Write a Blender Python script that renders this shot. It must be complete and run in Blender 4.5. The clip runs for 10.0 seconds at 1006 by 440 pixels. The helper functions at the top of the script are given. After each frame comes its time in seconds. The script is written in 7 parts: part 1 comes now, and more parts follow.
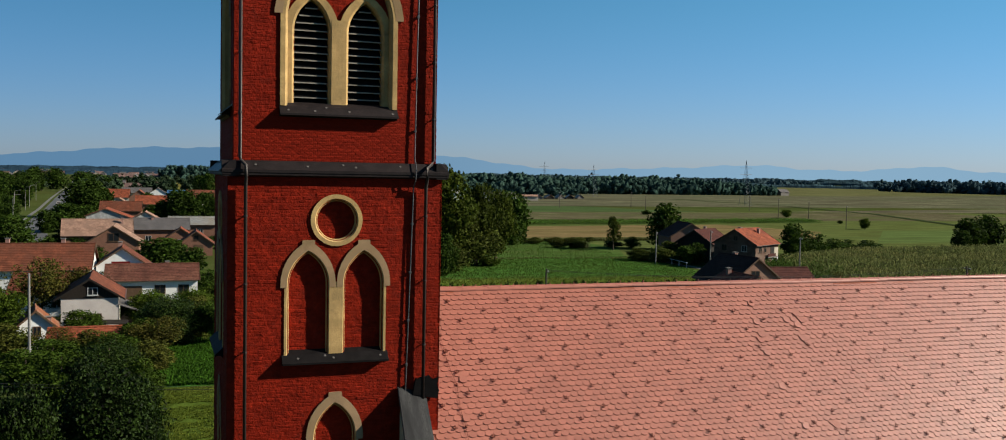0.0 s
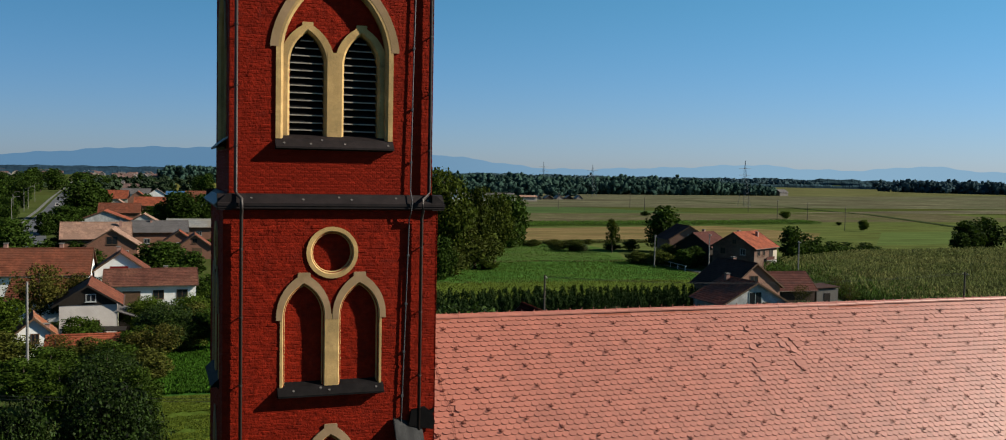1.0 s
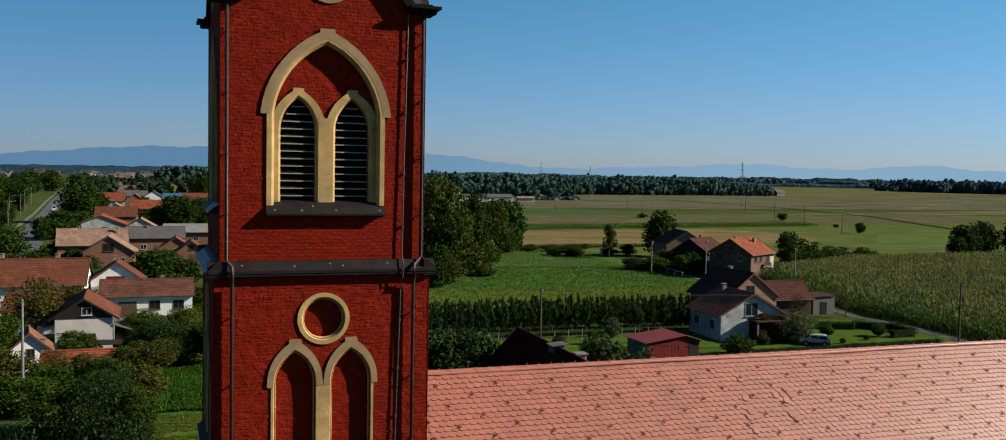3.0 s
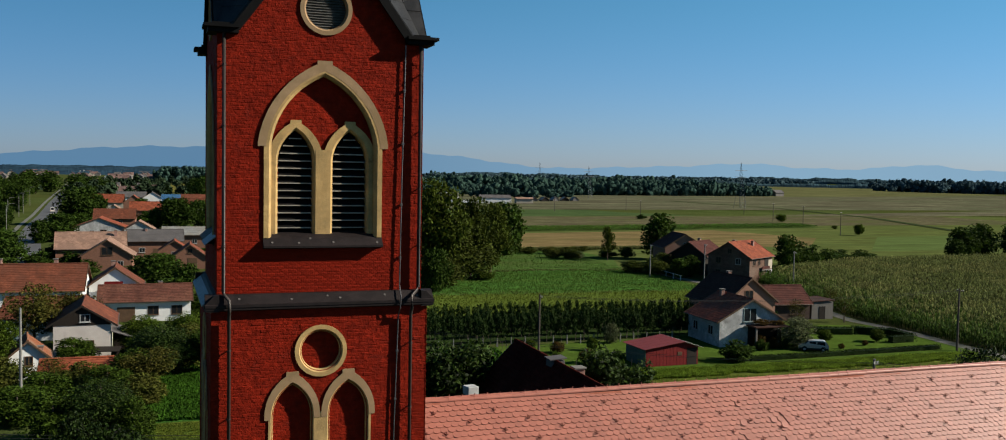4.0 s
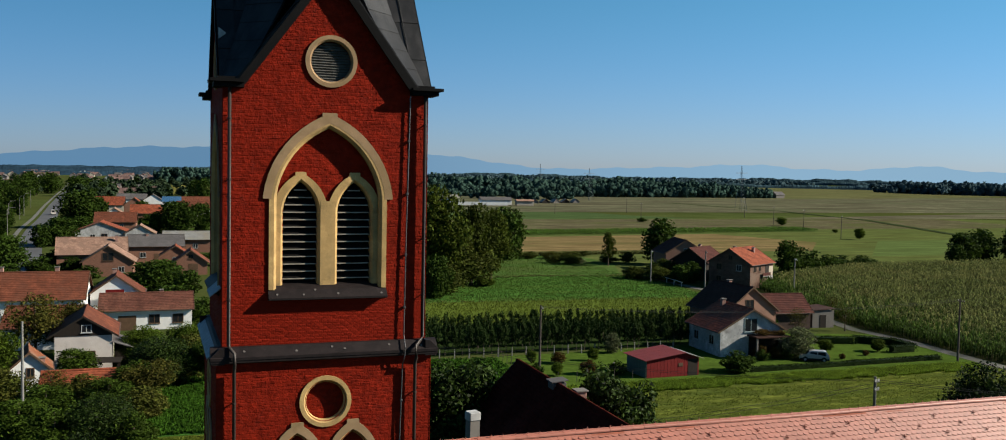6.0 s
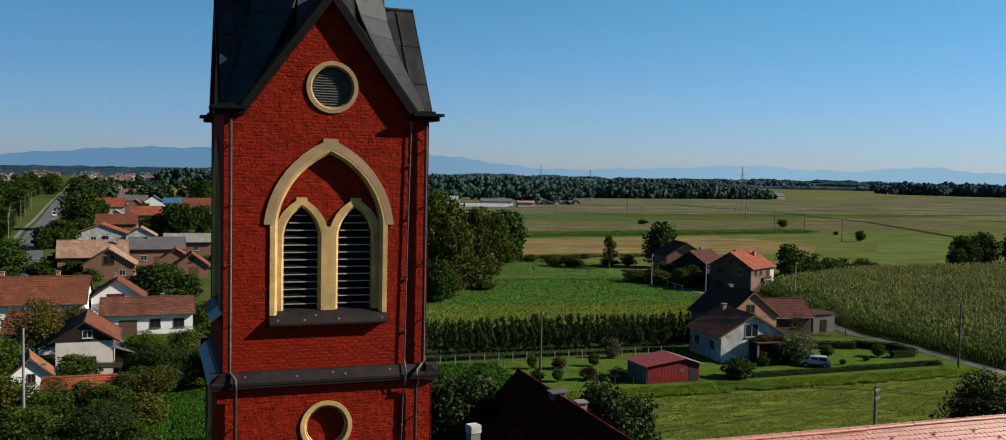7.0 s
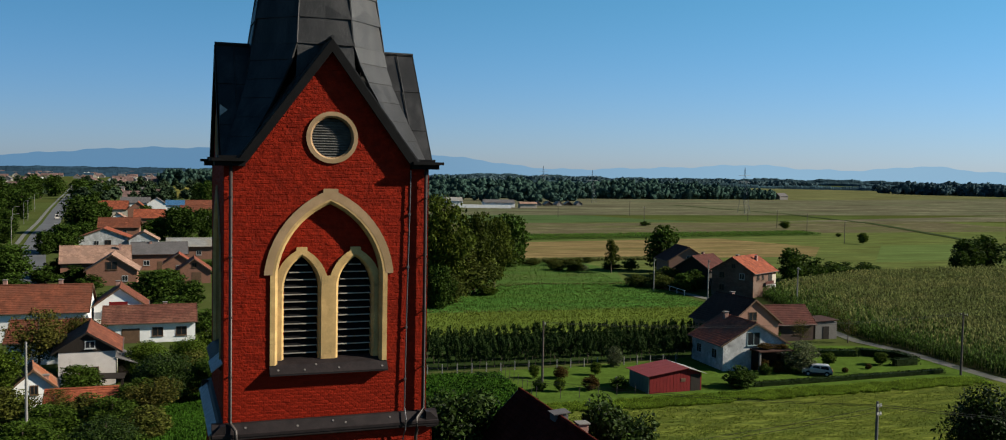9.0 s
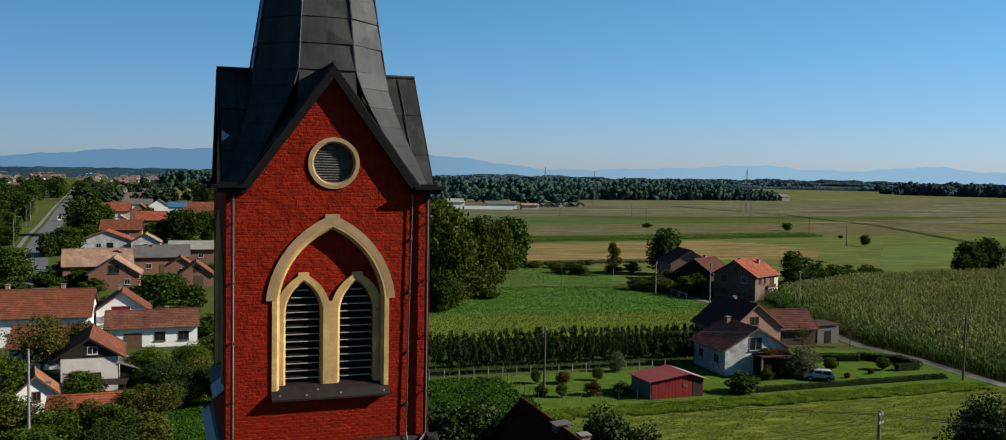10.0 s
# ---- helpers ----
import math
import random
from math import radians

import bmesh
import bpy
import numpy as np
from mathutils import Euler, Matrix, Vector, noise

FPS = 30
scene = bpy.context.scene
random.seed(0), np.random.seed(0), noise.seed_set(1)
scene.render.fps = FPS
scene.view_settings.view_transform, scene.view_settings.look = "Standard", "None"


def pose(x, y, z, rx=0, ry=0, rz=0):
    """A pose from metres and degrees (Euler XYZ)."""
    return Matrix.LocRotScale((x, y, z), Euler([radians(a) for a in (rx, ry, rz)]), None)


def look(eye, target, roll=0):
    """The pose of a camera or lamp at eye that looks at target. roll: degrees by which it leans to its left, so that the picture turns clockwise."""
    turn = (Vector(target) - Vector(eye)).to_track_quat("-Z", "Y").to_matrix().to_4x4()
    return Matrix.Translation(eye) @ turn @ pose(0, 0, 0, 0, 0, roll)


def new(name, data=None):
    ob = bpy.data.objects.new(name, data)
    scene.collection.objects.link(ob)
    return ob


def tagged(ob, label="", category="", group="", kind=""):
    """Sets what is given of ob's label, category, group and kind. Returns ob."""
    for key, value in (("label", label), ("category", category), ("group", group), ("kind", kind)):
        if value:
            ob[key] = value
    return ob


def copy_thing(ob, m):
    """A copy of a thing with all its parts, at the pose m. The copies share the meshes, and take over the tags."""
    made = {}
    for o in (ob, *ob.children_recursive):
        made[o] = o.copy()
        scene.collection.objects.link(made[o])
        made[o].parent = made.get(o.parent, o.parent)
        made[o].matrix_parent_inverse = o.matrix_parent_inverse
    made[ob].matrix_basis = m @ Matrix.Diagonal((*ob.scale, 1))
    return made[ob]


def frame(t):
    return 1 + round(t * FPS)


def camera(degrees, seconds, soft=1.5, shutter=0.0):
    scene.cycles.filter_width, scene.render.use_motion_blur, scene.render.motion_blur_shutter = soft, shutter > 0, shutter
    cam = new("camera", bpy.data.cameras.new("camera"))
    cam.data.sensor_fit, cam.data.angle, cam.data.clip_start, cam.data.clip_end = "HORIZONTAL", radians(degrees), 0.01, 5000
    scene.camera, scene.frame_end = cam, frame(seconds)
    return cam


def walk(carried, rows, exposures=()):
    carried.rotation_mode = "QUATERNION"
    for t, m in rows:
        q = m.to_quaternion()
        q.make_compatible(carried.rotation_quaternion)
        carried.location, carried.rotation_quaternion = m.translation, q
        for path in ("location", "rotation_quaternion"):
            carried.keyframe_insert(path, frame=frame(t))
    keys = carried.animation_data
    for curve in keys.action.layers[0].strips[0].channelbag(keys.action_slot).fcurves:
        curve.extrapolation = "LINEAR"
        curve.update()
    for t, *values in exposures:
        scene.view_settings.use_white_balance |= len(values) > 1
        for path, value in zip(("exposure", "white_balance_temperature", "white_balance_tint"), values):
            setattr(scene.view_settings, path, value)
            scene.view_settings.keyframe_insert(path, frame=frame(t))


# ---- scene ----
# Camera: a drone that rises beside the tower. Rows: seconds, eye, view direction target, roll.
cam = camera(55.8, 10.0, soft=1.0)
PATH = [
    (0.0, (0.845, -0.872, 19.107), (1.459, 1.028, 19.008), 1.1),
    (0.5, (0.885, -0.870, 19.496), (1.500, 1.031, 19.398), 1.1),
    (1.0, (0.920, -0.868, 19.897), (1.536, 1.032, 19.797), 1.1),
    (1.5, (0.951, -0.855, 20.303), (1.568, 1.045, 20.202), 1.1),
    (2.0, (0.984, -0.832, 20.708), (1.602, 1.068, 20.607), 1.1),
    (2.5, (1.030, -0.812, 21.105), (1.649, 1.087, 21.003), 1.08),
    (4.0, (1.103, -0.735, 22.275), (1.727, 1.165, 22.172), 1.04),
    (4.5, (1.080, -0.722, 22.614), (1.703, 1.176, 22.510), 1.04),
    (5.0, (1.042, -0.715, 22.910), (1.665, 1.184, 22.806), 1.06),
    (5.5, (1.009, -0.714, 23.203), (1.632, 1.184, 23.100), 1.1),
    (7.0, (0.983, -0.708, 24.105), (1.604, 1.191, 24.004), 1.15),
    (7.5, (1.008, -0.700, 24.400), (1.627, 1.199, 24.299), 1.15),
    (8.0, (1.028, -0.708, 24.702), (1.647, 1.191, 24.600), 1.12),
    (8.5, (1.033, -0.715, 25.005), (1.651, 1.185, 24.904), 1.08),
    (9.0, (1.031, -0.725, 25.305), (1.647, 1.175, 25.203), 1.06),
    (9.5, (1.032, -0.717, 25.607), (1.646, 1.184, 25.506), 1.06),
    (10.0, (1.032, -0.716, 25.904), (1.644, 1.185, 25.803), 1.04),
]
walk(cam, [(t, look(eye, target, roll)) for t, eye, target, roll in PATH], exposures=[(0.0, 1.12, 6200, 8), (2.5, 1.09, 6200, 8), (4.5, 1.08, 6200, 8), (5.5, 1.17, 6200, 8), (7.0, 1.21, 6200, 8), (8.5, 1.23, 6200, 8), (10.0, 1.28, 6200, 8)])

# Late-summer sun from the right and a little behind the camera, clear sky.
SUN_TO = Vector((0.826, -0.26, 0.5)).normalized()
sun_data = bpy.data.lights.new("sun", "SUN")
sun_data.energy, sun_data.angle, sun_data.color = 5.0, radians(0.55), (1.0, 0.90, 0.74)
sun = new("sun", sun_data)
sun.matrix_world = look(SUN_TO * 300, (0, 0, 0))
world = bpy.data.worlds.new("sky")
scene.world = world
world.use_nodes = True
wn = world.node_tree
sky = wn.nodes.new("ShaderNodeTexSky")
sky.sky_type, sky.sun_disc = "NISHITA", False
sky.sun_elevation, sky.sun_rotation = math.asin(SUN_TO.z), math.atan2(SUN_TO.x, SUN_TO.y)
sky.altitude, sky.air_density, sky.dust_density, sky.ozone_density = 100, 1.0, 0.2, 3.0
clear = wn.nodes.new("ShaderNodeMix")
clear.data_type, clear.blend_type = "RGBA", "MULTIPLY"
clear.inputs[0].default_value = 1.0
# the air is paler and greyer towards the horizon, and deeper blue away from the sun
up, low = wn.nodes.new("ShaderNodeTexCoord"), wn.nodes.new("ShaderNodeSeparateXYZ")
rise, air = wn.nodes.new("ShaderNodeMapRange"), wn.nodes.new("ShaderNodeMix")
rise.interpolation_type = "SMOOTHSTEP"
rise.inputs["From Min"].default_value, rise.inputs["From Max"].default_value = -0.02, 0.24
air.data_type = "RGBA"
air.inputs[6].default_value, air.inputs[7].default_value = (0.778, 0.965, 1.535, 1), (0.60, 1.19, 1.36, 1)
wn.links.new(up.outputs["Generated"], low.inputs[0])
wn.links.new(low.outputs[2], rise.inputs["Value"])
wn.links.new(rise.outputs[0], air.inputs[0])
side, away, dull = wn.nodes.new("ShaderNodeVectorMath"), wn.nodes.new("ShaderNodeMapRange"), wn.nodes.new("ShaderNodeMix")
side.operation = "DOT_PRODUCT"
side.inputs[1].default_value = (0.95, -0.31, 0)
away.interpolation_type = "SMOOTHSTEP"
away.inputs["From Min"].default_value, away.inputs["From Max"].default_value = -0.95, 0.3
dull.data_type, dull.blend_type = "RGBA", "MULTIPLY"
dull.inputs[0].default_value = 1.0
wn.links.new(up.outputs["Generated"], side.inputs[0])
wn.links.new(side.outputs["Value"], away.inputs["Value"])
wn.links.new(air.outputs[2], dull.inputs[6])
tint = wn.nodes.new("ShaderNodeMix")
tint.data_type = "RGBA"
tint.inputs[6].default_value, tint.inputs[7].default_value = (0.58, 0.61, 0.645, 1), (1.07, 1.035, 1.0, 1)
wn.links.new(away.outputs[0], tint.inputs[0])
wn.links.new(tint.outputs[2], dull.inputs[7])
wn.links.new(dull.outputs[2], clear.inputs[7])
wn.links.new(sky.outputs[0], clear.inputs[6])
wn.links.new(clear.outputs[2], wn.nodes["Background"].inputs[0])
wn.nodes["Background"].inputs[1].default_value = 0.0345

# ---- materials ----
def material(name, base, rough=0.85, metal=0.0, vary=0.25, scale=3.0, fine=40.0, bump=0.15, bump_dist=0.01,
             second=None, stain=0.0, isle=0.0, obrand=0.0, coat=0.0, sheen=0.0, translucent=0.0, spec=0.12, stretch=None):
    """A two-scale noise material: broad patches, fine grain, stains, and differences from piece to piece."""
    m = bpy.data.materials.new(name)
    m.use_nodes = True
    nt = m.node_tree
    n, l = nt.nodes, nt.links
    bsdf = n["Principled BSDF"]
    geo = n.new("ShaderNodeNewGeometry")
    tc = n.new("ShaderNodeTexCoord")
    coord = tc.outputs["Object"]
    if stretch:
        mp = n.new("ShaderNodeMapping")
        mp.inputs["Scale"].default_value = stretch
        l.new(coord, mp.inputs[0])
        coord = mp.outputs[0]

    def noise_node(sc, detail=5, rough_=0.6):
        t = n.new("ShaderNodeTexNoise")
        t.inputs["Scale"].default_value, t.inputs["Detail"].default_value, t.inputs["Roughness"].default_value = sc, detail, rough_
        l.new(coord, t.inputs["Vector"])
        return t

    def ramp(src, a, b):
        r = n.new("ShaderNodeMapRange")
        r.inputs["From Min"].default_value, r.inputs["From Max"].default_value = a, b
        l.new(src, r.inputs["Value"])
        return r.outputs[0]

    def mix(f, a, b, mode="MIX"):
        x = n.new("ShaderNodeMix")
        x.data_type, x.blend_type = "RGBA", mode
        if isinstance(f, float):
            x.inputs[0].default_value = f
        else:
            l.new(f, x.inputs[0])
        for sock, v in ((x.inputs[6], a), (x.inputs[7], b)):
            if isinstance(v, tuple):
                sock.default_value = (*v, 1)
            else:
                l.new(v, sock)
        return x.outputs[2]

    broad, grain = noise_node(scale), noise_node(fine, 3, 0.7)
    dark = tuple(c * (1 - vary) for c in base)
    light = tuple(min(1, c * (1 + vary)) for c in base)
    col = mix(ramp(broad.outputs[0], 0.36, 0.64), dark, light)
    if second:
        patch = noise_node(scale * 0.37, 4, 0.6)
        col = mix(ramp(patch.outputs[0], 0.46, 0.62), col, second)
    col = mix(ramp(grain.outputs[0], 0.42, 0.68), col, tuple(c * (1 - vary * 0.8) for c in base))
    if isle:
        v = n.new("ShaderNodeMapRange")
        v.inputs["To Min"].default_value, v.inputs["To Max"].default_value = 1 - isle, 1 + isle * 0.8
        l.new(geo.outputs["Random Per Island"], v.inputs["Value"])
        col = mix(1.0, col, v.outputs[0], "MULTIPLY")
    if obrand:
        oi = n.new("ShaderNodeObjectInfo")
        v = n.new("ShaderNodeMapRange")
        v.inputs["To Min"].default_value, v.inputs["To Max"].default_value = 1 - obrand, 1 + obrand * 0.8
        l.new(oi.outputs["Random"], v.inputs["Value"])
        col = mix(1.0, col, v.outputs[0], "MULTIPLY")
    if stain:
        st = noise_node(scale * 0.9, 8, 0.75)
        col = mix(ramp(st.outputs[0], 0.55, 0.75), col, mix(stain, col, (0.02, 0.018, 0.015)))
    l.new(col, bsdf.inputs["Base Color"])
    rr = n.new("ShaderNodeMapRange")
    rr.inputs["To Min"].default_value, rr.inputs["To Max"].default_value = max(0.02, rough - 0.12), min(1, rough + 0.12)
    l.new(grain.outputs[0], rr.inputs["Value"])
    l.new(rr.outputs[0], bsdf.inputs["Roughness"])
    bsdf.inputs["Metallic"].default_value = metal
    bsdf.inputs["Specular IOR Level"].default_value = spec
    bsdf.inputs["Coat Weight"].default_value = coat
    bsdf.inputs["Sheen Weight"].default_value = sheen
    if bump:
        b = n.new("ShaderNodeBump")
        b.inputs["Strength"].default_value, b.inputs["Distance"].default_value = bump, bump_dist
        add = n.new("ShaderNodeMath")
        add.operation = "ADD"
        l.new(broad.outputs[0], add.inputs[0])
        l.new(grain.outputs[0], add.inputs[1])
        l.new(add.outputs[0], b.inputs["Height"])
        l.new(b.outputs[0], bsdf.inputs["Normal"])
    if translucent:
        tr = n.new("ShaderNodeBsdfTranslucent")
        l.new(col, tr.inputs[0])
        ms = n.new("ShaderNodeMixShader")
        ms.inputs[0].default_value = translucent
        l.new(bsdf.outputs[0], ms.inputs[1])
        l.new(tr.outputs[0], ms.inputs[2])
        l.new(ms.outputs[0], n["Material Output"].inputs[0])
    return m


M = {}
M["brick"] = material("painted_brick", (0.152, 0.0096, 0.0031), 0.75, vary=0.28, scale=5.0, fine=12, bump=0.5, bump_dist=0.045, stain=0.3, isle=0.12, obrand=0.12, spec=0.04)
M["mortar"] = material("painted_joint", (0.146, 0.0092, 0.0030), 0.8, vary=0.2, scale=4, fine=40, bump=0.5, bump_dist=0.02, spec=0.03)
M["ochre"] = material("ochre_plaster", (0.365, 0.235, 0.095), 0.88, vary=0.2, scale=3.0, fine=30, bump=0.4, bump_dist=0.012, stain=0.5, second=(0.225, 0.152, 0.066))
M["hood"] = material("weathered_brown_plaster", (0.245, 0.158, 0.088), 0.9, vary=0.16, scale=2.2, fine=45, bump=0.25, bump_dist=0.006, stain=0.35, second=(0.185, 0.1221, 0.0592))
M["sill"] = material("weathered_sheet", (0.0118, 0.0084, 0.0082), 0.6, metal=0.0, vary=0.4, scale=4, fine=30, bump=0.2, stain=0.3, spec=0.12)
M["sill_dark"] = material("darker_weathered_sheet", (0.0062, 0.0050, 0.0050), 0.65, vary=0.4, scale=4, fine=30, bump=0.2, stain=0.3, spec=0.06)
M["zinc"] = material("bare_zinc_sheet", (0.26, 0.265, 0.27), 0.6, metal=0.1, vary=0.25, scale=5, fine=25, bump=0.2, spec=0.1)
M["spire"] = material("dark_standing_seam_sheet", (0.0105, 0.0099, 0.0096), 0.46, metal=0.0, vary=0.3, scale=1.6, fine=14, bump=0.3, bump_dist=0.03, isle=0.16, second=(0.027, 0.0254, 0.0245), stretch=(4.5, 4.5, 0.35), spec=0.17)
M["fascia"] = material("dark_painted_fascia", (0.0052, 0.0049, 0.0050), 0.7, spec=0.05, vary=0.2, scale=3, fine=30, bump=0.1)
M["pipe"] = material("dull_lead_pipe", (0.030, 0.023, 0.020), 0.5, metal=0.2, vary=0.2, scale=3, fine=30, bump=0.05, spec=0.25)
# slats near black for their shade, edge strips pale for sun on them
M["slat"] = material("weathered_shaded_louvre", (0.0065, 0.006, 0.0058), 0.85, spec=0.03, vary=0.3, scale=5, fine=60, bump=0.3, stain=0.3)
M["nosing"] = material("sunlit_slat_edge", (0.215, 0.19, 0.16), 0.7, vary=0.3, scale=5, fine=60, bump=0.2)
M["coping"] = material("dark_coping_sheet", (0.0115, 0.0112, 0.0115), 0.6, metal=0.0, second=(0.03, 0.029, 0.028), vary=0.45, scale=2.5, fine=20, bump=0.2, spec=0.1, stretch=(3, 0.6, 0.6))
M["sheet_black"] = material("near_black_sheet", (0.006, 0.0055, 0.0055), 0.8, vary=0.3, scale=5, fine=30, bump=0.2, spec=0.02)
# near-black backing stands for the unlit space behind the louvres
M["void"] = material("unlit_interior", (0.0022, 0.002, 0.002), 0.95, vary=0.2, scale=2, bump=0)
M["tile"] = material("terracotta_tile", (0.262, 0.0905, 0.0605), 0.5, vary=0.08, scale=1.2, fine=50, bump=0.25, bump_dist=0.005, isle=0.11, obrand=0.11, spec=0.28, stain=0.05)
M["tile_under"] = material("tile_shadow_layer", (0.22, 0.070, 0.042), 0.9, vary=0.2, scale=3, bump=0)
M["guard"] = material("brown_snow_guard", (0.105, 0.032, 0.021), 0.7, vary=0.2, scale=3, bump=0, spec=0.05)
M["nave_wall"] = material("pale_render", (0.407, 0.3478, 0.2442), 0.9, vary=0.12, scale=0.6, fine=20, bump=0.2)
M["conductor"] = material("conductor_wire", (0.0888, 0.0851, 0.0888), 0.4, metal=0.6, vary=0.1, scale=3, bump=0)


# ---- mesh tools ----
from mathutils.geometry import tessellate_polygon


class Shape:
    """Gathers vertices and faces, optionally through a matrix, and links them as one mesh object."""

    def __init__(self, m=None):
        self.v, self.f, self.m = [], [], m

    def add(self, vs, fs):
        o = len(self.v)
        if self.m is not None:
            vs = [tuple(self.m @ Vector(p)) for p in vs]
        self.v.extend(vs)
        self.f.extend([tuple(i + o for i in f) for f in fs])
        return self

    def box(self, x0, x1, y0, y1, z0, z1, c=0.0):
        if c <= 0:
            vs = [(x, y, z) for z in (z0, z1) for y in (y0, y1) for x in (x0, x1)]
            return self.add(vs, [(0, 2, 3, 1), (4, 5, 7, 6), (0, 1, 5, 4), (2, 6, 7, 3), (0, 4, 6, 2), (1, 3, 7, 5)])
        pts = [(x0 + c, y0), (x1 - c, y0), (x1, y0 + c), (x1, y1 - c), (x1 - c, y1), (x0 + c, y1), (x0, y1 - c), (x0, y0 + c)]
        mx, my = (x0 + x1) / 2, (y0 + y1) / 2
        k = lambda p: (p[0] + (c if p[0] < mx else -c) * 0.7, p[1] + (c if p[1] < my else -c) * 0.7)
        vs = [(*k(p), z0) for p in pts] + [(*p, z0 + c) for p in pts] + [(*p, z1 - c) for p in pts] + [(*k(p), z1) for p in pts]
        fs = [tuple(range(7, -1, -1)), tuple(range(24, 32))]
        for r in range(3):
            fs += [(r * 8 + i, r * 8 + (i + 1) % 8, r * 8 + 8 + (i + 1) % 8, r * 8 + 8 + i) for i in range(8)]
        return self.add(vs, fs)

    def prism(self, pts, axis, a, b):
        """A closed outline swept along an axis: 'x' takes (y, z), 'y' takes (x, z), 'z' takes (x, y)."""
        put = {"x": lambda p, t: (t, p[0], p[1]), "y": lambda p, t: (p[0], t, p[1]), "z": lambda p, t: (p[0], p[1], t)}[axis]
        n = len(pts)
        vs = [put(p, a) for p in pts] + [put(p, b) for p in pts]
        return self.add(vs, [tuple(range(n - 1, -1, -1)), tuple(range(n, 2 * n))] + [(i, (i + 1) % n, n + (i + 1) % n, n + i) for i in range(n)])

    def tube(self, pts, r, n=8, r1=None):
        """A round bar along a line of points, tapering to r1."""
        r1 = r if r1 is None else r1
        pts = [Vector(p) for p in pts]
        vs, fs = [], []
        for k, p in enumerate(pts):
            d = (pts[min(k + 1, len(pts) - 1)] - pts[max(k - 1, 0)]).normalized()
            up = Vector((0, 0, 1)) if abs(d.z) < 0.9 else Vector((1, 0, 0))
            a = d.cross(up).normalized()
            b = d.cross(a)
            rr = r + (r1 - r) * k / max(1, len(pts) - 1)
            vs += [tuple(p + (a * math.cos(q) + b * math.sin(q)) * rr) for q in (2 * math.pi * i / n for i in range(n))]
        for k in range(len(pts) - 1):
            fs += [(k * n + i, k * n + (i + 1) % n, (k + 1) * n + (i + 1) % n, (k + 1) * n + i) for i in range(n)]
        fs += [tuple(range(n - 1, -1, -1)), tuple(range((len(pts) - 1) * n, len(pts) * n))]
        return self.add(vs, fs)

    def ring(self, outer, inner, y0, y1, closed=False, edge=None, slope=0.0):
        """A band between two outlines (x, z) of equal length, from depth y0 back to y1; from edge it slopes back to inner."""
        n = len(outer)
        if edge:
            loops = [[(x, y, z) for x, z in line] for line, y in ((outer, y0), (edge, y0), (inner, y0 + slope), (inner, y1), (outer, y1))]
            fs = [(k * n + i, k * n + (i + 1) % n, (k + 1) % 5 * n + (i + 1) % n, (k + 1) % 5 * n + i) for k in range(5) for i in range(n if closed else n - 1)]
            if not closed:
                fs += [tuple(k * n for k in range(5)), tuple(k * n + n - 1 for k in range(5))]
            return self.add([p for loop in loops for p in loop], fs)
        vs = [(*p[:1], y, p[1]) for y in (y0, y1) for line in (outer, inner) for p in line]
        fs = []
        for i in range(n if closed else n - 1):
            j = (i + 1) % n
            fs += [(i, j, n + j, n + i), (2 * n + j, 2 * n + i, 3 * n + i, 3 * n + j),
                   (j, i, 2 * n + i, 2 * n + j), (n + i, n + j, 3 * n + j, 3 * n + i)]
        if not closed:
            fs += [(0, n, 3 * n, 2 * n), (n - 1, 3 * n - 1, 4 * n - 1, 2 * n - 1)]
        return self.add(vs, fs)

    def sheet(self, outer, holes, y):
        """A flat face at depth y with openings."""
        lines = [[Vector((p[0], p[1], 0)) for p in line] for line in (outer, *holes)]
        tris = tessellate_polygon(lines)
        return self.add([(p.x, y, p.y) for line in lines for p in line], [tuple(t) for t in tris])

    def reveal(self, hole, y0, y1):
        n = len(hole)
        return self.add([(p[0], y, p[1]) for y in (y0, y1) for p in hole], [(i, (i + 1) % n, n + (i + 1) % n, n + i) for i in range(n)])

    def mesh(self, name):
        me = bpy.data.meshes.new(name)
        me.from_pydata(self.v, [], self.f)
        me.validate()
        bm = bmesh.new()
        bm.from_mesh(me)
        if len(bm.faces) < 3000:
            bmesh.ops.remove_doubles(bm, verts=bm.verts, dist=0.0002)
            bmesh.ops.recalc_face_normals(bm, faces=bm.faces)
        bm.to_mesh(me)
        bm.free()
        return me


def part(name, shape, mat, parent=None, label="", smooth=False):
    """Links a shape as one mesh object under a thing or a part."""
    me = shape.mesh(name) if isinstance(shape, Shape) else shape
    if not me.materials:
        me.materials.append(mat)
    if smooth:
        me.polygons.foreach_set("use_smooth", [True] * len(me.polygons))
    ob = new(name, me)
    ob.parent = parent
    if label:
        ob["label"] = label
    return ob


def thing(name, label, category, m=None, group="", kind=""):
    ob = new(name)
    ob.empty_display_size = 0.2
    if m is not None:
        ob.matrix_basis = m
    return tagged(ob, label, category, group, kind)


def gothic(cx, half, z0, zs, za, n=10, flat=0.0):
    """A pointed-arch outline from the lower left foot over the apex to the lower right foot."""
    h = za - zs
    r = (half * half + h * h) / (2 * half)
    ang = math.atan2(h, r - half)
    left = [(cx - half + r - r * math.cos(ang * i / n), zs + r * math.sin(ang * i / n)) for i in range(n + 1)]
    # flat draws the arc towards its straight chord
    left = [(x + (cx - half + half * i / n - x) * flat, z + (zs + h * i / n - z) * flat) for i, (x, z) in enumerate(left)]
    line = [(cx - half, z0)] + left
    return line + [(2 * cx - x, z) for x, z in reversed(line[:-1])]


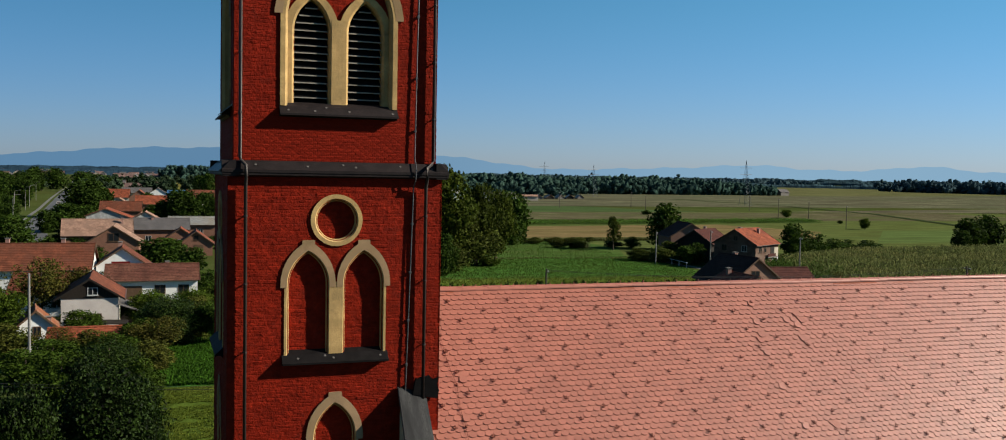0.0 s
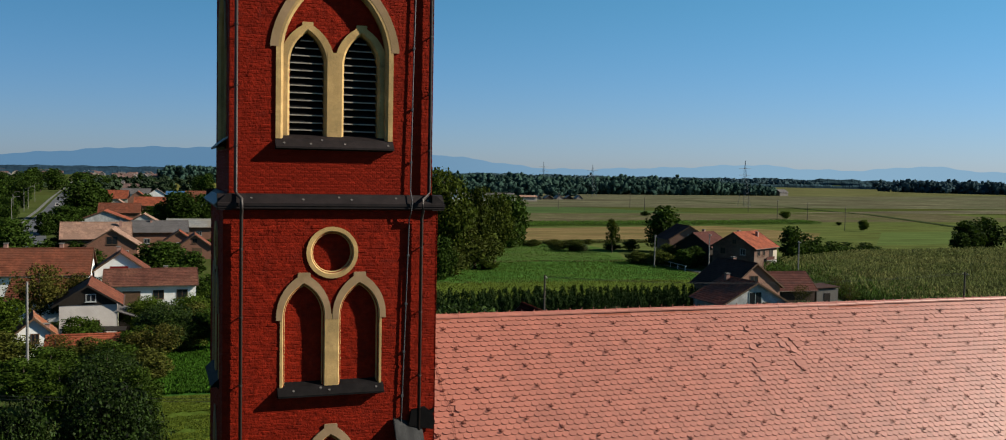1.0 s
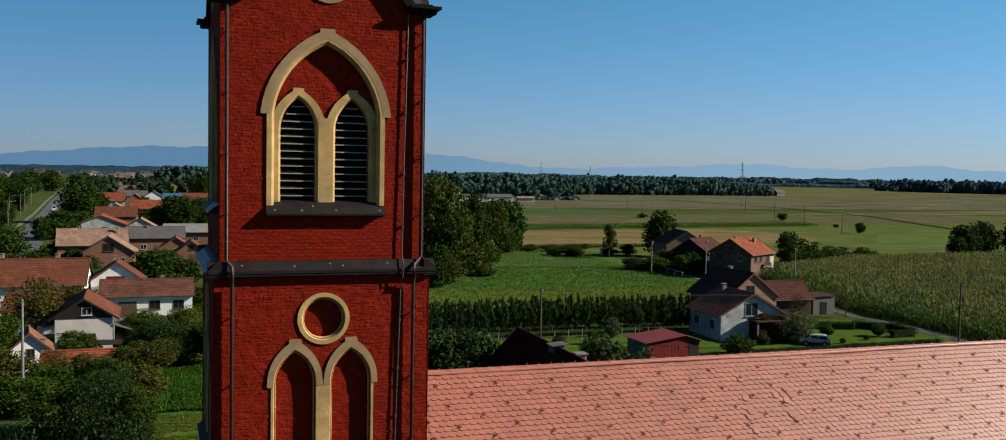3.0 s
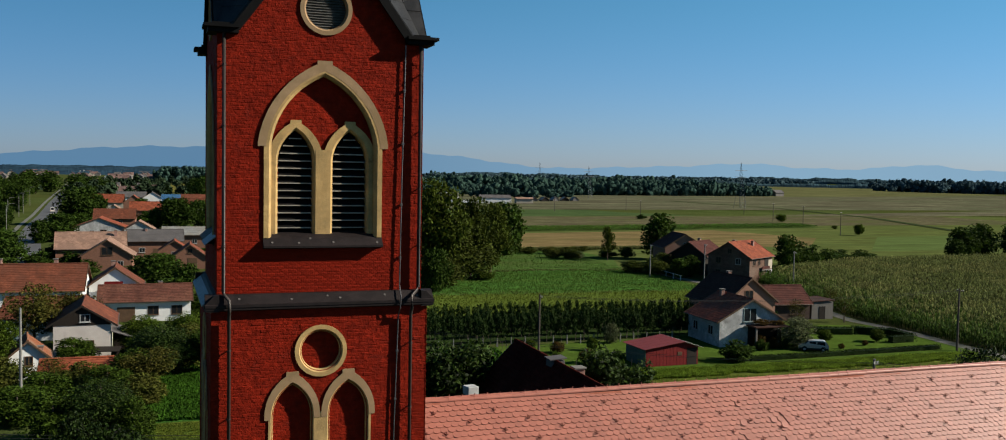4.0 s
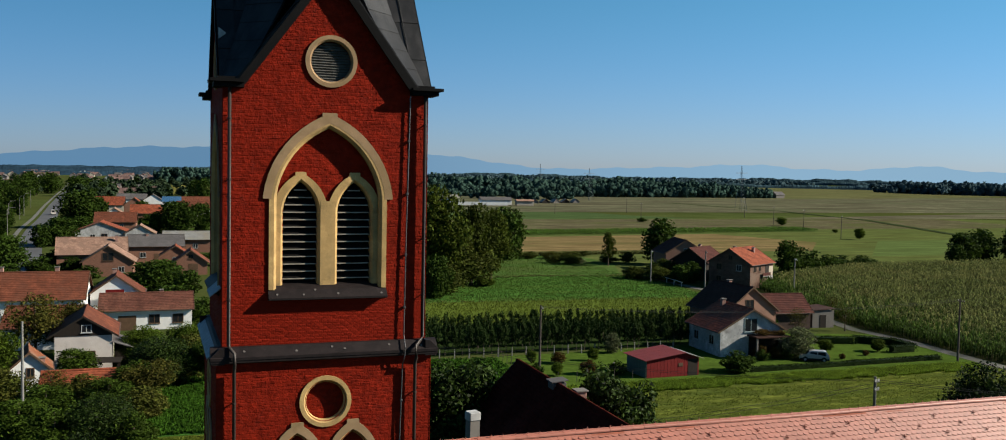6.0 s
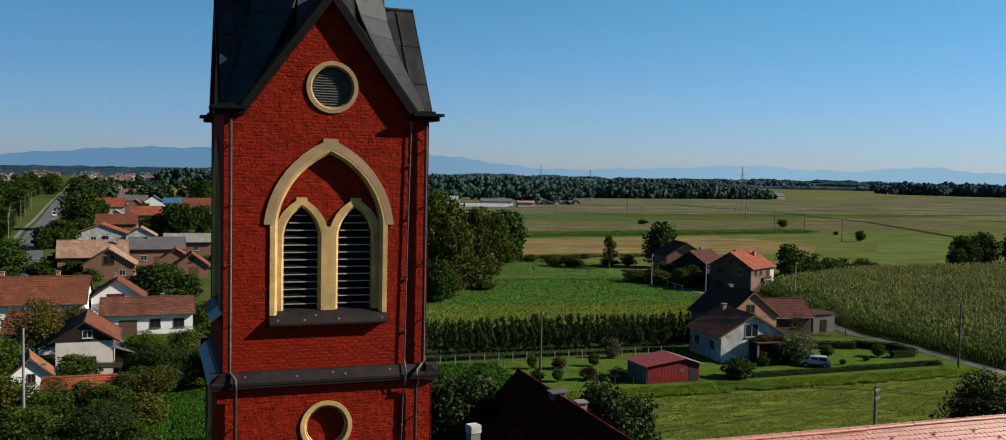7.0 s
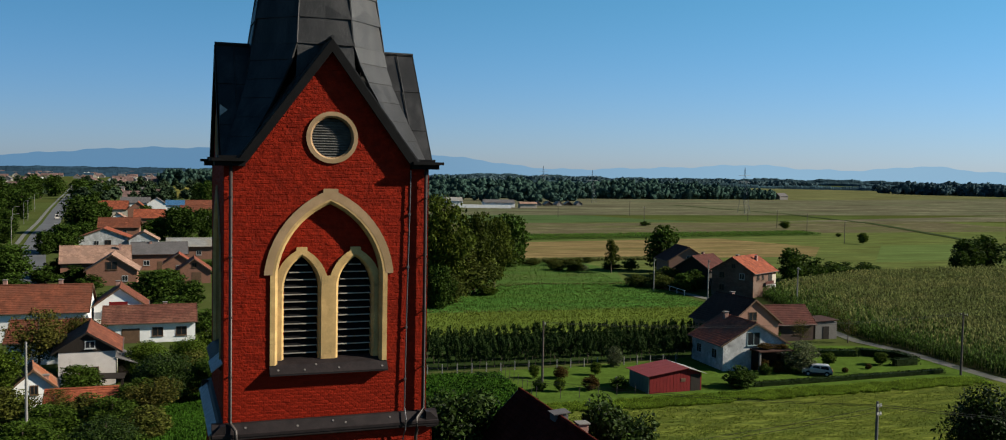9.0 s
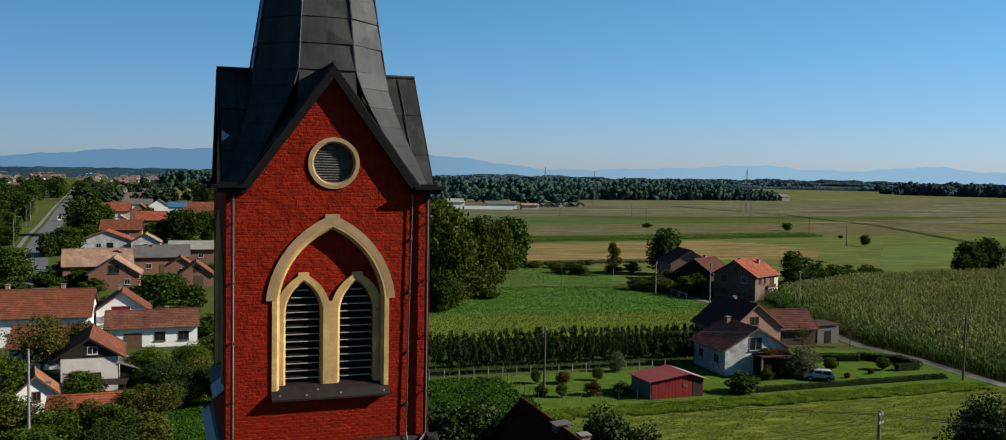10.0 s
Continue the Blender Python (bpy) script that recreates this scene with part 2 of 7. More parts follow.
def circle(cx, cz, r, n=36):
    return [(cx + r * math.cos(2 * math.pi * i / n), cz + r * math.sin(2 * math.pi * i / n)) for i in range(n)]


def inside(p, line):
    x, z = p
    hit = False
    for (x0, z0), (x1, z1) in zip(line, line[1:] + line[:1]):
        if (z0 > z) != (z1 > z) and x < (x1 - x0) * (z - z0) / (z1 - z0) + x0:
            hit = not hit
    return hit


# ---- church tower ----
TX, TY, HU, HL = 4.1, 24.7, 2.45, 2.58
rng = random.Random(7)
# the church stands two degrees out of the world's axes
TURN = Matrix.Translation((4.1, 22.25, 0)) @ Matrix.Rotation(radians(2.1), 4, "Z") @ Matrix.Translation((-4.1, -22.25, 0))
NAVE_TURN = Matrix.Translation((4.1, 22.25, 0)) @ Matrix.Rotation(radians(1.2), 4, "Z") @ Matrix.Translation((-4.1, -22.25, 0))
tower = thing("church_tower", "tall red painted brick tower with ochre window surrounds and spire", "church tower", TURN)


def face_matrix(turn, half):
    return Matrix.Translation((TX, TY, 0)) @ Matrix.Rotation(radians(turn), 4, "Z") @ Matrix.Translation((0, -half, 0))


BIG = gothic(0.02, 1.27, 20.60, 22.82, 24.50, flat=0.2)
SUB = [gothic(0.02 + s * 0.65, 0.42, 20.61, 22.42, 23.20, 8) for s in (-1, 1)]
ROUND_U = circle(0.045, 26.04, 0.485)
LANCET = [gothic(-0.04 + s * 0.67, 0.46, 14.66, 16.35, 17.12, 8) for s in (-1, 1)]
ROUND_L = circle(-0.04, 17.89, 0.48)
FOOT = gothic(-0.04, 0.47, 9.0, 12.62, 13.42, 8)
UPPER = [(-HU, 19.1), (HU, 19.1), (HU, 25.46), (2.03, 25.46), (0, 28.18), (-2.03, 25.46), (-HU, 25.46)]
LOWER = [(-HL, 0), (HL, 0), (HL, 19.05), (-HL, 19.05)]


def bump(shape, cx, z, w, h, y0, y1):
    y0 -= 0.002
    shape.prism([(cx - w, z - 0.02), (cx + w, z - 0.02), (cx + w, z + h), (cx + w * 0.9, z + h + 0.015), (cx - w * 0.9, z + h + 0.015), (cx - w, z + h)], "y", y0, y1)
    return shape


def louvre(shape, cx, half, z, zs, za, y):
    """One tilted slat, cut to the arch's width at its height."""
    w = half - 0.01
    if z > zs:
        h = za - zs
        r = (half * half + h * h) / (2 * half)
        w = half - r + math.sqrt(max(0, r * r - (z - zs) ** 2)) - 0.01
    if w > 0.05:
        shape.prism([(y - 0.10, z - 0.085), (y - 0.085, z - 0.10), (y + 0.10, z + 0.06), (y + 0.085, z + 0.075)], "x", cx - w, cx + w)
    return shape


def sill(m, a, b, z, back):
    """A steep sheet-metal apron that starts under the opening and ends in a folded lip."""
    s = Shape(m).prism([(back, z + 0.03), (0.15, z - 0.02), (0.0, z - 0.10), (-0.17, z - 0.265), (-0.19, z - 0.28), (-0.19, z - 0.325), (-0.172, z - 0.33), (-0.165, z - 0.305), (-0.05, z - 0.305), (0.0, z - 0.36), (back, z - 0.36)], "x", a, b)
    return s


def fixings(m, us, zs, parent, lean):
    """Small washers on a sheet-metal ledge."""
    for u, (y, z) in zip(us, zs):
        tilt = m @ Matrix.Translation((u, y, z)) @ Matrix.Rotation(lean, 4, "X")
        part("washer", Shape(tilt).prism(circle(0, 0, 0.03, 8), "z", -0.012, 0.012), M["washer"], parent)


M["fine_slat"] = material("grey_louvre_wood", (0.074, 0.0703, 0.0629), 0.8, vary=0.3, scale=5, fine=60, bump=0.3)
M["washer"] = material("pale_washer", (0.085, 0.076, 0.07), 0.7, vary=0.2, scale=9, bump=0, spec=0.05)


def tower_face(turn, front):
    mu, ml = face_matrix(turn, HU), face_matrix(turn, HL)
    part("upper_wall", Shape(mu).sheet(UPPER, [BIG, ROUND_U], 0.012).reveal(BIG, 0.012, 0.205).sheet(BIG, SUB, 0.205).reveal(SUB[0], 0.205, 0.75).reveal(SUB[1], 0.205, 0.75).reveal(ROUND_U, 0.012, 0.45), M["mortar"], tower)
    low = Shape(ml).sheet(LOWER, [*LANCET, ROUND_L, FOOT], 0.012)
    for hole in (*LANCET, ROUND_L, FOOT):
        low.reveal(hole, 0.012, 0.165)
        part("niche_back", Shape(ml).sheet(hole, [], 0.169), M["mortar"], tower)
    part("lower_wall", low, M["mortar"], tower)
    # belfry window: hood, stepped frame, two louvred lancets, metal sill
    win = part("belfry_window", Shape(mu).ring(gothic(0.02, 1.41, 20.60, 22.82, 24.66, flat=0.2), gothic(0.02, 1.23, 20.60, 22.82, 24.45, flat=0.2), -0.028, 0.2, edge=gothic(0.02, 1.295, 20.60, 22.82, 24.525, flat=0.2), slope=0.07), M["ochre"], tower, "ochre plaster pointed window surround with two louvred lancets")
    part("hood_mould", bump(Shape(mu).ring(gothic(0.02, 1.55, 22.76, 22.84, 24.80, flat=0.2), gothic(0.02, 1.355, 22.76, 22.84, 24.57, flat=0.2), -0.032, -0.002), 0.02, 24.73, 0.18, 0.07, -0.032, -0.002), M["hood"], win)
    for s in (-1, 1):
        c = 0.02 + s * 0.65
        part("lancet_frame", bump(Shape(mu).ring(gothic(c, 0.648, 20.60, 22.42, 23.38, 8), gothic(c, 0.412, 20.60, 22.42, 23.165, 8), 0.15, 0.5, edge=gothic(c, 0.468, 20.60, 22.42, 23.23, 8), slope=0.065), c, 23.33, 0.13, 0.055, 0.15, 0.199), M["ochre"], win)
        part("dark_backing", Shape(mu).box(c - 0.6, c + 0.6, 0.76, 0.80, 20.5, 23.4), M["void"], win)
        slats = [20.74 + 0.178 * i for i in range(14)]
        if front:
            for z in slats:
                sh = louvre(Shape(mu), c, 0.415, z, 22.42, 23.19, 0.38)
                if sh.v:
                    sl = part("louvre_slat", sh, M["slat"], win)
                    w = (max(abs(p[0] - TX - c) for p in sh.v))
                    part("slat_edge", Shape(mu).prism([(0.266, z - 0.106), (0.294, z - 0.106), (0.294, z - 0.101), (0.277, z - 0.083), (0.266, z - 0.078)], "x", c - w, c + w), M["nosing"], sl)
        else:
            sh = Shape(mu)
            for z in slats:
                louvre(sh, c, 0.415, z, 22.42, 23.19, 0.38)
            part("louvre_slat", sh, M["slat"], win)
    part("mullion", Shape(mu).box(0.02 - 0.176, 0.02 + 0.176, 0.144, 0.5, 20.60, 22.70), M["ochre"], win)
    ws = part("window_sill", sill(mu, 0.02 - 1.42, 0.02 + 1.42, 20.70, 0.42), M["sill"], win, "dark weathered sheet-metal sill")
    if front:
        fixings(mu, (-1.2, -0.58, 0.24, -0.3, 1.3), ((-0.11, 20.493), (-0.12, 20.483), (-0.11, 20.493), (-0.02, 20.58), (-0.12, 20.483)), ws, radians(44))
    # round gable opening
    rw = part("round_window", Shape(mu).ring(circle(0.045, 26.04, 0.62), circle(0.045, 26.04, 0.478), -0.028, 0.10, True, circle(0.045, 26.04, 0.522), 0.05), M["hood"], tower, "round brown ring with fine dark louvres")
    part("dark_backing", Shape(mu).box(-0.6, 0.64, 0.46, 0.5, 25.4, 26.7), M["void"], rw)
    fine = [26.04 + 0.062 * i for i in range(-7, 8)]
    for z in fine if front else fine[::3]:
        w = math.sqrt(0.482 ** 2 - (z - 26.04) ** 2)
        part("louvre_slat", Shape(mu).prism([(0.09, z - 0.032), (0.10, z - 0.04), (0.17, z + 0.015), (0.16, z + 0.023)], "x", 0.045 - w, 0.045 + w), M["fine_slat"], rw)
    # blind windows of the lower stage
    bw = part("blind_window", Shape(ml).box(-0.04 - 0.166, -0.04 + 0.166, -0.022, 0.16, 14.66, 16.40), M["ochre"], tower, "pair of blind pointed niches with ochre surrounds")
    for s in (-1, 1):
        c = -0.04 + s * 0.67
        part("niche_frame", Shape(ml).ring(gothic(c, 0.56, 14.66, 16.35, 17.26, 8), gothic(c, 0.445, 14.66, 16.35, 17.09, 8), -0.015, 0.16, edge=gothic(c, 0.502, 14.66, 16.35, 17.165, 8), slope=0.075), M["ochre"], bw)
        part("hood_mould", bump(Shape(ml).ring(gothic(c, 0.655, 16.28, 16.37, 17.40, 8), gothic(c, 0.505, 16.28, 16.37, 17.17, 8), -0.03, -0.002), c, 17.33, 0.15, 0.07, -0.03, -0.002), M["hood"], bw)
    ls = part("window_sill", sill(ml, -0.04 - 1.28, -0.04 + 1.28, 14.77, 0.25), M["sill_dark"], bw, "dark weathered sheet-metal sill")
    if front:
        fixings(ml, (-0.95, -0.3, -0.1, 1.05), ((-0.09, 14.582), (-0.05, 14.62), (-0.1, 14.572), (-0.09, 14.582)), ls, radians(44))
    part("round_niche", Shape(ml).ring(circle(-0.04, 17.89, 0.625), circle(-0.04, 17.89, 0.46), -0.026, 0.16, True, circle(-0.04, 17.89, 0.525), 0.08), M["ochre"], tower, "round blind niche with ochre ring")
    fw = part("blind_window", Shape(ml).ring(gothic(-0.04, 0.58, 9.0, 12.62, 13.56, 8), gothic(-0.04, 0.455, 9.0, 12.62, 13.39, 8), -0.015, 0.16, edge=gothic(-0.04, 0.512, 9.0, 12.62, 13.46, 8), slope=0.075), M["ochre"], tower, "single blind pointed niche with ochre surround")
    part("hood_mould", bump(Shape(ml).ring(gothic(-0.04, 0.69, 12.52, 12.64, 13.70, 8), gothic(-0.04, 0.515, 12.52, 12.64, 13.47, 8), -0.03, -0.002), -0.04, 13.63, 0.16, 0.07, -0.03, -0.002), M["hood"], fw)
    # string course with a sloping metal cover
    mc = face_matrix(turn, HU)
    o = HL - HU
    sc = part("string_course", Shape(mc).prism([(0.05, 19.30), (-o + 0.06, 19.28), (-o - 0.13, 19.09), (-o - 0.155, 19.075), (-o - 0.155, 19.01), (-o - 0.14, 19.0), (-o - 0.14, 18.95), (-o - 0.10, 18.92), (-o, 18.91), (0.05, 18.91)], "x", -HL - 0.13, HL + 0.13), M["sill"], tower, "dark sheet-metal covered string course")
    if front:
        fixings(mc, (-1.95, -0.75, 0.1, 0.4, 1.5, 2.3), ((-0.16, 19.19), (-0.19, 19.16), (-0.14, 19.21), (-0.19, 19.16), (-0.15, 19.2), (-0.19, 19.16)), sc, radians(45))
    # raking gable boards and roof of this gable
    mu = mu @ Matrix.Translation((0, 0.1 if turn == -90 else 0.0, 0))
    for s in (-1, 1):
        part("gable_board", Shape(mu).prism([(s * 2.22, 25.36), (0, 28.37), (0, 28.06), (s * 1.95, 25.40)], "y", -0.19, -0.13), M["fascia"], tower)
        part("gable_soffit", Shape(mu).prism([(s * 2.10, 25.44), (0, 28.27), (0, 28.12), (s * 2.0, 25.44)], "y", -0.128, -0.004), M["fascia"], tower)
        # roof slope in sheet panels with standing seams, to the centre of the tower
        run, rise = 2.2, 2.94
        ln = math.hypot(run, rise)
        ux, uz = s * run / ln, -rise / ln
        nx, nz = s * rise / ln, run / ln
        bays = [(-0.15, 0.28), (0.28, 0.80), (0.80, 1.35), (1.35, 2.45)]
        for a, b in bays:
            for c0, c1 in ((0.0, 1.3), (1.3, 2.6), (2.6, ln + 0.02)):
                d = 0.004 * rng.random()
                t0, t1 = 0.03 + d, 0.016
                e = 0.006
                vs = [(ux * (c0 - 0.03) + nx * t1, a + e, 28.37 + uz * (c0 - 0.03) + nz * t1), (ux * (c0 - 0.03) + nx * t1, b - e, 28.37 + uz * (c0 - 0.03) + nz * t1),
                      (ux * c1 + nx * t0, b - e, 28.37 + uz * c1 + nz * t0), (ux * c1 + nx * t0, a + e, 28.37 + uz * c1 + nz * t0)]
                lo = [(x - nx * 0.05, y, z - nz * 0.05) for x, y, z in vs]
                part("roof_panel", Shape(mu).add(vs + lo, [(0, 1, 2, 3), (4, 7, 6, 5), (0, 4, 5, 1), (1, 5, 6, 2), (2, 6, 7, 3), (3, 7, 4, 0)]), M["spire"], tower)
        for a in (0.28, 0.80, 1.35):
            part("standing_seam", Shape(mu).tube([(ux * c + nx * 0.05, a, 28.37 + uz * c + nz * 0.05) for c in (0.05, ln)], 0.014, 5), M["spire"], tower)
    part("ridge_cap", Shape(mu).tube([(0, -0.18, 28.41), (0, 1.2, 28.41)], 0.045, 8), M["spire"], tower)


for turn in (0, -90, 90, 180):
    tower_face(turn, turn == 0)

# corner eaves between the gables
for sx in (-1, 1):
    for sy in (-1, 1):
        m = Matrix.Translation((TX, TY, 0)) @ Matrix.Diagonal((sx, sy, 1, 1))
        part("corner_eave", Shape(m).prism([(1.98, 1.98), (2.74, 1.98), (2.76, 2.0), (2.76, 2.74), (2.74, 2.76), (1.98, 2.76)], "z", 25.43, 25.50)
             .prism([(1.98, 1.98), (2.66, 1.98), (2.66, 2.66), (1.98, 2.66)], "z", 25.32, 25.43).prism([(1.98, 1.98), (2.58, 1.98), (2.58, 2.58), (1.98, 2.58)], "z", 25.50, 25.56), M["fascia"], tower)

# octagonal spire: overlapping sheet courses on each facet, broaches running down to the corners
TIP, RING = 39.6, 28.34


def apothem(z):
    return 1.63 * (TIP - z) / (TIP - 28.5)


for k in range(8):
    ang = radians(45 * k - 90)
    m = Matrix.Translation((TX, TY, 0)) @ Matrix.Rotation(ang, 4, "Z")
    z = RING if k % 2 else RING - 1.32
    course = 0
    while z < TIP - 0.6:
        z1 = min(z + 0.66, TIP - 0.3)
        a0, a1 = apothem(z) + 0.032, apothem(z1) + 0.004
        w0, w1 = apothem(z) * 0.4142, apothem(z1) * 0.4142
        q = [0.016 * rng.uniform(-1, 1) for _ in range(6)]
        vs = [(a0 + q[0], -w0, z), (a0 + q[1] + 0.004, 0, z), (a0 + q[2], w0, z), (a1, -w1, z1), (a1 + q[4], 0, z1), (a1, w1, z1),
              ((a0 + a1) / 2 + q[5] + 0.004, 0, (z + z1) / 2)]
        back = [(x - 0.05, y, zz) for x, y, zz in vs[:6]]
        fs = [(0, 1, 6), (1, 2, 6), (2, 5, 6), (5, 4, 6), (4, 3, 6), (3, 0, 6), (0, 7, 8, 1), (1, 8, 9, 2), (2, 9, 12, 5), (3, 10, 7, 0), (5, 12, 11, 4), (4, 11, 10, 3)]
        part("spire_panel", Shape(m).add(vs + back, fs), M["spire"], tower)
        z, course = z1, course + 1
    part("hip_roll", Shape(m).tube([(apothem(zz) + 0.02, apothem(zz) * 0.4142, zz) for zz in (RING, 33.0, TIP - 0.3)], 0.028, 6, 0.02), M["spire"], tower)
    if k % 2:
        # broach: the facet widens its run and ends in a point over the corner
        prev = None
        for i in range(7):
            s = i / 6
            zz = 28.42 - 2.88 * s
            row = (apothem(28.42) + 0.02 + (3.22 - apothem(28.42)) * s ** 1.35, 0.70 * (1 - s * 0.55), zz)
            if prev:
                (a0, w0, z0), (a1, w1, z1) = prev, row
                vs = [(a0 - 0.012, -w0, z0 + 0.02), (a0 - 0.012, w0, z0 + 0.02), (a1 + 0.012, w1, z1), (a1 + 0.012, -w1, z1)]
                vs += [(x - 0.05, y, z - 0.03) for x, y, z in vs]
                part("spire_panel", Shape(m).add(vs, [(0, 1, 2, 3), (4, 7, 6, 5), (0, 4, 5, 1), (1, 5, 6, 2), (2, 6, 7, 3), (3, 7, 4, 0)]), M["spire"], tower)
            prev = row
part("finial", Shape().tube([(TX, TY, TIP - 0.4), (TX, TY, TIP + 1.6)], 0.06, 8, 0.03).box(TX - 0.4, TX + 0.4, TY - 0.03, TY + 0.03, TIP + 0.95, TIP + 1.03), M["fascia"], tower)
part("snow_catch", Shape().prism([(1.60, 26.78), (1.78, 26.65), (1.60, 26.5)], "y", 22.98, 23.0), M["zinc"], tower)

# rainwater pipes that step out over the string course, and a conductor wire with clips
YU, YL = TY - HU, TY - HL


def downpipe(xu, xl, top, label):
    p = part("downpipe", Shape().tube([(xu, YU - 0.10, top), (xu, YU - 0.10, 19.36), (xu + (xl - xu) * 0.2, YU - 0.14, 19.28), (xl, YL - 0.22, 19.18), (xl, YL - 0.22, 18.9), (xl, YL - 0.11, 18.72), (xl, YL - 0.11, 10.0 if xl < 4 else 13.3)], 0.041, 10), M["pipe"], tower, label, True)
    for z in (24.6, 23.2, 21.8, 20.4):
        part("pipe_clip", Shape().tube([(xu, YU - 0.10, z - 0.02), (xu, YU - 0.10, z + 0.02)], 0.05, 10).box(xu - 0.012, xu + 0.012, YU - 0.06, YU + 0.02, z - 0.012, z + 0.012), M["pipe"], p)
    for z in (18.0, 16.4, 14.8):
        part("pipe_clip", Shape().tube([(xl, YL - 0.11, z - 0.02), (xl, YL - 0.11, z + 0.02)], 0.05, 10).box(xl - 0.012, xl + 0.012, YL - 0.07, YL + 0.02, z - 0.012, z + 0.012), M["pipe"], p)


downpipe(1.80, 1.92, 25.4, "dull lead-grey rainwater pipe")
downpipe(6.45, 6.24, 25.4, "dull lead-grey rainwater pipe")
wire = part("conductor", Shape().tube([(6.08, YU - 0.05, 25.3), (6.02, YU - 0.05, 22.0), (5.99, YU - 0.06, 19.4), (5.97, YL - 0.19, 19.15), (5.96, YL - 0.17, 18.9), (5.94, YL - 0.05, 18.7), (5.80, YL - 0.05, 13.5)], 0.016, 6), M["conductor"], tower, "thin lightning conductor with clips")
for x, y, z in ((6.06, YU, 24.2), (6.035, YU, 22.9), (6.015, YU, 21.4), (6.0, YU, 20.1), (5.92, YL, 17.8), (5.885, YL, 16.6), (5.85, YL, 15.4), (5.82, YL, 14.3)):
    part("conductor_clip", Shape().box(x - 0.03, x + 0.03, y - 0.07, y, z - 0.03, z + 0.03, 0.008), M["conductor"], wire)
# sheet flaps added on the shaded flank, pale for sky light on its ledges
part("flashing", Shape(face_matrix(-90, HU)).prism([(0.05, 20.66), (-0.24, 20.42), (-0.24, 20.40), (0.05, 20.62)], "x", 0.6, 2.0), M["zinc"], tower)
part("flashing", Shape(face_matrix(-90, HL)).prism([(0.0, 19.22), (-0.20, 19.04), (-0.20, 19.02), (0.0, 19.17)], "x", -2.5, 2.5), M["zinc"], tower)


# ---- nave with its tiled roof ----
RY, RZ, PITCH = 24.9, 15.80, radians(50)
NX0, NX1, HALF = 6.50, 41.0, 5.1
EZ = RZ - HALF * math.tan(PITCH)
nave = thing("church_nave", "church nave with a pinkish terracotta beaver-tail tile roof", "church nave", NAVE_TURN)
part("wall", Shape().box(NX0 + 0.05, NX1 - 0.2, RY - HALF + 0.5, RY - HALF + 0.95, 0, EZ + 0.55).box(NX0 + 0.05, NX1 - 0.2, RY + HALF - 0.95, RY + HALF - 0.5, 0, EZ + 0.55)
     .prism([(RY - HALF + 0.95, 0), (RY + HALF - 0.95, 0), (RY + HALF - 0.95, EZ + 1.0), (RY, RZ - 0.35), (RY - HALF + 0.95, EZ + 1.0)], "x", NX1 - 0.7, NX1 - 0.2), M["nave_wall"], nave, "pale rendered nave walls")
cs, sn = math.cos(PITCH), math.sin(PITCH)
for s in (-1, 1):
    # boarding below the tiles
    L = HALF / cs
    vs = []
    for d in (0.0, L):
        for h in (-0.03, -0.16):
            vs += [(x, RY + s * (d * cs + h * sn), RZ - d * sn + h * cs) for x in (NX0, NX1)]
    part("roof_boarding", Shape().add(vs, [(0, 1, 5, 4), (2, 6, 7, 3), (0, 4, 6, 2), (1, 3, 7, 5), (4, 5, 7, 6), (0, 2, 3, 1)]), M["tile_under"], nave)
# west gable wall beside the tower, its coping clad in dark sheet
gw = part("gable_wall", Shape().prism([(RY - HALF, 0), (YL - 0.002, 0), (YL - 0.002, 13.30), (RY - HALF, 13.30 - (YL - RY + HALF) * math.tan(PITCH))], "x", 5.68, 6.33), M["nave_wall"], nave, "pale rendered gable wall")
run_ = YL - RY + HALF + 0.3
fall = run_ * math.tan(PITCH)
cop = [(5.62, YL - 0.003, 13.74), (6.34, YL - 0.003, 13.53), (6.40, YL - run_, 13.53 - fall), (5.60, YL - run_, 13.70 - fall)]
cop += [(x, y, z - 0.16) for x, y, z in cop]
part("coping", Shape().add(cop, [(0, 1, 2, 3), (4, 7, 6, 5), (0, 4, 5, 1), (1, 5, 6, 2), (2, 6, 7, 3), (3, 7, 4, 0)]), M["coping"], gw, "dark grey sheet-metal coping")
part("drip_edge", Shape().tube([cop[1], cop[0], cop[3]], 0.022, 6), M["coping"], gw)
part("flashing", Shape().prism([(5.98, 13.55), (6.60, 13.42), (6.66, 13.62), (6.60, 13.76), (6.64, 13.95), (6.52, 13.90), (6.40, 14.0), (6.05, 13.94)], "y", YL - 0.10, YL - 0.006), M["sheet_black"], gw, "torn black sheet flashing behind the pipes")
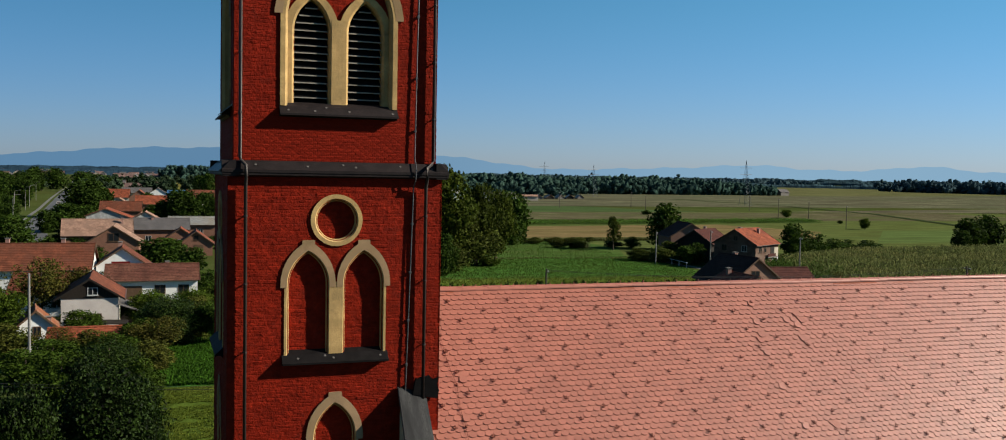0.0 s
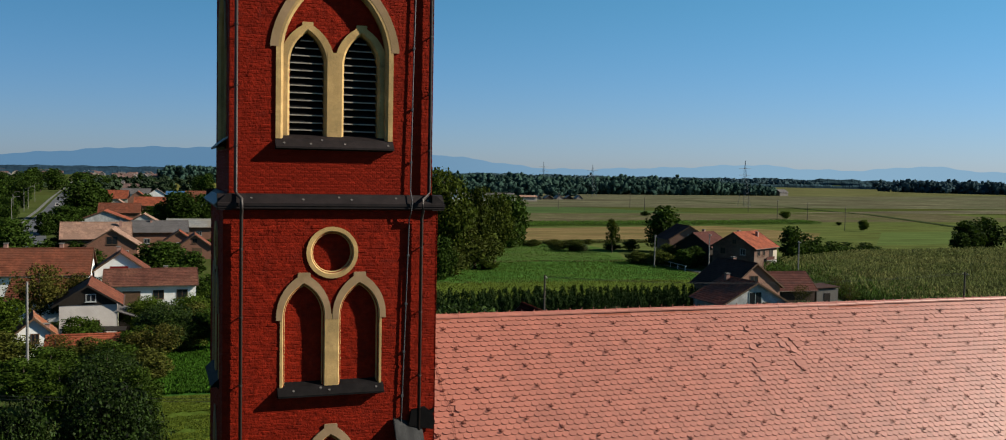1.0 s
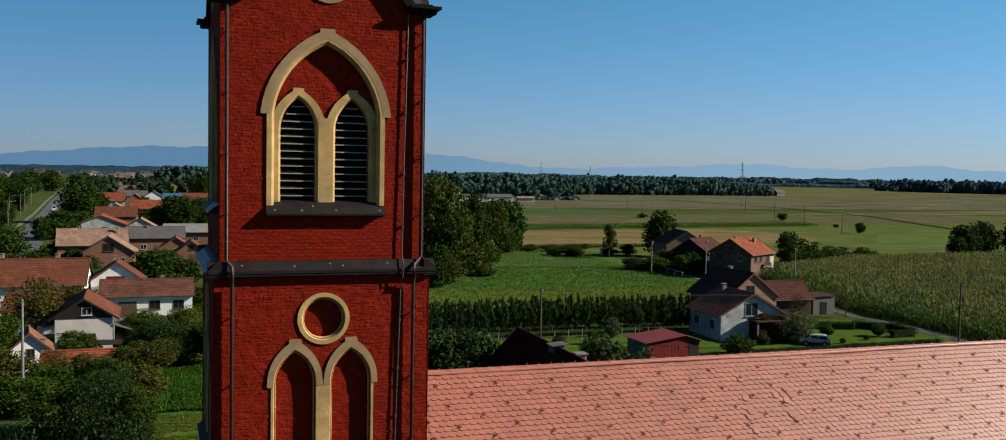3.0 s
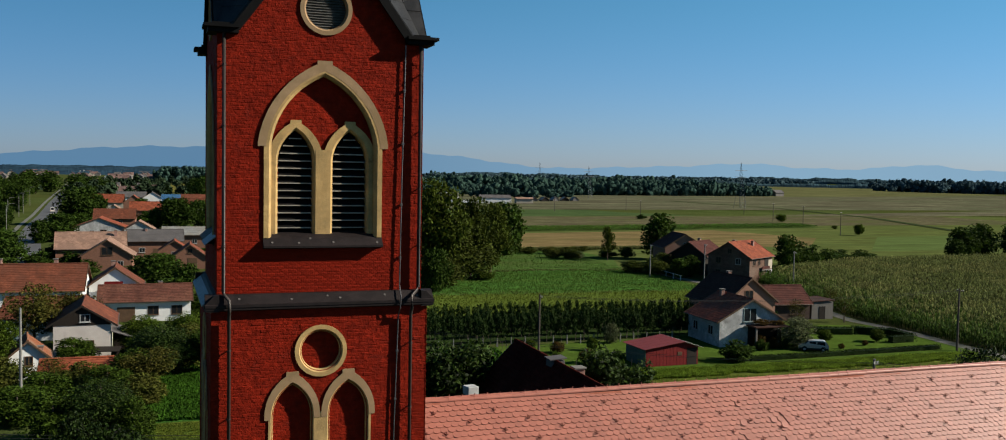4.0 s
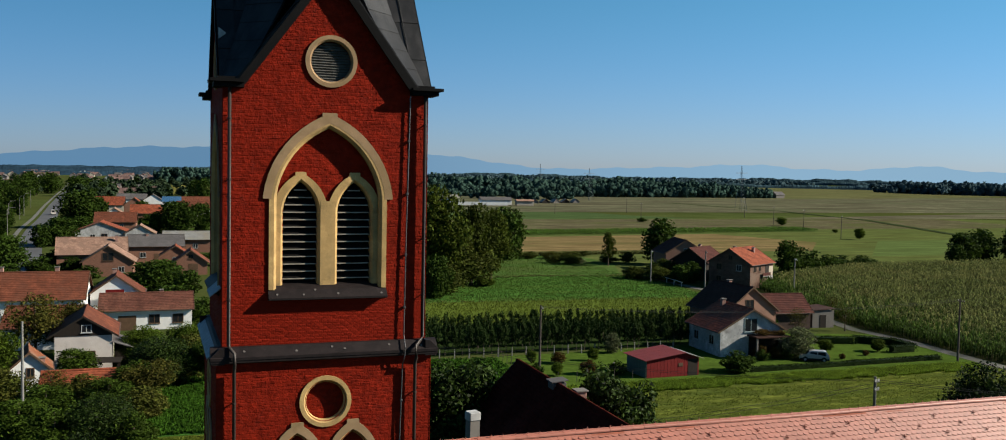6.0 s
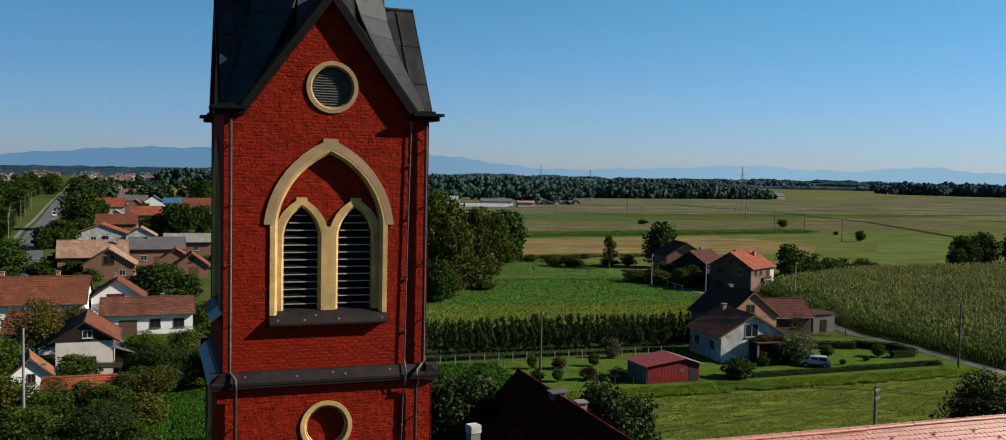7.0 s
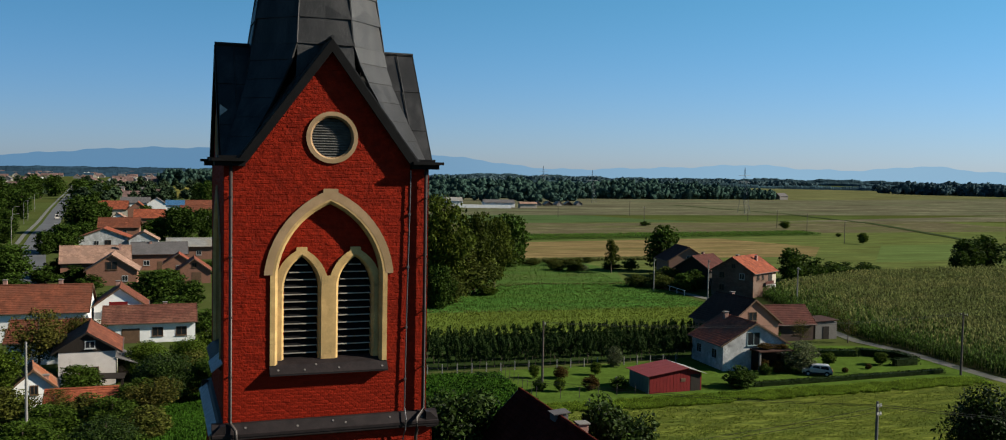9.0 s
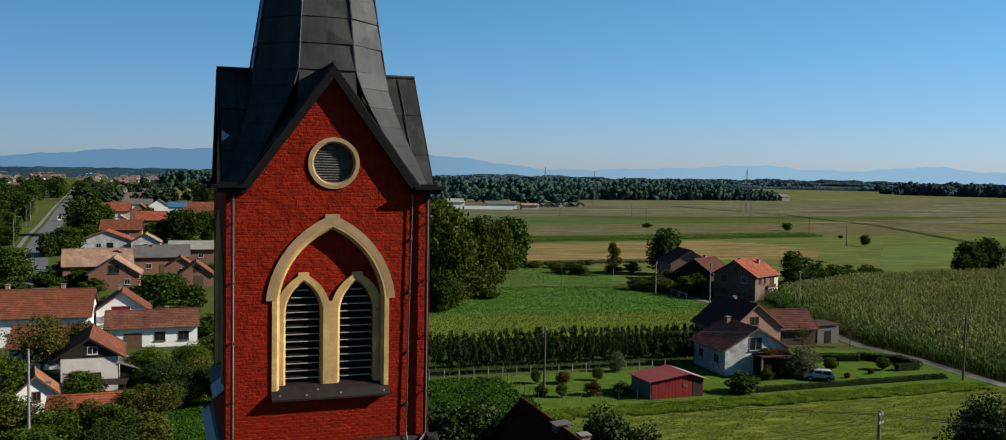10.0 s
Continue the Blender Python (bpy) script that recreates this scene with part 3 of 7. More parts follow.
# ridge tiles, each lapping over the next, with nibs
for i in range(90):
    x = NX0 + 0.05 + 0.38 * i
    if x > NX1 - 0.4:
        break
    sh = Shape()
    n = 8
    dz = 0.012 * math.sin(x * 0.55) + rng.uniform(-0.005, 0.005)
    vs, fs = [], []
    for k, (xx, r) in enumerate(((x, 0.092), (x + 0.40, 0.087))):
        for rr in (r, r - 0.018):
            vs += [(xx, RY - rr * math.cos(math.pi * j / n) * 1.05, RZ - 0.03 + dz + rr * math.sin(math.pi * j / n)) for j in range(n + 1)]
    q = n + 1
    for j in range(n):
        fs += [(j, j + 1, 2 * q + j + 1, 2 * q + j), (q + j + 1, q + j, 3 * q + j, 3 * q + j + 1), (j + 1, j, q + j, q + j + 1), (2 * q + j, 2 * q + j + 1, 3 * q + j + 1, 3 * q + j)]
    sh.add(vs, fs)
    sh.tube([(x + 0.02, RY, RZ + 0.085 + dz), (x + 0.035, RY, RZ + 0.135 + dz)], 0.018, 6, 0.012)
    part("ridge_tile", sh, M["tile"], nave)


# ---- ground, far range ----
M["ground"] = material("meadow_ground", (0.044, 0.056, 0.0160), 0.95, vary=0.35, scale=0.02, fine=0.9, bump=0.0, second=(0.0444, 0.04736, 0.01332), spec=0.0)
gnd = Shape()
R = [0, 150, 400, 900, 2000, 4800]
N = 48
gv = [(60, 100, 0)] + [(60 + r * math.cos(2 * math.pi * i / N), 100 + r * math.sin(2 * math.pi * i / N), 0) for r in R[1:] for i in range(N)]
gf = [(0, 1 + i, 1 + (i + 1) % N) for i in range(N)]
for k in range(len(R) - 2):
    gf += [(1 + k * N + i, 1 + (k + 1) * N + i, 1 + (k + 1) * N + (i + 1) % N, 1 + k * N + (i + 1) % N) for i in range(N)]
tagged(part("ground", gnd.add(gv, gf), M["ground"]), "flat green and straw farmland running to the horizon", "ground", kind="structure")

# the range glows: air haze is its colour, paler to the right
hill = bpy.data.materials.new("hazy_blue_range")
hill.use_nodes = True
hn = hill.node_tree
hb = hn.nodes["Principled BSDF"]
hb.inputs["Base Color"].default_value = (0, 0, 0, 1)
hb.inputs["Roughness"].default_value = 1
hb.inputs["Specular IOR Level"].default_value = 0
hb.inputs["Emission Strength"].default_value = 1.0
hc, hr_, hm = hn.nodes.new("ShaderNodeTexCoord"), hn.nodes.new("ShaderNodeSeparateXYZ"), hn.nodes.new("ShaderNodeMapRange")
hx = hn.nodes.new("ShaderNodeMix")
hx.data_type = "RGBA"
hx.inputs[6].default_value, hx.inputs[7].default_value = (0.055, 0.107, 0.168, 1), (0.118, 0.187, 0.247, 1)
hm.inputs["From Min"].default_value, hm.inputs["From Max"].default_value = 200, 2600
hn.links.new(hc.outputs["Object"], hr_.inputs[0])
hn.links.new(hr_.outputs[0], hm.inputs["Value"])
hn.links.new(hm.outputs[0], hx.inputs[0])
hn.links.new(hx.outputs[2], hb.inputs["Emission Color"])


def range_height(b):
    """Height of the far hills in metres by compass bearing in degrees from straight ahead of the tower."""
    g = lambda c, w, h: h * math.exp(-((b - c) / w) ** 2)
    return 30 + g(-2, 7.5, 76) + g(5, 4, 44) + g(-18, 6, 40) + g(11, 5, 66) + g(16, 4, 30) + g(27, 5, 24) + g(33, 3.6, 42) + g(37.5, 2, 14) + g(41.5, 2.8, 44) + g(47, 5, 26) + 3 * math.sin(b * 2.1) + 1.6 * math.sin(b * 5.3 + 1) + 14 * (abs(b) > 60)


rg = Shape()
steps = 2400
vs, fs = [], []
for i in range(steps):
    b = -180 + 360 * i / steps
    a = radians(90 - b)
    for r, h in ((4650, 0), (4660, range_height(b) * 0.6), (4700, range_height(b))):
        vs.append((1 + r * math.cos(a), r * math.sin(a), h))
for i in range(steps):
    j = (i + 1) % steps
    fs += [(3 * i, 3 * j, 3 * j + 1, 3 * i + 1), (3 * i + 1, 3 * j + 1, 3 * j + 2, 3 * i + 2)]
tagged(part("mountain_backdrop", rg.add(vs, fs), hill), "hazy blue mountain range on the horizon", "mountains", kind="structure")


# ---- plants: prototypes are built once where the first one stands, then copied ----
def leafy(name, base, second=None, tr=0.25):
    return material(name, base, 0.7, vary=0.3, scale=0.25, fine=2.0, bump=0, isle=0.55, obrand=0.22, translucent=tr, spec=0.03, second=second)


M["leaf"] = leafy("green_leaf", (0.0427, 0.0646, 0.005994))
M["leaf_dark"] = leafy("dark_green_leaf", (0.02516, 0.04418, 0.005402))
M["leaf_yellow"] = leafy("yellowing_leaf", (0.038, 0.050, 0.0052), second=(0.024, 0.037, 0.0043))
M["leaf_brown"] = leafy("browning_leaf", (0.05276, 0.04795, 0.008658), second=(0.03256, 0.0407, 0.00703))
M["leaf_grey"] = leafy("grey_green_leaf", (0.070, 0.080, 0.036))
M["leaf_hedge"] = leafy("clipped_hedge_leaf", (0.0135, 0.0250, 0.0042), tr=0.1)
M["leaf_red"] = leafy("reddish_shrub_leaf", (0.0521, 0.03138, 0.006956))
M["leaf_far"] = material("far_wood_leaf", (0.024, 0.038, 0.0175), 0.8, vary=0.25, scale=0.03, fine=0.2, bump=0, isle=0.2, obrand=0.2, spec=0.05, second=(0.018, 0.030, 0.0145))
M["leaf_blue"] = leafy("blue_green_leaf", (0.01776, 0.03219, 0.00703))
# strong leaf-to-leaf contrast paints sunlit specks into the dark green
M["leaf_shade"] = material("deep_green_speckled_leaf", (0.0130, 0.0240, 0.0035), 0.6, vary=0.4, scale=0.6, fine=5, bump=0, isle=0.97, spec=0.06, translucent=0.2)
# bluish leaf tint holds haze; paler inner crowns lift the shade between them
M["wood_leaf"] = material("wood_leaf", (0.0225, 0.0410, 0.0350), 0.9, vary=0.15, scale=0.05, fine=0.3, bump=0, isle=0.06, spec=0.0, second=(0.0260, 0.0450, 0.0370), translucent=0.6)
M["wood_core"] = material("shade_lifted_wood_leaf", (0.0270, 0.0480, 0.0370), 0.9, vary=0.2, scale=0.05, fine=0.3, bump=0, isle=0.1, spec=0.0)
# distant leaves carry the haze of the air as a pale blue tint
M["wood_distant"] = material("haze_tinted_wood_leaf", (0.062, 0.098, 0.108), 0.9, vary=0.2, scale=0.03, fine=0.2, bump=0, isle=0.2, spec=0.0, second=(0.068, 0.102, 0.110), translucent=0.5)
M["leaf_bramble"] = leafy("bramble_leaf", (0.034, 0.056, 0.0060), second=(0.026, 0.045, 0.0052))
M["leaf_hazel"] = leafy("hazel_leaf", (0.046, 0.072, 0.0066), second=(0.058, 0.072, 0.0085))
M["leaf_elder"] = leafy("elder_leaf", (0.058, 0.060, 0.0105), second=(0.040, 0.056, 0.0080))
M["leaf_thorn"] = leafy("thorn_leaf", (0.044, 0.056, 0.0085), second=(0.060, 0.058, 0.0125))
M["leaf_orchard"] = leafy("orchard_leaf", (0.018, 0.032, 0.0070), tr=0.1)
M["leaf_copse"] = material("copse_leaf", (0.023, 0.040, 0.0056), 0.65, vary=0.35, scale=0.5, fine=4, bump=0, isle=0.85, spec=0.08, translucent=0.25)
M["bark"] = material("tree_bark", (0.0629, 0.0481, 0.03552), 0.95, vary=0.3, scale=6, fine=40, bump=0.6, stretch=(1, 1, 0.25))


def quads(name, pos, nor, size, mat, rg, long=1.0):
    """Many small leaves as one mesh: pos, nor (n, 3), size (n,)."""
    n = len(pos)
    r = rg.normal(size=(n, 3))
    a = np.cross(nor, r)
    a /= np.linalg.norm(a, axis=1, keepdims=True) + 1e-9
    b = np.cross(nor, a)
    b /= np.linalg.norm(b, axis=1, keepdims=True) + 1e-9
    a, b = a * size[:, None] * 0.5 * long, b * size[:, None] * 0.5
    v = np.stack([pos - a, pos + b * 0.8, pos + a, pos - b * 0.8], 1).reshape(-1, 3)
    me = bpy.data.meshes.new(name)
    me.vertices.add(4 * n)
    me.vertices.foreach_set("co", v.ravel())
    me.loops.add(4 * n)
    me.loops.foreach_set("vertex_index", np.arange(4 * n, dtype=np.int32))
    me.polygons.add(n)
    me.polygons.foreach_set("loop_start", np.arange(0, 4 * n, 4, dtype=np.int32))
    me.polygons.foreach_set("loop_total", np.full(n, 4, dtype=np.int32))
    me.update(calc_edges=True)
    me.materials.append(mat)
    return me


def cloud(rg, clumps, n, size, squash=0.85, rough=0.9):
    """Leaves scattered through the outer part of overlapping clumps (x, y, z, r)."""
    c = np.array(clumps)
    w = c[:, 3] ** 2
    pick = rg.choice(len(c), n, p=w / w.sum())
    d = rg.normal(size=(n, 3))
    d /= np.linalg.norm(d, axis=1, keepdims=True)
    rad = c[pick, 3] * (0.55 + 0.55 * rg.random(n) ** 0.6)
    pos = c[pick, :3] + d * rad[:, None] * np.array([1, 1, squash])
    nor = d + rough * rg.normal(size=(n, 3)) + np.array([0, 0, 0.3])
    return pos, nor, size * rg.uniform(0.6, 1.35, n)


def crown_clumps(rg, shape, count):
    """Clump centres in a crown ten metres high and eight wide."""
    out = []
    for _ in range(count):
        while True:
            x, y, z = rg.uniform(-1, 1, 3)
            if x * x + y * y + z * z < 1:
                break
        r = rg.uniform(0.7, 1.5)
        if shape == "broad":
            out.append((x * 3.1, y * 3.1, 6.2 + z * 2.9, r))
        elif shape == "tall":
            k = 1.0 - 0.4 * abs(z)
            out.append((x * 2.8 * k, y * 2.8 * k, 5.1 + z * 4.0, r))
        elif shape == "cone":
            h = rg.random() ** 1.3
            k = (1 - h) * 3.2
            out.append((x * k, y * k, 1.4 + h * 7.9, 0.5 + 0.6 * (1 - h)))
        elif shape == "bush":
            out.append((x * 3.0, y * 3.0, 4.4 + z * 4.0, r * 1.05))
        elif shape == "ball":
            k = 1 / math.sqrt(x * x + y * y + z * z) * rg.uniform(0.5, 1.0)
            out.append((x * k * 2.7 * (1 + 0.18 * z * k), y * k * 2.7 * (1 + 0.18 * z * k), 5 + z * k * 3.9, 1.0))
        elif shape == "column":
            out.append((x * 1.45, y * 1.45, 5.2 + z * 4.0, r * 0.62))
        elif shape == "slim":
            out.append((x * 2.6 * (1 - 0.35 * z), y * 2.6 * (1 - 0.35 * z), 5.6 + z * 3.6, r * 0.85))
    return out


PLANT = {
    "ash": ("broad", 60, 9000, 0.27, "leaf", "tree", "broad green leafy tree standing in grass"),
    "walnut": ("broad", 52, 9000, 0.28, "leaf_dark", "tree", "dark green broad-crowned tree"),
    "birch": ("tall", 60, 9000, 0.27, "leaf_yellow", "tree", "tall tree with yellowing green leaves"),
    "plum": ("broad", 54, 4200, 0.24, "leaf_brown", "tree", "garden tree with browning thin leaves"),
    "bare_plum": ("broad", 40, 1100, 0.22, "leaf_brown", "tree", "nearly bare garden tree with few brown leaves"),
    "lime": ("bush", 90, 4600, 0.40, "leaf_dark", "tree", "broad green leafy tree behind the houses"),
    "thorn": ("bush", 60, 6000, 0.32, "leaf_thorn", "shrub", "rank olive-green thicket at the field edge"),
    "scrub": ("bush", 30, 800, 0.75, "leaf_thorn", "shrub", "low olive-brown scrub beside the stubble"),
    "aspen": ("slim", 34, 1500, 0.42, "leaf_yellow", "tree", "slender thin-crowned tree between the fields"),
    "elm": ("bush", 70, 2500, 0.50, "leaf_dark", "tree", "dark green broad-crowned tree beyond the fields"),
    "shrub": ("bush", 60, 2300, 0.53, "leaf", "shrub", "dense green shrub on grass"),
    "laurel": ("bush", 60, 2300, 0.53, "leaf_dark", "shrub", "dense dark green bush"),
    "willow": ("bush", 60, 6500, 0.28, "leaf_grey", "shrub", "grey-green rounded garden bush"),
    "topiary": ("ball", 110, 5200, 0.36, "leaf", "shrub", "clipped round garden shrub on the lawn"),
    "thicket": ("bush", 180, 23000, 0.188, "leaf_shade", "shrub", "large dense dark green bush beside the church"),
    "alder": ("column", 110, 19000, 0.146, "leaf_copse", "tree", "tall dense bushy green tree"),
    "hazel": ("bush", 120, 18000, 0.2, "leaf_hazel", "tree", "dense bushy green tree"),
    "copse": ("bush", 170, 22000, 0.17, "leaf_copse", "tree", "dense bushy green tree"),
    "bramble": ("bush", 80, 7500, 0.33, "leaf_bramble", "shrub", "tangled dark green bush in a garden"),
    "elder": ("bush", 80, 7500, 0.33, "leaf_elder", "shrub", "tangled browning green bush in a garden"),
    "maple": ("bush", 60, 3400, 0.42, "leaf_red", "shrub", "reddish-green garden shrub on the lawn"),
    "sapling": ("slim", 26, 620, 0.58, "leaf_orchard", "fruit tree", "slender dark green fruit tree in an orchard row"),
    "far_tree": ("broad", 20, 350, 1.3, "leaf_far", "tree", "distant dark green tree among houses"),
    "far_pine": ("cone", 26, 500, 0.9, "leaf_blue", "tree", "distant dark conifer beside the road"),
}
made = {}


def plant(kind, x, y, h, w, label="", group="", z=0.0, turn=None):
    shape, clumps, n, size, mat, cat, text = PLANT[kind]
    turn = rng.uniform(0, 360) if turn is None else turn
    m = pose(x, y, z, 0, 0, turn) @ Matrix.Diagonal((w / 8, w / 8, h / 10, 1))
    if kind in made:
        ob = copy_thing(made[kind], m)
        ob.matrix_basis = m
    else:
        rg = np.random.default_rng(abs(sum(map(ord, kind))))
        name = cat.replace(" ", "_")
        ob = thing(name, text, cat, m)
        stem = Shape()
        th = 0.9 if shape in ("bush", "ball") else 2.6
        stem.tube([(0, 0, -0.1), (0.06, 0.03, th * 0.5), (0.02, -0.05, th), (0.1, 0.05, 5.5), (0, 0, 8.2)], 0.26, 8, 0.04)
        for i in range(6):
            a = 2 * math.pi * i / 6 + rg.uniform(-0.4, 0.4)
            q, l = th + rg.uniform(0, 2.4), rg.uniform(1.6, 2.9)
            stem.tube([(0, 0, q), (math.cos(a) * l * 0.5, math.sin(a) * l * 0.5, q + l * 0.45), (math.cos(a) * l, math.sin(a) * l, q + l * 0.75)], 0.09, 5, 0.025)
        part("trunk", stem, M["bark"], ob)
        pos, nor, sz = cloud(rg, crown_clumps(rg, shape, clumps), n, size)
        pos[:, 2] = np.maximum(pos[:, 2], 0.25)
        part("crown", quads("crown", pos, nor, sz, M[mat], rg, 1.5), M[mat], ob)
        made[kind] = ob
    tagged(ob, label or text, cat, group)
    return ob


# trees by the fields behind the church
for kind, x, y, h, w in (
        ("birch", 46.5, 177.0, 22.5, 14.5), ("birch", 55.5, 186.0, 18.5, 11.0), ("birch", 63.0, 196.0, 17.0, 11.0), ("thorn", 49.0, 180.0, 13.0, 15.0), ("thorn", 56.0, 187.0, 11.0, 12.0), ("elm", 71.0, 222.0, 13.0, 9.0), ("elm", 79.5, 238.0, 15.6, 12.0), ("elm", 83.0, 241.0, 14.0, 11.0),
        ("lime", 44.0, 168.0, 9.0, 6.0), ("aspen", 101.8, 220.0, 9.6, 5.2), ("thorn", 45.0, 172.0, 7.0, 9.0), ("elm", 117.4, 221.0, 13.2, 11.0), ("elm", 134.5, 191.0, 9.4, 7.0), ("elm", 101.0, 181.0, 4.6, 5.4), ("elm", 104.6, 182.5, 5.2, 5.0), ("thorn", 99.4, 188.0, 3.6, 7.0), ("thorn", 95.5, 192.0, 3.2, 6.0), ("thorn", 104.0, 193.0, 5.0, 7.0),
        ("elm", 204.0, 209.0, 10.0, 10.0), ("elm", 213.0, 212.0, 10.8, 11.0), ("elm", 222.0, 209.0, 11.0, 11.0), ("elm", 233.0, 212.0, 11.5, 12.0), ("elm", 199.0, 206.0, 6.5, 6.0),
        ("thorn", 94.0, 226.0, 3.0, 6.0), ("thorn", 90.0, 228.0, 2.6, 5.0)):
    plant(kind, x, y, h, w)
for kind, x, y, h, w in (
        ("laurel", 141.0, 195.0, 7.4, 8.0), ("laurel", 147.0, 198.0, 6.2, 7.0), ("laurel", 153.0, 200.0, 4.8, 8.0), ("laurel", 160.0, 203.0, 4.2, 8.0), ("laurel", 168.0, 206.0, 3.8, 8.0),
        ("topiary", 244.2, 302.0, 5.0, 5.2), ("topiary", 271.0, 392.0, 4.6, 7.2), ("topiary", 262.0, 340.0, 1.8, 3.4), ("laurel", 211.0, 420.0, 2.6, 6.0),
        ("laurel", 104.6, 200.0, 3.2, 6.0), ("laurel", 111.0, 196.0, 4.2, 6.0), ("laurel", 101.5, 185.0, 2.2, 4.0),
        ("elder", 93.8, 240.0, 2.2, 5.0), ("thorn", 88.0, 241.0, 1.8, 4.6), ("elder", 97.0, 236.0, 2.4, 4.6), ("laurel", 106.0, 228.0, 2.5, 6.0),
        ("shrub", 58.0, 184.0, 1.8, 5.0), ("laurel", 110.0, 226.0, 3.4, 5.0), ("laurel", 124.0, 214.0, 3.6, 6.0), ("willow", 96.0, 226.0, 2.0, 4.0)):
    plant(kind, x, y, h, w)
# scrub along the edge of the stubble
rs = random.Random(19)
for i in range(24):
    plant("scrub", 62 + i * 1.9 + rs.uniform(-1, 1), 247.5 + rs.uniform(-4.5, 2.5), rs.uniform(0.8, 2.1), rs.uniform(2.2, 4.6), "low olive-brown scrub beside the stubble", "scrub beside the stubble")
# close to the church
plant("alder", 16.5, 54.6, 13.3, 11.4, "bushy green tree beside the parish house")
plant("alder", 17.9, 56.0, 12.4, 10.2, "bushy green tree beside the parish house")
plant("alder", 15.2, 56.4, 12.7, 10.6, "bushy green tree beside the parish house")
plant("alder", 24.4, 51.0, 13.2, 9.6, "bushy green tree beside the parish house")
plant("alder", 13.8, 55.5, 11.6, 10.4, "bushy green tree beside the parish house")
plant("alder", 25.4, 49.4, 12.6, 9.4, "bushy green tree beside the parish house")
plant("thicket", 59.8, 57.2, 9.9, 7.6, "round dark green tree on the meadow")
plant("thicket", 64.4, 56.0, 9.6, 7.4, "round dark green tree on the meadow")
# garden on the lawn
for kind, x, y, h, w in (("topiary", 40.6, 107.9, 1.9, 1.8), ("maple", 43.9, 107.2, 1.7, 2.1), ("topiary", 48.8, 107.8, 1.9, 1.9), ("topiary", 41.1, 100.5, 1.8, 1.8), ("maple", 45.0, 100.5, 2.0, 2.3),
                         ("laurel", 48.2, 99.6, 1.9, 2.5), ("willow", 53.2, 112.0, 3.0, 2.4), ("laurel", 39.0, 101.4, 1.7, 1.8), ("willow", 75.9, 104.2, 4.5, 6.2), ("topiary", 82.4, 106.6, 1.9, 2.7), ("topiary", 89.5, 104.9, 2.0, 2.7),
                         ("laurel", 63.3, 97.8, 2.9, 4.6), ("maple", 70.6, 104.2, 2.2, 1.9), ("maple", 72.6, 103.9, 1.8, 1.7), ("willow", 74.4, 103.2, 1.4, 2.4), ("bare_plum", 86.0, 118.0, 4.8, 4.0), ("bare_plum", 99.0, 127.5, 5.0, 4.0), ("bare_plum", 96.4, 120.6, 4.6, 3.4), ("laurel", 84.0, 122.4, 3.0, 3.0)):
    plant(kind, x, y, h, w)
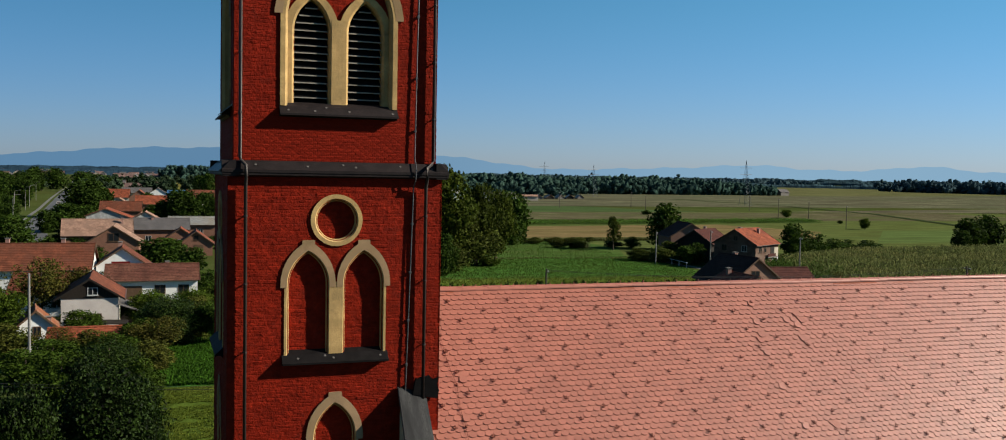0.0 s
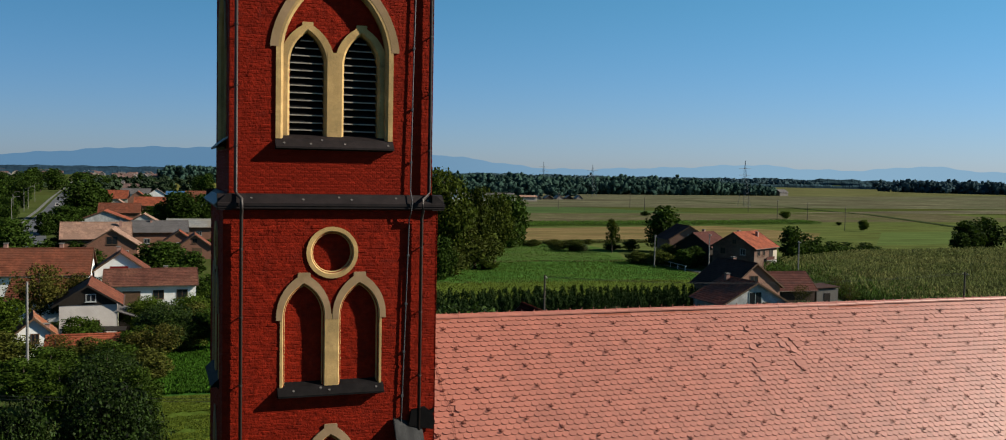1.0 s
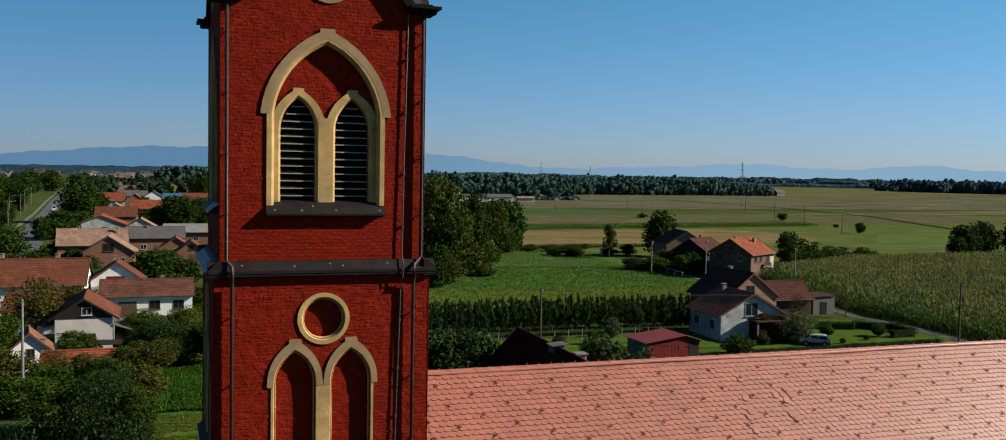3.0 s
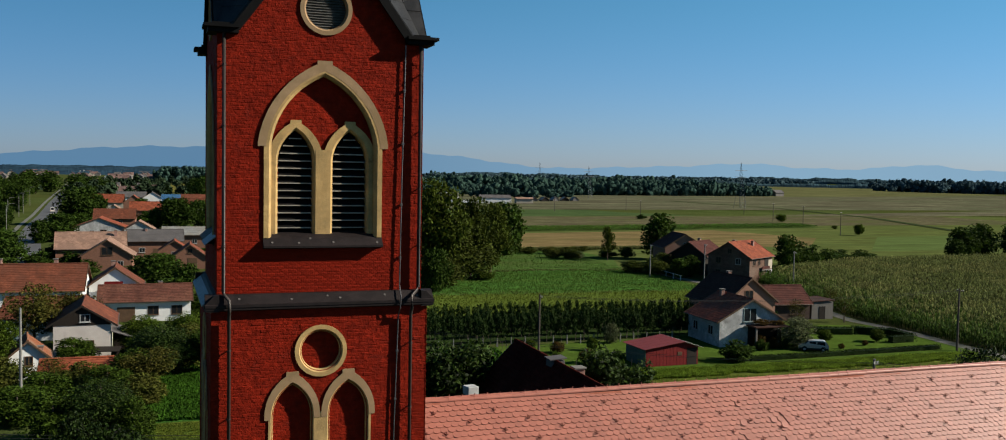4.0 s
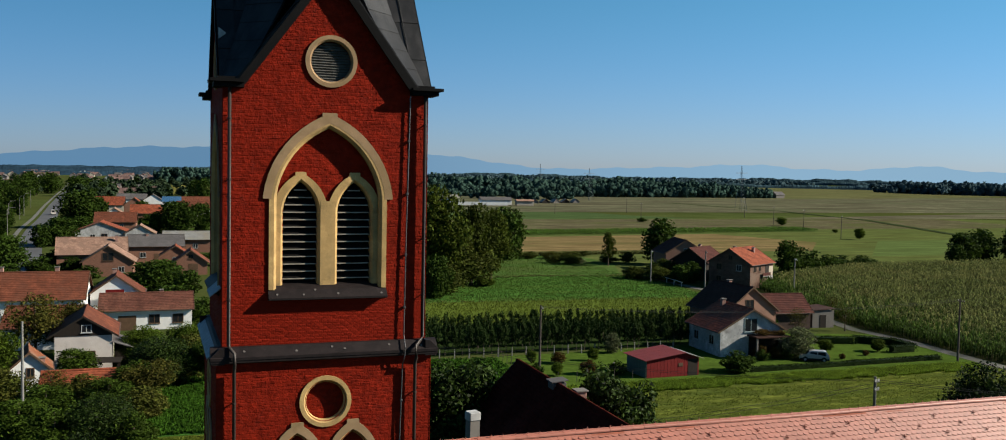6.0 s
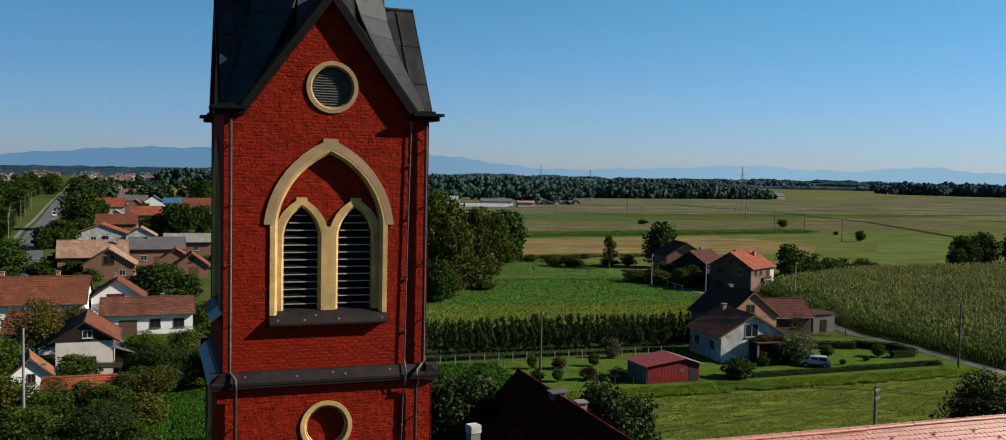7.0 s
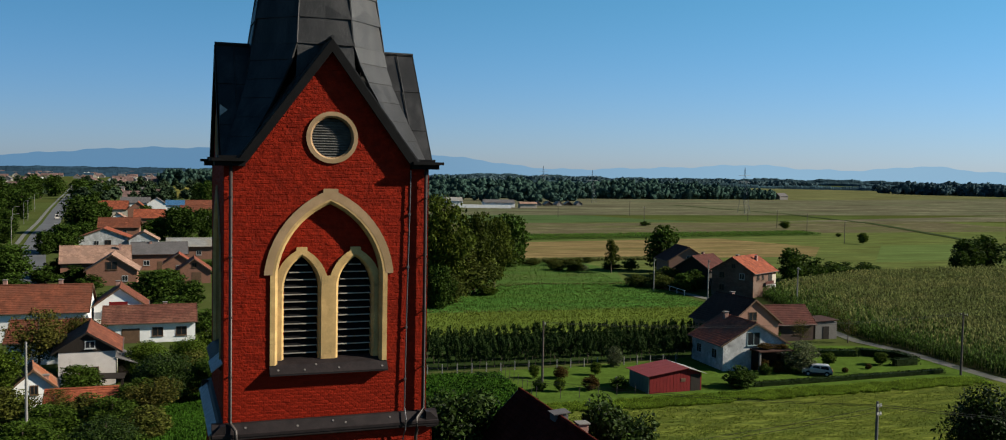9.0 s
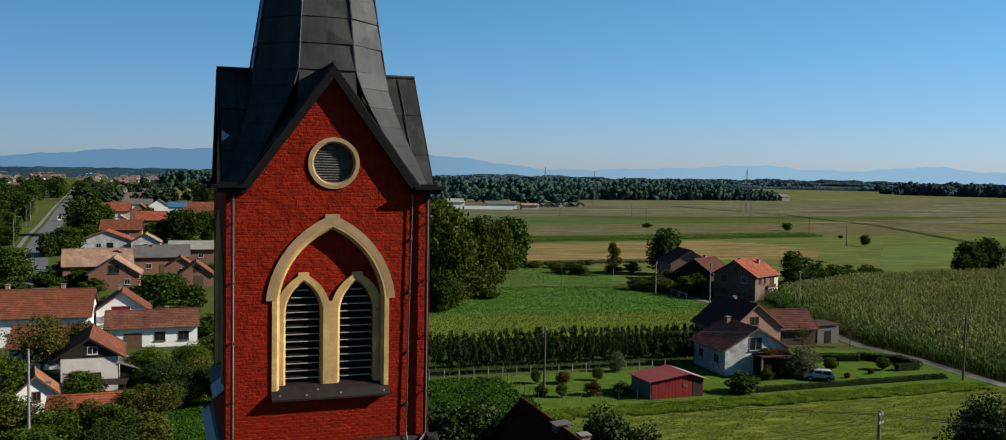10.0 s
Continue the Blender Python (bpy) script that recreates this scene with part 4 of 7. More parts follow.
# village side
for kind, x, y, h, w in (
        ("thicket", -3.7, 55.0, 8.5, 6.0), ("thicket", -2.6, 57.6, 7.6, 4.6), ("thicket", -5.0, 58.0, 8.7, 4.4), ("thicket", -7.5, 52.2, 8.6, 4.2), ("thicket", -9.4, 53.4, 8.2, 4.4)):
    plant(kind, x, y, h, w, "large dense dark green bush beside the church")
for kind, x, y, h, w in (
        ("copse", -1.8, 105.5, 6.2, 7.4), ("copse", -3.4, 108.5, 5.0, 4.6), ("elder", 1.0, 108.5, 5.4, 5.0), ("bramble", -4.2, 100.5, 4.2, 5.0), ("plum", -16.4, 121.0, 8.6, 8.0), ("plum", -12.6, 127.0, 7.0, 6.0), ("ash", -18.5, 106.0, 7.0, 6.5),
        ("bramble", -11.2, 112.6, 3.6, 5.4), ("hazel", -4.4, 118.0, 5.0, 6.4), ("hazel", 0.4, 121.0, 4.8, 6.0), ("elder", -9.0, 97.0, 3.6, 5.0), ("plum", -12.0, 99.6, 3.4, 5.0), ("elder", -16.8, 100.5, 4.0, 6.0), ("hazel", -20.6, 112.5, 6.4, 6.0), ("bramble", -11.8, 95.0, 3.4, 6.0), ("bramble", -5.0, 100.4, 3.8, 5.0), ("plum", -2.8, 98.6, 4.6, 6.0), ("walnut", 2.6, 104.5, 5.2, 5.0), ("copse", -5.8, 80.6, 5.8, 6.2), ("bramble", -9.2, 80.0, 5.0, 5.6), ("bramble", -3.4, 79.0, 4.4, 4.4), ("elder", -3.4, 92.0, 3.2, 5.0), ("bramble", -13.0, 88.0, 3.8, 6.0), ("bramble", -6.4, 95.0, 3.8, 5.0),
        ("elm", -5.8, 186.0, 6.4, 9.0), ("elm", 0.4, 180.0, 5.0, 6.0), ("laurel", -24.0, 222.0, 3.8, 7.0), ("laurel", -29.0, 218.0, 4.2, 7.0), ("laurel", -19.0, 206.0, 3.4, 6.0), ("elm", -36.0, 214.0, 8.2, 9.0), ("lime", -40.0, 220.0, 8.0, 9.0), ("laurel", -33.0, 206.0, 4.0, 7.0),
        ("lime", -37.2, 373.0, 16.0, 18.5), ("elm", -33.5, 386.0, 12.0, 10.0), ("lime", -36.7, 444.0, 10.5, 6.0), ("lime", -4.0, 340.0, 13.0, 16.0), ("lime", 4.1, 348.0, 12.0, 11.0), ("elm", -10.5, 346.0, 8.0, 8.0), ("lime", -34.6, 294.5, 9.4, 11.6), ("elm", -39.0, 288.0, 7.0, 7.0), ("lime", -36.0, 217.0, 9.8, 11.2),
        ("elm", -106.5, 736.0, 19.0, 18.0), ("elm", -102.8, 794.0, 18.0, 22.0), ("elm", -104.0, 690.0, 17.0, 16.0), ("elm", -98.0, 640.0, 15.0, 15.0), ("elm", -78.5, 743.0, 16.0, 16.0), ("elm", -77.0, 851.0, 13.0, 18.0), ("elm", -70.0, 700.0, 12.0, 15.0), ("elm", -72.7, 468.0, 14.5, 9.6), ("elm", -79.0, 444.0, 12.2, 10.7), ("elm", -84.0, 500.0, 14.0, 12.0), ("elm", -91.0, 560.0, 13.0, 12.0), ("lime", -68.0, 405.0, 8.0, 9.0), ("elm", -34.7, 351.0, 6.0, 9.5),
        ("elm", 9.0, 664.0, 17.0, 12.0), ("elm", 4.0, 690.0, 15.0, 14.0), ("elm", -62.0, 655.0, 10.0, 12.0), ("elm", -55.0, 610.0, 10.0, 12.0), ("elm", -60.0, 760.0, 11.0, 16.0), ("lime", -62.0, 372.0, 6.0, 8.0), ("lime", -57.0, 330.0, 7.0, 9.0), ("elm", -52.0, 280.0, 8.0, 9.0), ("lime", -46.0, 212.0, 9.0, 9.0), ("lime", -42.0, 200.0, 8.0, 8.0), ("laurel", -21.0, 232.0, 4.5, 8.0), ("laurel", -27.0, 229.0, 5.0, 8.0), ("elm", -4.0, 196.0, 5.5, 8.0), ("laurel", -10.0, 190.0, 3.6, 7.0), ("elm", -63.0, 352.0, 7.0, 9.0), ("elm", -70.0, 385.0, 8.0, 10.0), ("lime", -76.0, 420.0, 9.0, 11.0), ("elm", -86.0, 470.0, 12.0, 13.0), ("elm", -94.0, 520.0, 14.0, 14.0), ("elm", -96.0, 590.0, 15.0, 15.0), ("elm", -112.0, 640.0, 16.0, 18.0), ("elm", -58.0, 310.0, 6.0, 8.0), ("elm", -54.0, 250.0, 7.0, 9.0),
        ("laurel", -46.0, 520.0, 6.0, 10.0), ("elm", -43.0, 470.0, 7.0, 8.0), ("elm", -20.0, 455.0, 8.0, 9.0), ("laurel", -16.0, 385.0, 5.0, 9.0), ("elm", -2.0, 400.0, 8.0, 10.0), ("laurel", 6.0, 285.0, 5.0, 8.0), ("laurel", -13.0, 285.0, 4.0, 8.0), ("laurel", -19.0, 240.0, 4.0, 8.0), ("laurel", 6.0, 232.0, 4.5, 6.0), ("laurel", -2.0, 170.0, 3.4, 8.0), ("laurel", -14.0, 175.0, 3.6, 8.0), ("shrub", 3.0, 132.0, 4.0, 4.0), ("laurel", 2.6, 150.0, 4.0, 5.0)):
    plant(kind, x, y, h, w)
# orchard: four rows
for r in range(4):
    for i in range(44):
        x = 30.5 + i * 1.05 + rng.uniform(-0.25, 0.25)
        if x < 76 - r * 0.2:
            plant("sapling", x, 114.9 + r * 4.0 + rng.uniform(-0.3, 0.3), rng.uniform(3.4, 4.1), rng.uniform(1.35, 1.85), group="orchard rows")


# ---- fields, lawn, road ----
def field(name, pts, base, label, category, z=0.03, second=None, rows=(0.12, 1.0, 1.0), scale=0.25, vary=0.3, fine=1.6, turn=0):
    mat = material(name + "_cover", base, 0.95, vary=vary, scale=scale, fine=fine, bump=0.5, bump_dist=0.25, second=second, stretch=rows, spec=0.0)
    mid = Vector((sum(p[0] for p in pts) / len(pts), sum(p[1] for p in pts) / len(pts), 0))
    ob = part(name, Shape().add([(p[0] - mid.x, p[1] - mid.y, z) for p in pts], [tuple(range(len(pts)))]), mat)
    ob.location = mid
    return tagged(ob, label, category, kind="structure")


field("meadow", [(8, 42), (130, 36), (97.6, 93.4), (36, 92.4), (30, 78)], (0.0800, 0.0920, 0.0165), "mown yellow-green meadow", "meadow", second=(0.0490, 0.0660, 0.0140), rows=(0.3, 1, 1), scale=0.9, fine=3.5, vary=0.55)
field("wide_meadow", [(60, 200), (400, 230), (540, 380), (430, 470), (60, 440)], (0.0688, 0.0815, 0.0237), "wide olive-green meadow between the fields", "meadow", z=0.02, second=(0.0558, 0.0739, 0.0219), rows=(0.2, 0.7, 1), scale=0.3, fine=1.2, vary=0.35)
field("crop", [(8, 76), (30, 78), (37.5, 96), (37.5, 112), (12, 114)], (0.0355, 0.0803, 0.0121), "dense dark green low crop", "field", z=0.035, scale=0.8, rows=(0.5, 1, 1))
field("lawn", [(36.4, 93.6), (97.4, 94.6), (99.5, 117), (84, 121), (62, 114.2), (37.6, 113)], (0.0444, 0.0716, 0.0114), "short mown garden lawn", "lawn", z=0.04, rows=(1, 1, 1), scale=0.5, vary=0.2)
# orchard grass is darkened in colour for the shade of its trees
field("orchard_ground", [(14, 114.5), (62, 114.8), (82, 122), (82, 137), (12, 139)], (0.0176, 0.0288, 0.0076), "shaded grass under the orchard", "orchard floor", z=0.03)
field("hay_field", [(8, 139), (86, 137.5), (97, 160), (10, 163)], (0.0780, 0.1040, 0.0175), "yellow-green grass field", "field", z=0.03, second=(0.0600, 0.0860, 0.0150), rows=(0.2, 1, 1), scale=0.4)
field("clover_field", [(10, 163.2), (97, 160.2), (99, 187), (96, 200), (60, 199), (20, 197)], (0.0400, 0.0920, 0.0165), "fresh green clover field", "field", z=0.034, second=(0.0560, 0.0940, 0.0180), rows=(0.2, 1, 1), scale=0.45, vary=0.45)
field("rank_meadow", [(20, 197.2), (60, 199.2), (96, 200.2), (106, 226), (104, 252.4), (34, 251.6)], (0.0440, 0.0780, 0.0180), "uneven green meadow before the stubble", "meadow", z=0.046, second=(0.0560, 0.0680, 0.0210), rows=(0.3, 0.8, 1), scale=0.3, vary=0.45)
field("stubble_field", [(40, 252), (190, 257), (216, 290), (200, 335), (120, 322), (60, 318)], (0.1340, 0.0970, 0.0430), "tan stubble strip after harvest", "field", z=0.05, second=(0.0760, 0.0700, 0.0250), rows=(0.16, 0.7, 1), scale=0.3, vary=0.4)
field("maize_strip", [(90, 326), (262, 350), (266, 366), (90, 346)], (0.0480, 0.0720, 0.0180), "far green maize strip", "field", z=0.06, rows=(0.1, 1, 1))
# the far fields' colours take in some air haze as added blue
field("brown_field", [(60, 352), (420, 372), (420, 455), (80, 440)], (0.0769, 0.0679, 0.0377), "far brownish fallow field", "field", z=0.07, second=(0.0577, 0.0660, 0.0219), rows=(0.2, 0.7, 1), scale=0.25, fine=0.9, vary=0.42)
field("green_strip", [(100, 436), (262, 456), (236, 486), (225, 520), (125, 545)], (0.0430, 0.0660, 0.0235), "far bright green field", "field", z=0.09, rows=(0.08, 0.5, 1), scale=0.3, fine=1.0)
field("pasture", [(196, 236), (232, 240), (290, 298), (246, 294)], (0.0655, 0.0900, 0.0270), "far bright green pasture", "field", z=0.08, rows=(0.1, 0.6, 1), scale=0.3, fine=1.0)
field("olive_field", [(110, 520), (900, 560), (1200, 1080), (640, 880), (240, 850)], (0.0800, 0.0755, 0.0450), "wide far olive-brown field", "field", z=0.12, second=(0.0673, 0.0755, 0.0391), rows=(0.14, 0.45, 1), scale=0.1, fine=0.6, vary=0.5)
field("tan_field", [(300, 455), (900, 470), (1600, 900), (1250, 1100), (900, 640)], (0.0960, 0.0850, 0.0540), "wide far straw-coloured field", "field", z=0.2, second=(0.0769, 0.0811, 0.0421), rows=(0.14, 0.45, 1), scale=0.1, fine=0.6, vary=0.5)
field("straw_plain", [(430, 830), (760, 900), (1150, 1100), (1500, 1000), (2600, 1500), (2200, 2300), (600, 2050), (400, 1300)], (0.0820, 0.0800, 0.0330), "pale straw-coloured plain before the far woods", "field", z=0.06, second=(0.0660, 0.0740, 0.0280), rows=(0.14, 0.45, 1), scale=0.08, fine=0.5, vary=0.4)
field("ditch_line", [(372, 700), (373, 653), (378, 553), (356, 437), (311, 327), (255, 225), (258, 224), (315, 326), (361, 436), (383, 553), (379, 653), (379, 700)], (0.0309, 0.0415, 0.0167), "dark overgrown ditch", "ditch", z=0.25)
field("village_meadow", [(-9, 85.6), (7, 85.2), (7, 95), (3.4, 128), (-3, 122), (-8, 100)], (0.0302, 0.0768, 0.0119), "lush green grass beside the village", "meadow", z=0.03, rows=(1, 0.4, 1), scale=0.6)
field("mown_strip", [(-9, 40), (8, 40), (8, 85.1), (-9, 85.5)], (0.0511, 0.0742, 0.0111), "mown yellow-green grass", "meadow", z=0.034, rows=(1, 0.4, 1))
field("village_pasture", [(-40, 800), (40, 780), (40, 1190), (-60, 1190)], (0.1066, 0.0978, 0.0262), "pale far pasture", "field", z=0.1)
# road into the village, with a paler pavement
road_mat = material("worn_asphalt", (0.0703, 0.0703, 0.07252), 0.85, vary=0.18, scale=0.2, fine=3, bump=0.2, second=(0.0555, 0.0555, 0.05772))
line = [(-31, 200), (-36, 245), (-43.5, 300), (-50.5, 365), (-57, 440), (-71, 580), (-86, 740), (-104, 940), (-134, 1250)]


def ribbon(offset, half, z):
    vs, fs = [], []
    for i, (x, y) in enumerate(line):
        a, b = line[max(i - 1, 0)], line[min(i + 1, len(line) - 1)]
        d = Vector((b[0] - a[0], b[1] - a[1])).normalized()
        nx, ny = d.y, -d.x
        vs += [(x + nx * (offset - half), y + ny * (offset - half), z), (x + nx * (offset + half), y + ny * (offset + half), z)]
        if i:
            fs.append((2 * i - 2, 2 * i - 1, 2 * i + 1, 2 * i))
    return Shape().add(vs, fs)


tagged(part("road", ribbon(0, 3.4, 0.06), road_mat), "worn grey asphalt village road", "road", kind="structure")
tagged(part("pavement", ribbon(-5.4, 0.7, 0.14), material("pale_concrete", (0.100, 0.097, 0.086), 0.9, vary=0.15, scale=0.5, bump=0.1)), "pale concrete pavement beside the road", "pavement", kind="structure")
lane = [(98.8, 80), (98.4, 93), (98.8, 101), (99.6, 110), (99.2, 117), (98.6, 121), (99.6, 126), (101.6, 134), (102.5, 146), (101, 166), (100.2, 190)]
lane_mat = material("gravel_lane", (0.092, 0.086, 0.074), 0.95, vary=0.25, scale=0.8, fine=8, bump=0.3, second=(0.0666, 0.074, 0.037))
vs, fs = [], []
for i, (x, y) in enumerate(lane):
    vs += [(x - 1.05, y, 0.07), (x + 1.05, y, 0.07)]
    if i:
        fs.append((2 * i - 2, 2 * i - 1, 2 * i + 1, 2 * i))
tagged(part("lane", Shape().add(vs, fs), lane_mat), "pale gravel lane along the maize", "lane", kind="structure")


# standing maize, tall grass and tufts: uncountable growth
def blades(name, pts, h, w, mat, seed, per=5, spread=0.5, droop=0.35, low=0.22, high=1.12):
    """Narrow bent leaves rising from each point (x, y)."""
    rg = np.random.default_rng(seed)
    p = np.repeat(np.array(pts), per, axis=0)
    n = len(p)
    a = rg.uniform(0, 2 * np.pi, n)
    d = np.stack([np.cos(a), np.sin(a)], 1)
    side = np.stack([-d[:, 1], d[:, 0]], 1)
    hh = h * rg.uniform(low if h > 1.2 else 0.65, high, n)
    out = spread * rg.uniform(0.4, 1.1, n)
    z0 = np.zeros(n)
    base = p + d * 0.02
    mid, tip = p + d * (out * 0.55)[:, None], p + d * out[:, None]
    lo = hh * (rg.uniform(0.72, 0.93, n) if h > 1.2 else 0)
    v = np.stack([np.column_stack([base - side * w * 0.5, z0 + lo]), np.column_stack([base + side * w * 0.5, z0 + lo]),
                  np.column_stack([mid + side * w * 0.45, hh]), np.column_stack([mid - side * w * 0.45, hh]),
                  np.column_stack([tip, hh * (1 - droop)])], 1).reshape(-1, 3)
    i0 = 5 * np.arange(n)
    loops = np.stack([i0, i0 + 1, i0 + 2, i0 + 3, i0 + 3, i0 + 2, i0 + 4], 1).ravel().astype(np.int32)
    me = bpy.data.meshes.new(name)
    me.vertices.add(5 * n)
    me.vertices.foreach_set("co", v.ravel())
    me.loops.add(7 * n)
    me.loops.foreach_set("vertex_index", loops)
    me.polygons.add(2 * n)
    me.polygons.foreach_set("loop_start", np.stack([7 * np.arange(n), 7 * np.arange(n) + 4], 1).ravel().astype(np.int32))
    me.polygons.foreach_set("loop_total", np.tile(np.array([4, 3], dtype=np.int32), n))
    me.update(calc_edges=True)
    me.materials.append(mat)
    return new(name, me)


def scatter(poly, count, seed):
    rg = np.random.default_rng(seed)
    lo, hi = np.min(poly, axis=0), np.max(poly, axis=0)
    out = []
    while len(out) < count:
        for x, y in rg.uniform(lo, hi, (4000, 2)):
            if inside((x, y), poly):
                out.append((x, y))
    return out[:count]


M["maize"] = leafy("ripening_maize_leaf", (0.092, 0.106, 0.0300), second=(0.124, 0.122, 0.0390))
M["grass"] = leafy("meadow_grass", (0.072, 0.096, 0.0105), second=(0.086, 0.102, 0.0135))
M["weed"] = leafy("tall_green_grass", (0.050, 0.098, 0.0130), second=(0.058, 0.090, 0.0130))
M["sedge"] = leafy("dry_olive_grass", (0.088, 0.090, 0.0290), second=(0.066, 0.076, 0.0200))
M["crop_leaf"] = leafy("low_crop_leaf", (0.03108, 0.07474, 0.006216))
corn_area = [(100.1, 93.5), (130, 89), (240, 120), (228, 206), (160, 200), (128, 184), (114, 171), (104.4, 146), (103.6, 134), (101.6, 126.5), (100.6, 121), (101.2, 112), (100.4, 102)]
# soil colour lowered to hold the shade that the crop throws
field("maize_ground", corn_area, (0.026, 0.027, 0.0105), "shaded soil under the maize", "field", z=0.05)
corn_pts = [(x, y) for x in np.arange(100, 240, 0.84) for y in np.arange(89, 206, 0.68) if inside((x, y), corn_area)]
jit = np.random.default_rng(3).uniform(-0.12, 0.12, (len(corn_pts), 2))
# along the lane the crop is still green, row by row ripening further in
edge = np.interp([y for x, y in corn_pts], [93, 121, 146, 171], [100, 101, 104.4, 114])
depth = np.array([x for x, y in corn_pts]) - edge
green = depth < 2 + 20 * np.random.default_rng(4).random(len(corn_pts)) ** 1.8
ripe = (np.array(corn_pts) + jit)[~green]
fresh = (np.array(corn_pts) + jit)[green]
tagged(blades("maize_field", ripe, 2.2, 0.15, M["maize"], 11, per=4, spread=0.72, droop=0.3, low=0.6), "standing ripening maize crop", "maize", kind="stuff")
M["maize_green"] = leafy("green_maize_leaf", (0.036, 0.064, 0.0088), tr=0.2)
tagged(blades("green_maize", fresh, 2.15, 0.13, M["maize_green"], 14, per=6, spread=0.6, droop=0.3, low=0.3), "green maize plants along the lane", "maize", kind="stuff")
front = (np.array(corn_pts) + jit)[depth < 4]
tagged(blades("maize_stalks", front, 1.1, 0.10, M["maize_green"], 15, per=6, spread=0.35, droop=0.1), "stalks and low leaves of the outermost maize", "maize", kind="stuff")
# lower leaves are greener, and dark for the shade low in the crop
tagged(blades("maize_lower_leaves", np.array(corn_pts) + jit, 2.2, 0.12, M["maize_green"], 13, per=2, spread=0.5, droop=0.15, low=0.2, high=0.85), "dark green lower leaves of the standing maize", "maize", kind="stuff")
strip_pts = [(90 + (172 * u), 327 + 24 * u + 17 * v) for u, v in np.random.default_rng(5).random((6000, 2))]
tagged(blades("maize_strip_plants", strip_pts, 1.25, 0.3, M["weed"], 12, per=3, spread=0.8), "far green maize strip", "maize", kind="stuff")
verge = [(34.5, 90.2), (60, 90.8), (95.5, 91.6), (95.6, 95.4), (60, 94.8), (34.5, 94.4)]
M["verge"] = leafy("verge_grass", (0.122, 0.180, 0.0165), second=(0.104, 0.168, 0.0165), tr=0.45)
tall = [(x, y) for x, y in scatter(verge, 8000, 21) if noise.noise((x * 0.45, y * 0.8, 4.4)) + 0.35 * noise.noise((x * 1.6, y * 1.9, 2.2)) + (y - 92.2 - 0.02 * (x - 60)) * 0.5 > -0.6]
clumps = [(x, y) for x, y in tall if noise.noise((x * 0.7, y * 0.9, 9.1)) > 0.02]
tagged(blades("rank_grass", clumps, 0.46, 0.04, M["verge"], 23, per=5, spread=0.3), "clumps of rank tall grass along the garden edge", "grass", kind="stuff")
tagged(blades("tall_grass", tall, 0.34, 0.04, M["verge"], 22, per=6, spread=0.3), "tall green grass along the garden edge", "grass", kind="stuff")
tagged(blades("low_crop", scatter([(8, 77), (30, 79), (37, 96), (37, 111.5), (12, 113)], 9000, 41), 0.4, 0.15, M["crop_leaf"], 42, per=4, spread=0.35), "dense dark green low crop", "crop", kind="stuff")
tagged(blades("village_grass", scatter([(-6, 85.8), (7, 85.4), (7, 95), (3.4, 124), (-2, 110)], 7000, 51), 0.4, 0.10, M["crop_leaf"], 52, per=3, spread=0.3), "lush green grass beside the village", "grass", kind="stuff")
tagged(blades("mown_tufts", [p for p in scatter([(-7, 62), (5, 62), (6, 84.6), (-5, 84.8)], 15000, 55) if noise.noise((p[0] * 0.5, p[1] * 0.8, 3.7)) + 0.5 * noise.noise((p[0] * 1.9, p[1] * 1.6, 8.1)) > -0.3], 0.16, 0.05, M["grass"], 56, per=3, spread=0.2), "uneven tufts of mown grass beside the village", "grass", kind="stuff")
tagged(blades("clover", scatter([(12, 163.4), (97, 160.4), (99, 187), (96, 199), (60, 198), (20, 196)], 12000, 61), 0.22, 0.08, M["weed"], 62, per=3, spread=0.3), "fresh green clover", "clover", kind="stuff")
tagged(blades("hay_grass", scatter([(8, 139.5), (86, 138), (97, 159.8), (10, 162.8)], 8000, 71), 0.28, 0.07, M["grass"], 72, per=3, spread=0.4), "yellow-green standing grass", "grass", kind="stuff")
tagged(blades("weed_belt", scatter([(50, 199), (97, 201), (100, 250), (60, 252)], 4000, 81), 0.25, 0.07, M["weed"], 82, per=3, spread=0.3), "rank weeds between the fields", "weeds", kind="stuff")
tagged(blades("meadow_tufts", [p for p in scatter([(30, 62), (108, 58), (96, 92.2), (36, 90.6)], 40000, 91) if noise.noise((p[0] * 0.25, p[1] * 0.9, 1.7)) + 0.5 * noise.noise((p[0] * 0.9, p[1] * 2.4, 5.1)) > -0.28], 0.13, 0.055, M["grass"], 92, per=2, spread=0.22), "uneven tufts of mown meadow grass", "grass", kind="stuff")


# rough edges between the fields
rb = np.random.default_rng(33)
edge_a = [(x, 163.2 - 0.0345 * (x - 10) + rb.normal() * 0.8 + 0.9 * noise.noise((x * 0.15, 0.0, 6.0))) for x in rb.uniform(14, 97, 420)]
tagged(blades("boundary_grass", edge_a, 0.26, 0.07, M["sedge"], 34, per=3, spread=0.35), "dry olive grass along a field boundary", "grass", kind="stuff")
edge_b = [(x, 198.6 + 2.2 * noise.noise((x * 0.06, 1.0, 2.0)) + rb.normal() * 0.9) for x in rb.uniform(52, 99, 420)]
tagged(blades("boundary_weeds", edge_b, 0.34, 0.09, M["sedge"], 35, per=3, spread=0.45), "rank weeds between clover and meadow", "weeds", kind="stuff")
edge_c = [(x, 251 + 0.04 * (x - 50) + rb.normal() * 1.3) for x in rb.uniform(44, 150, 4200)]
tagged(blades("stubble_edge_grass", edge_c, 0.8, 0.16, M["sedge"], 36, per=3, spread=0.5), "rough dry grass before the stubble", "grass", kind="stuff")


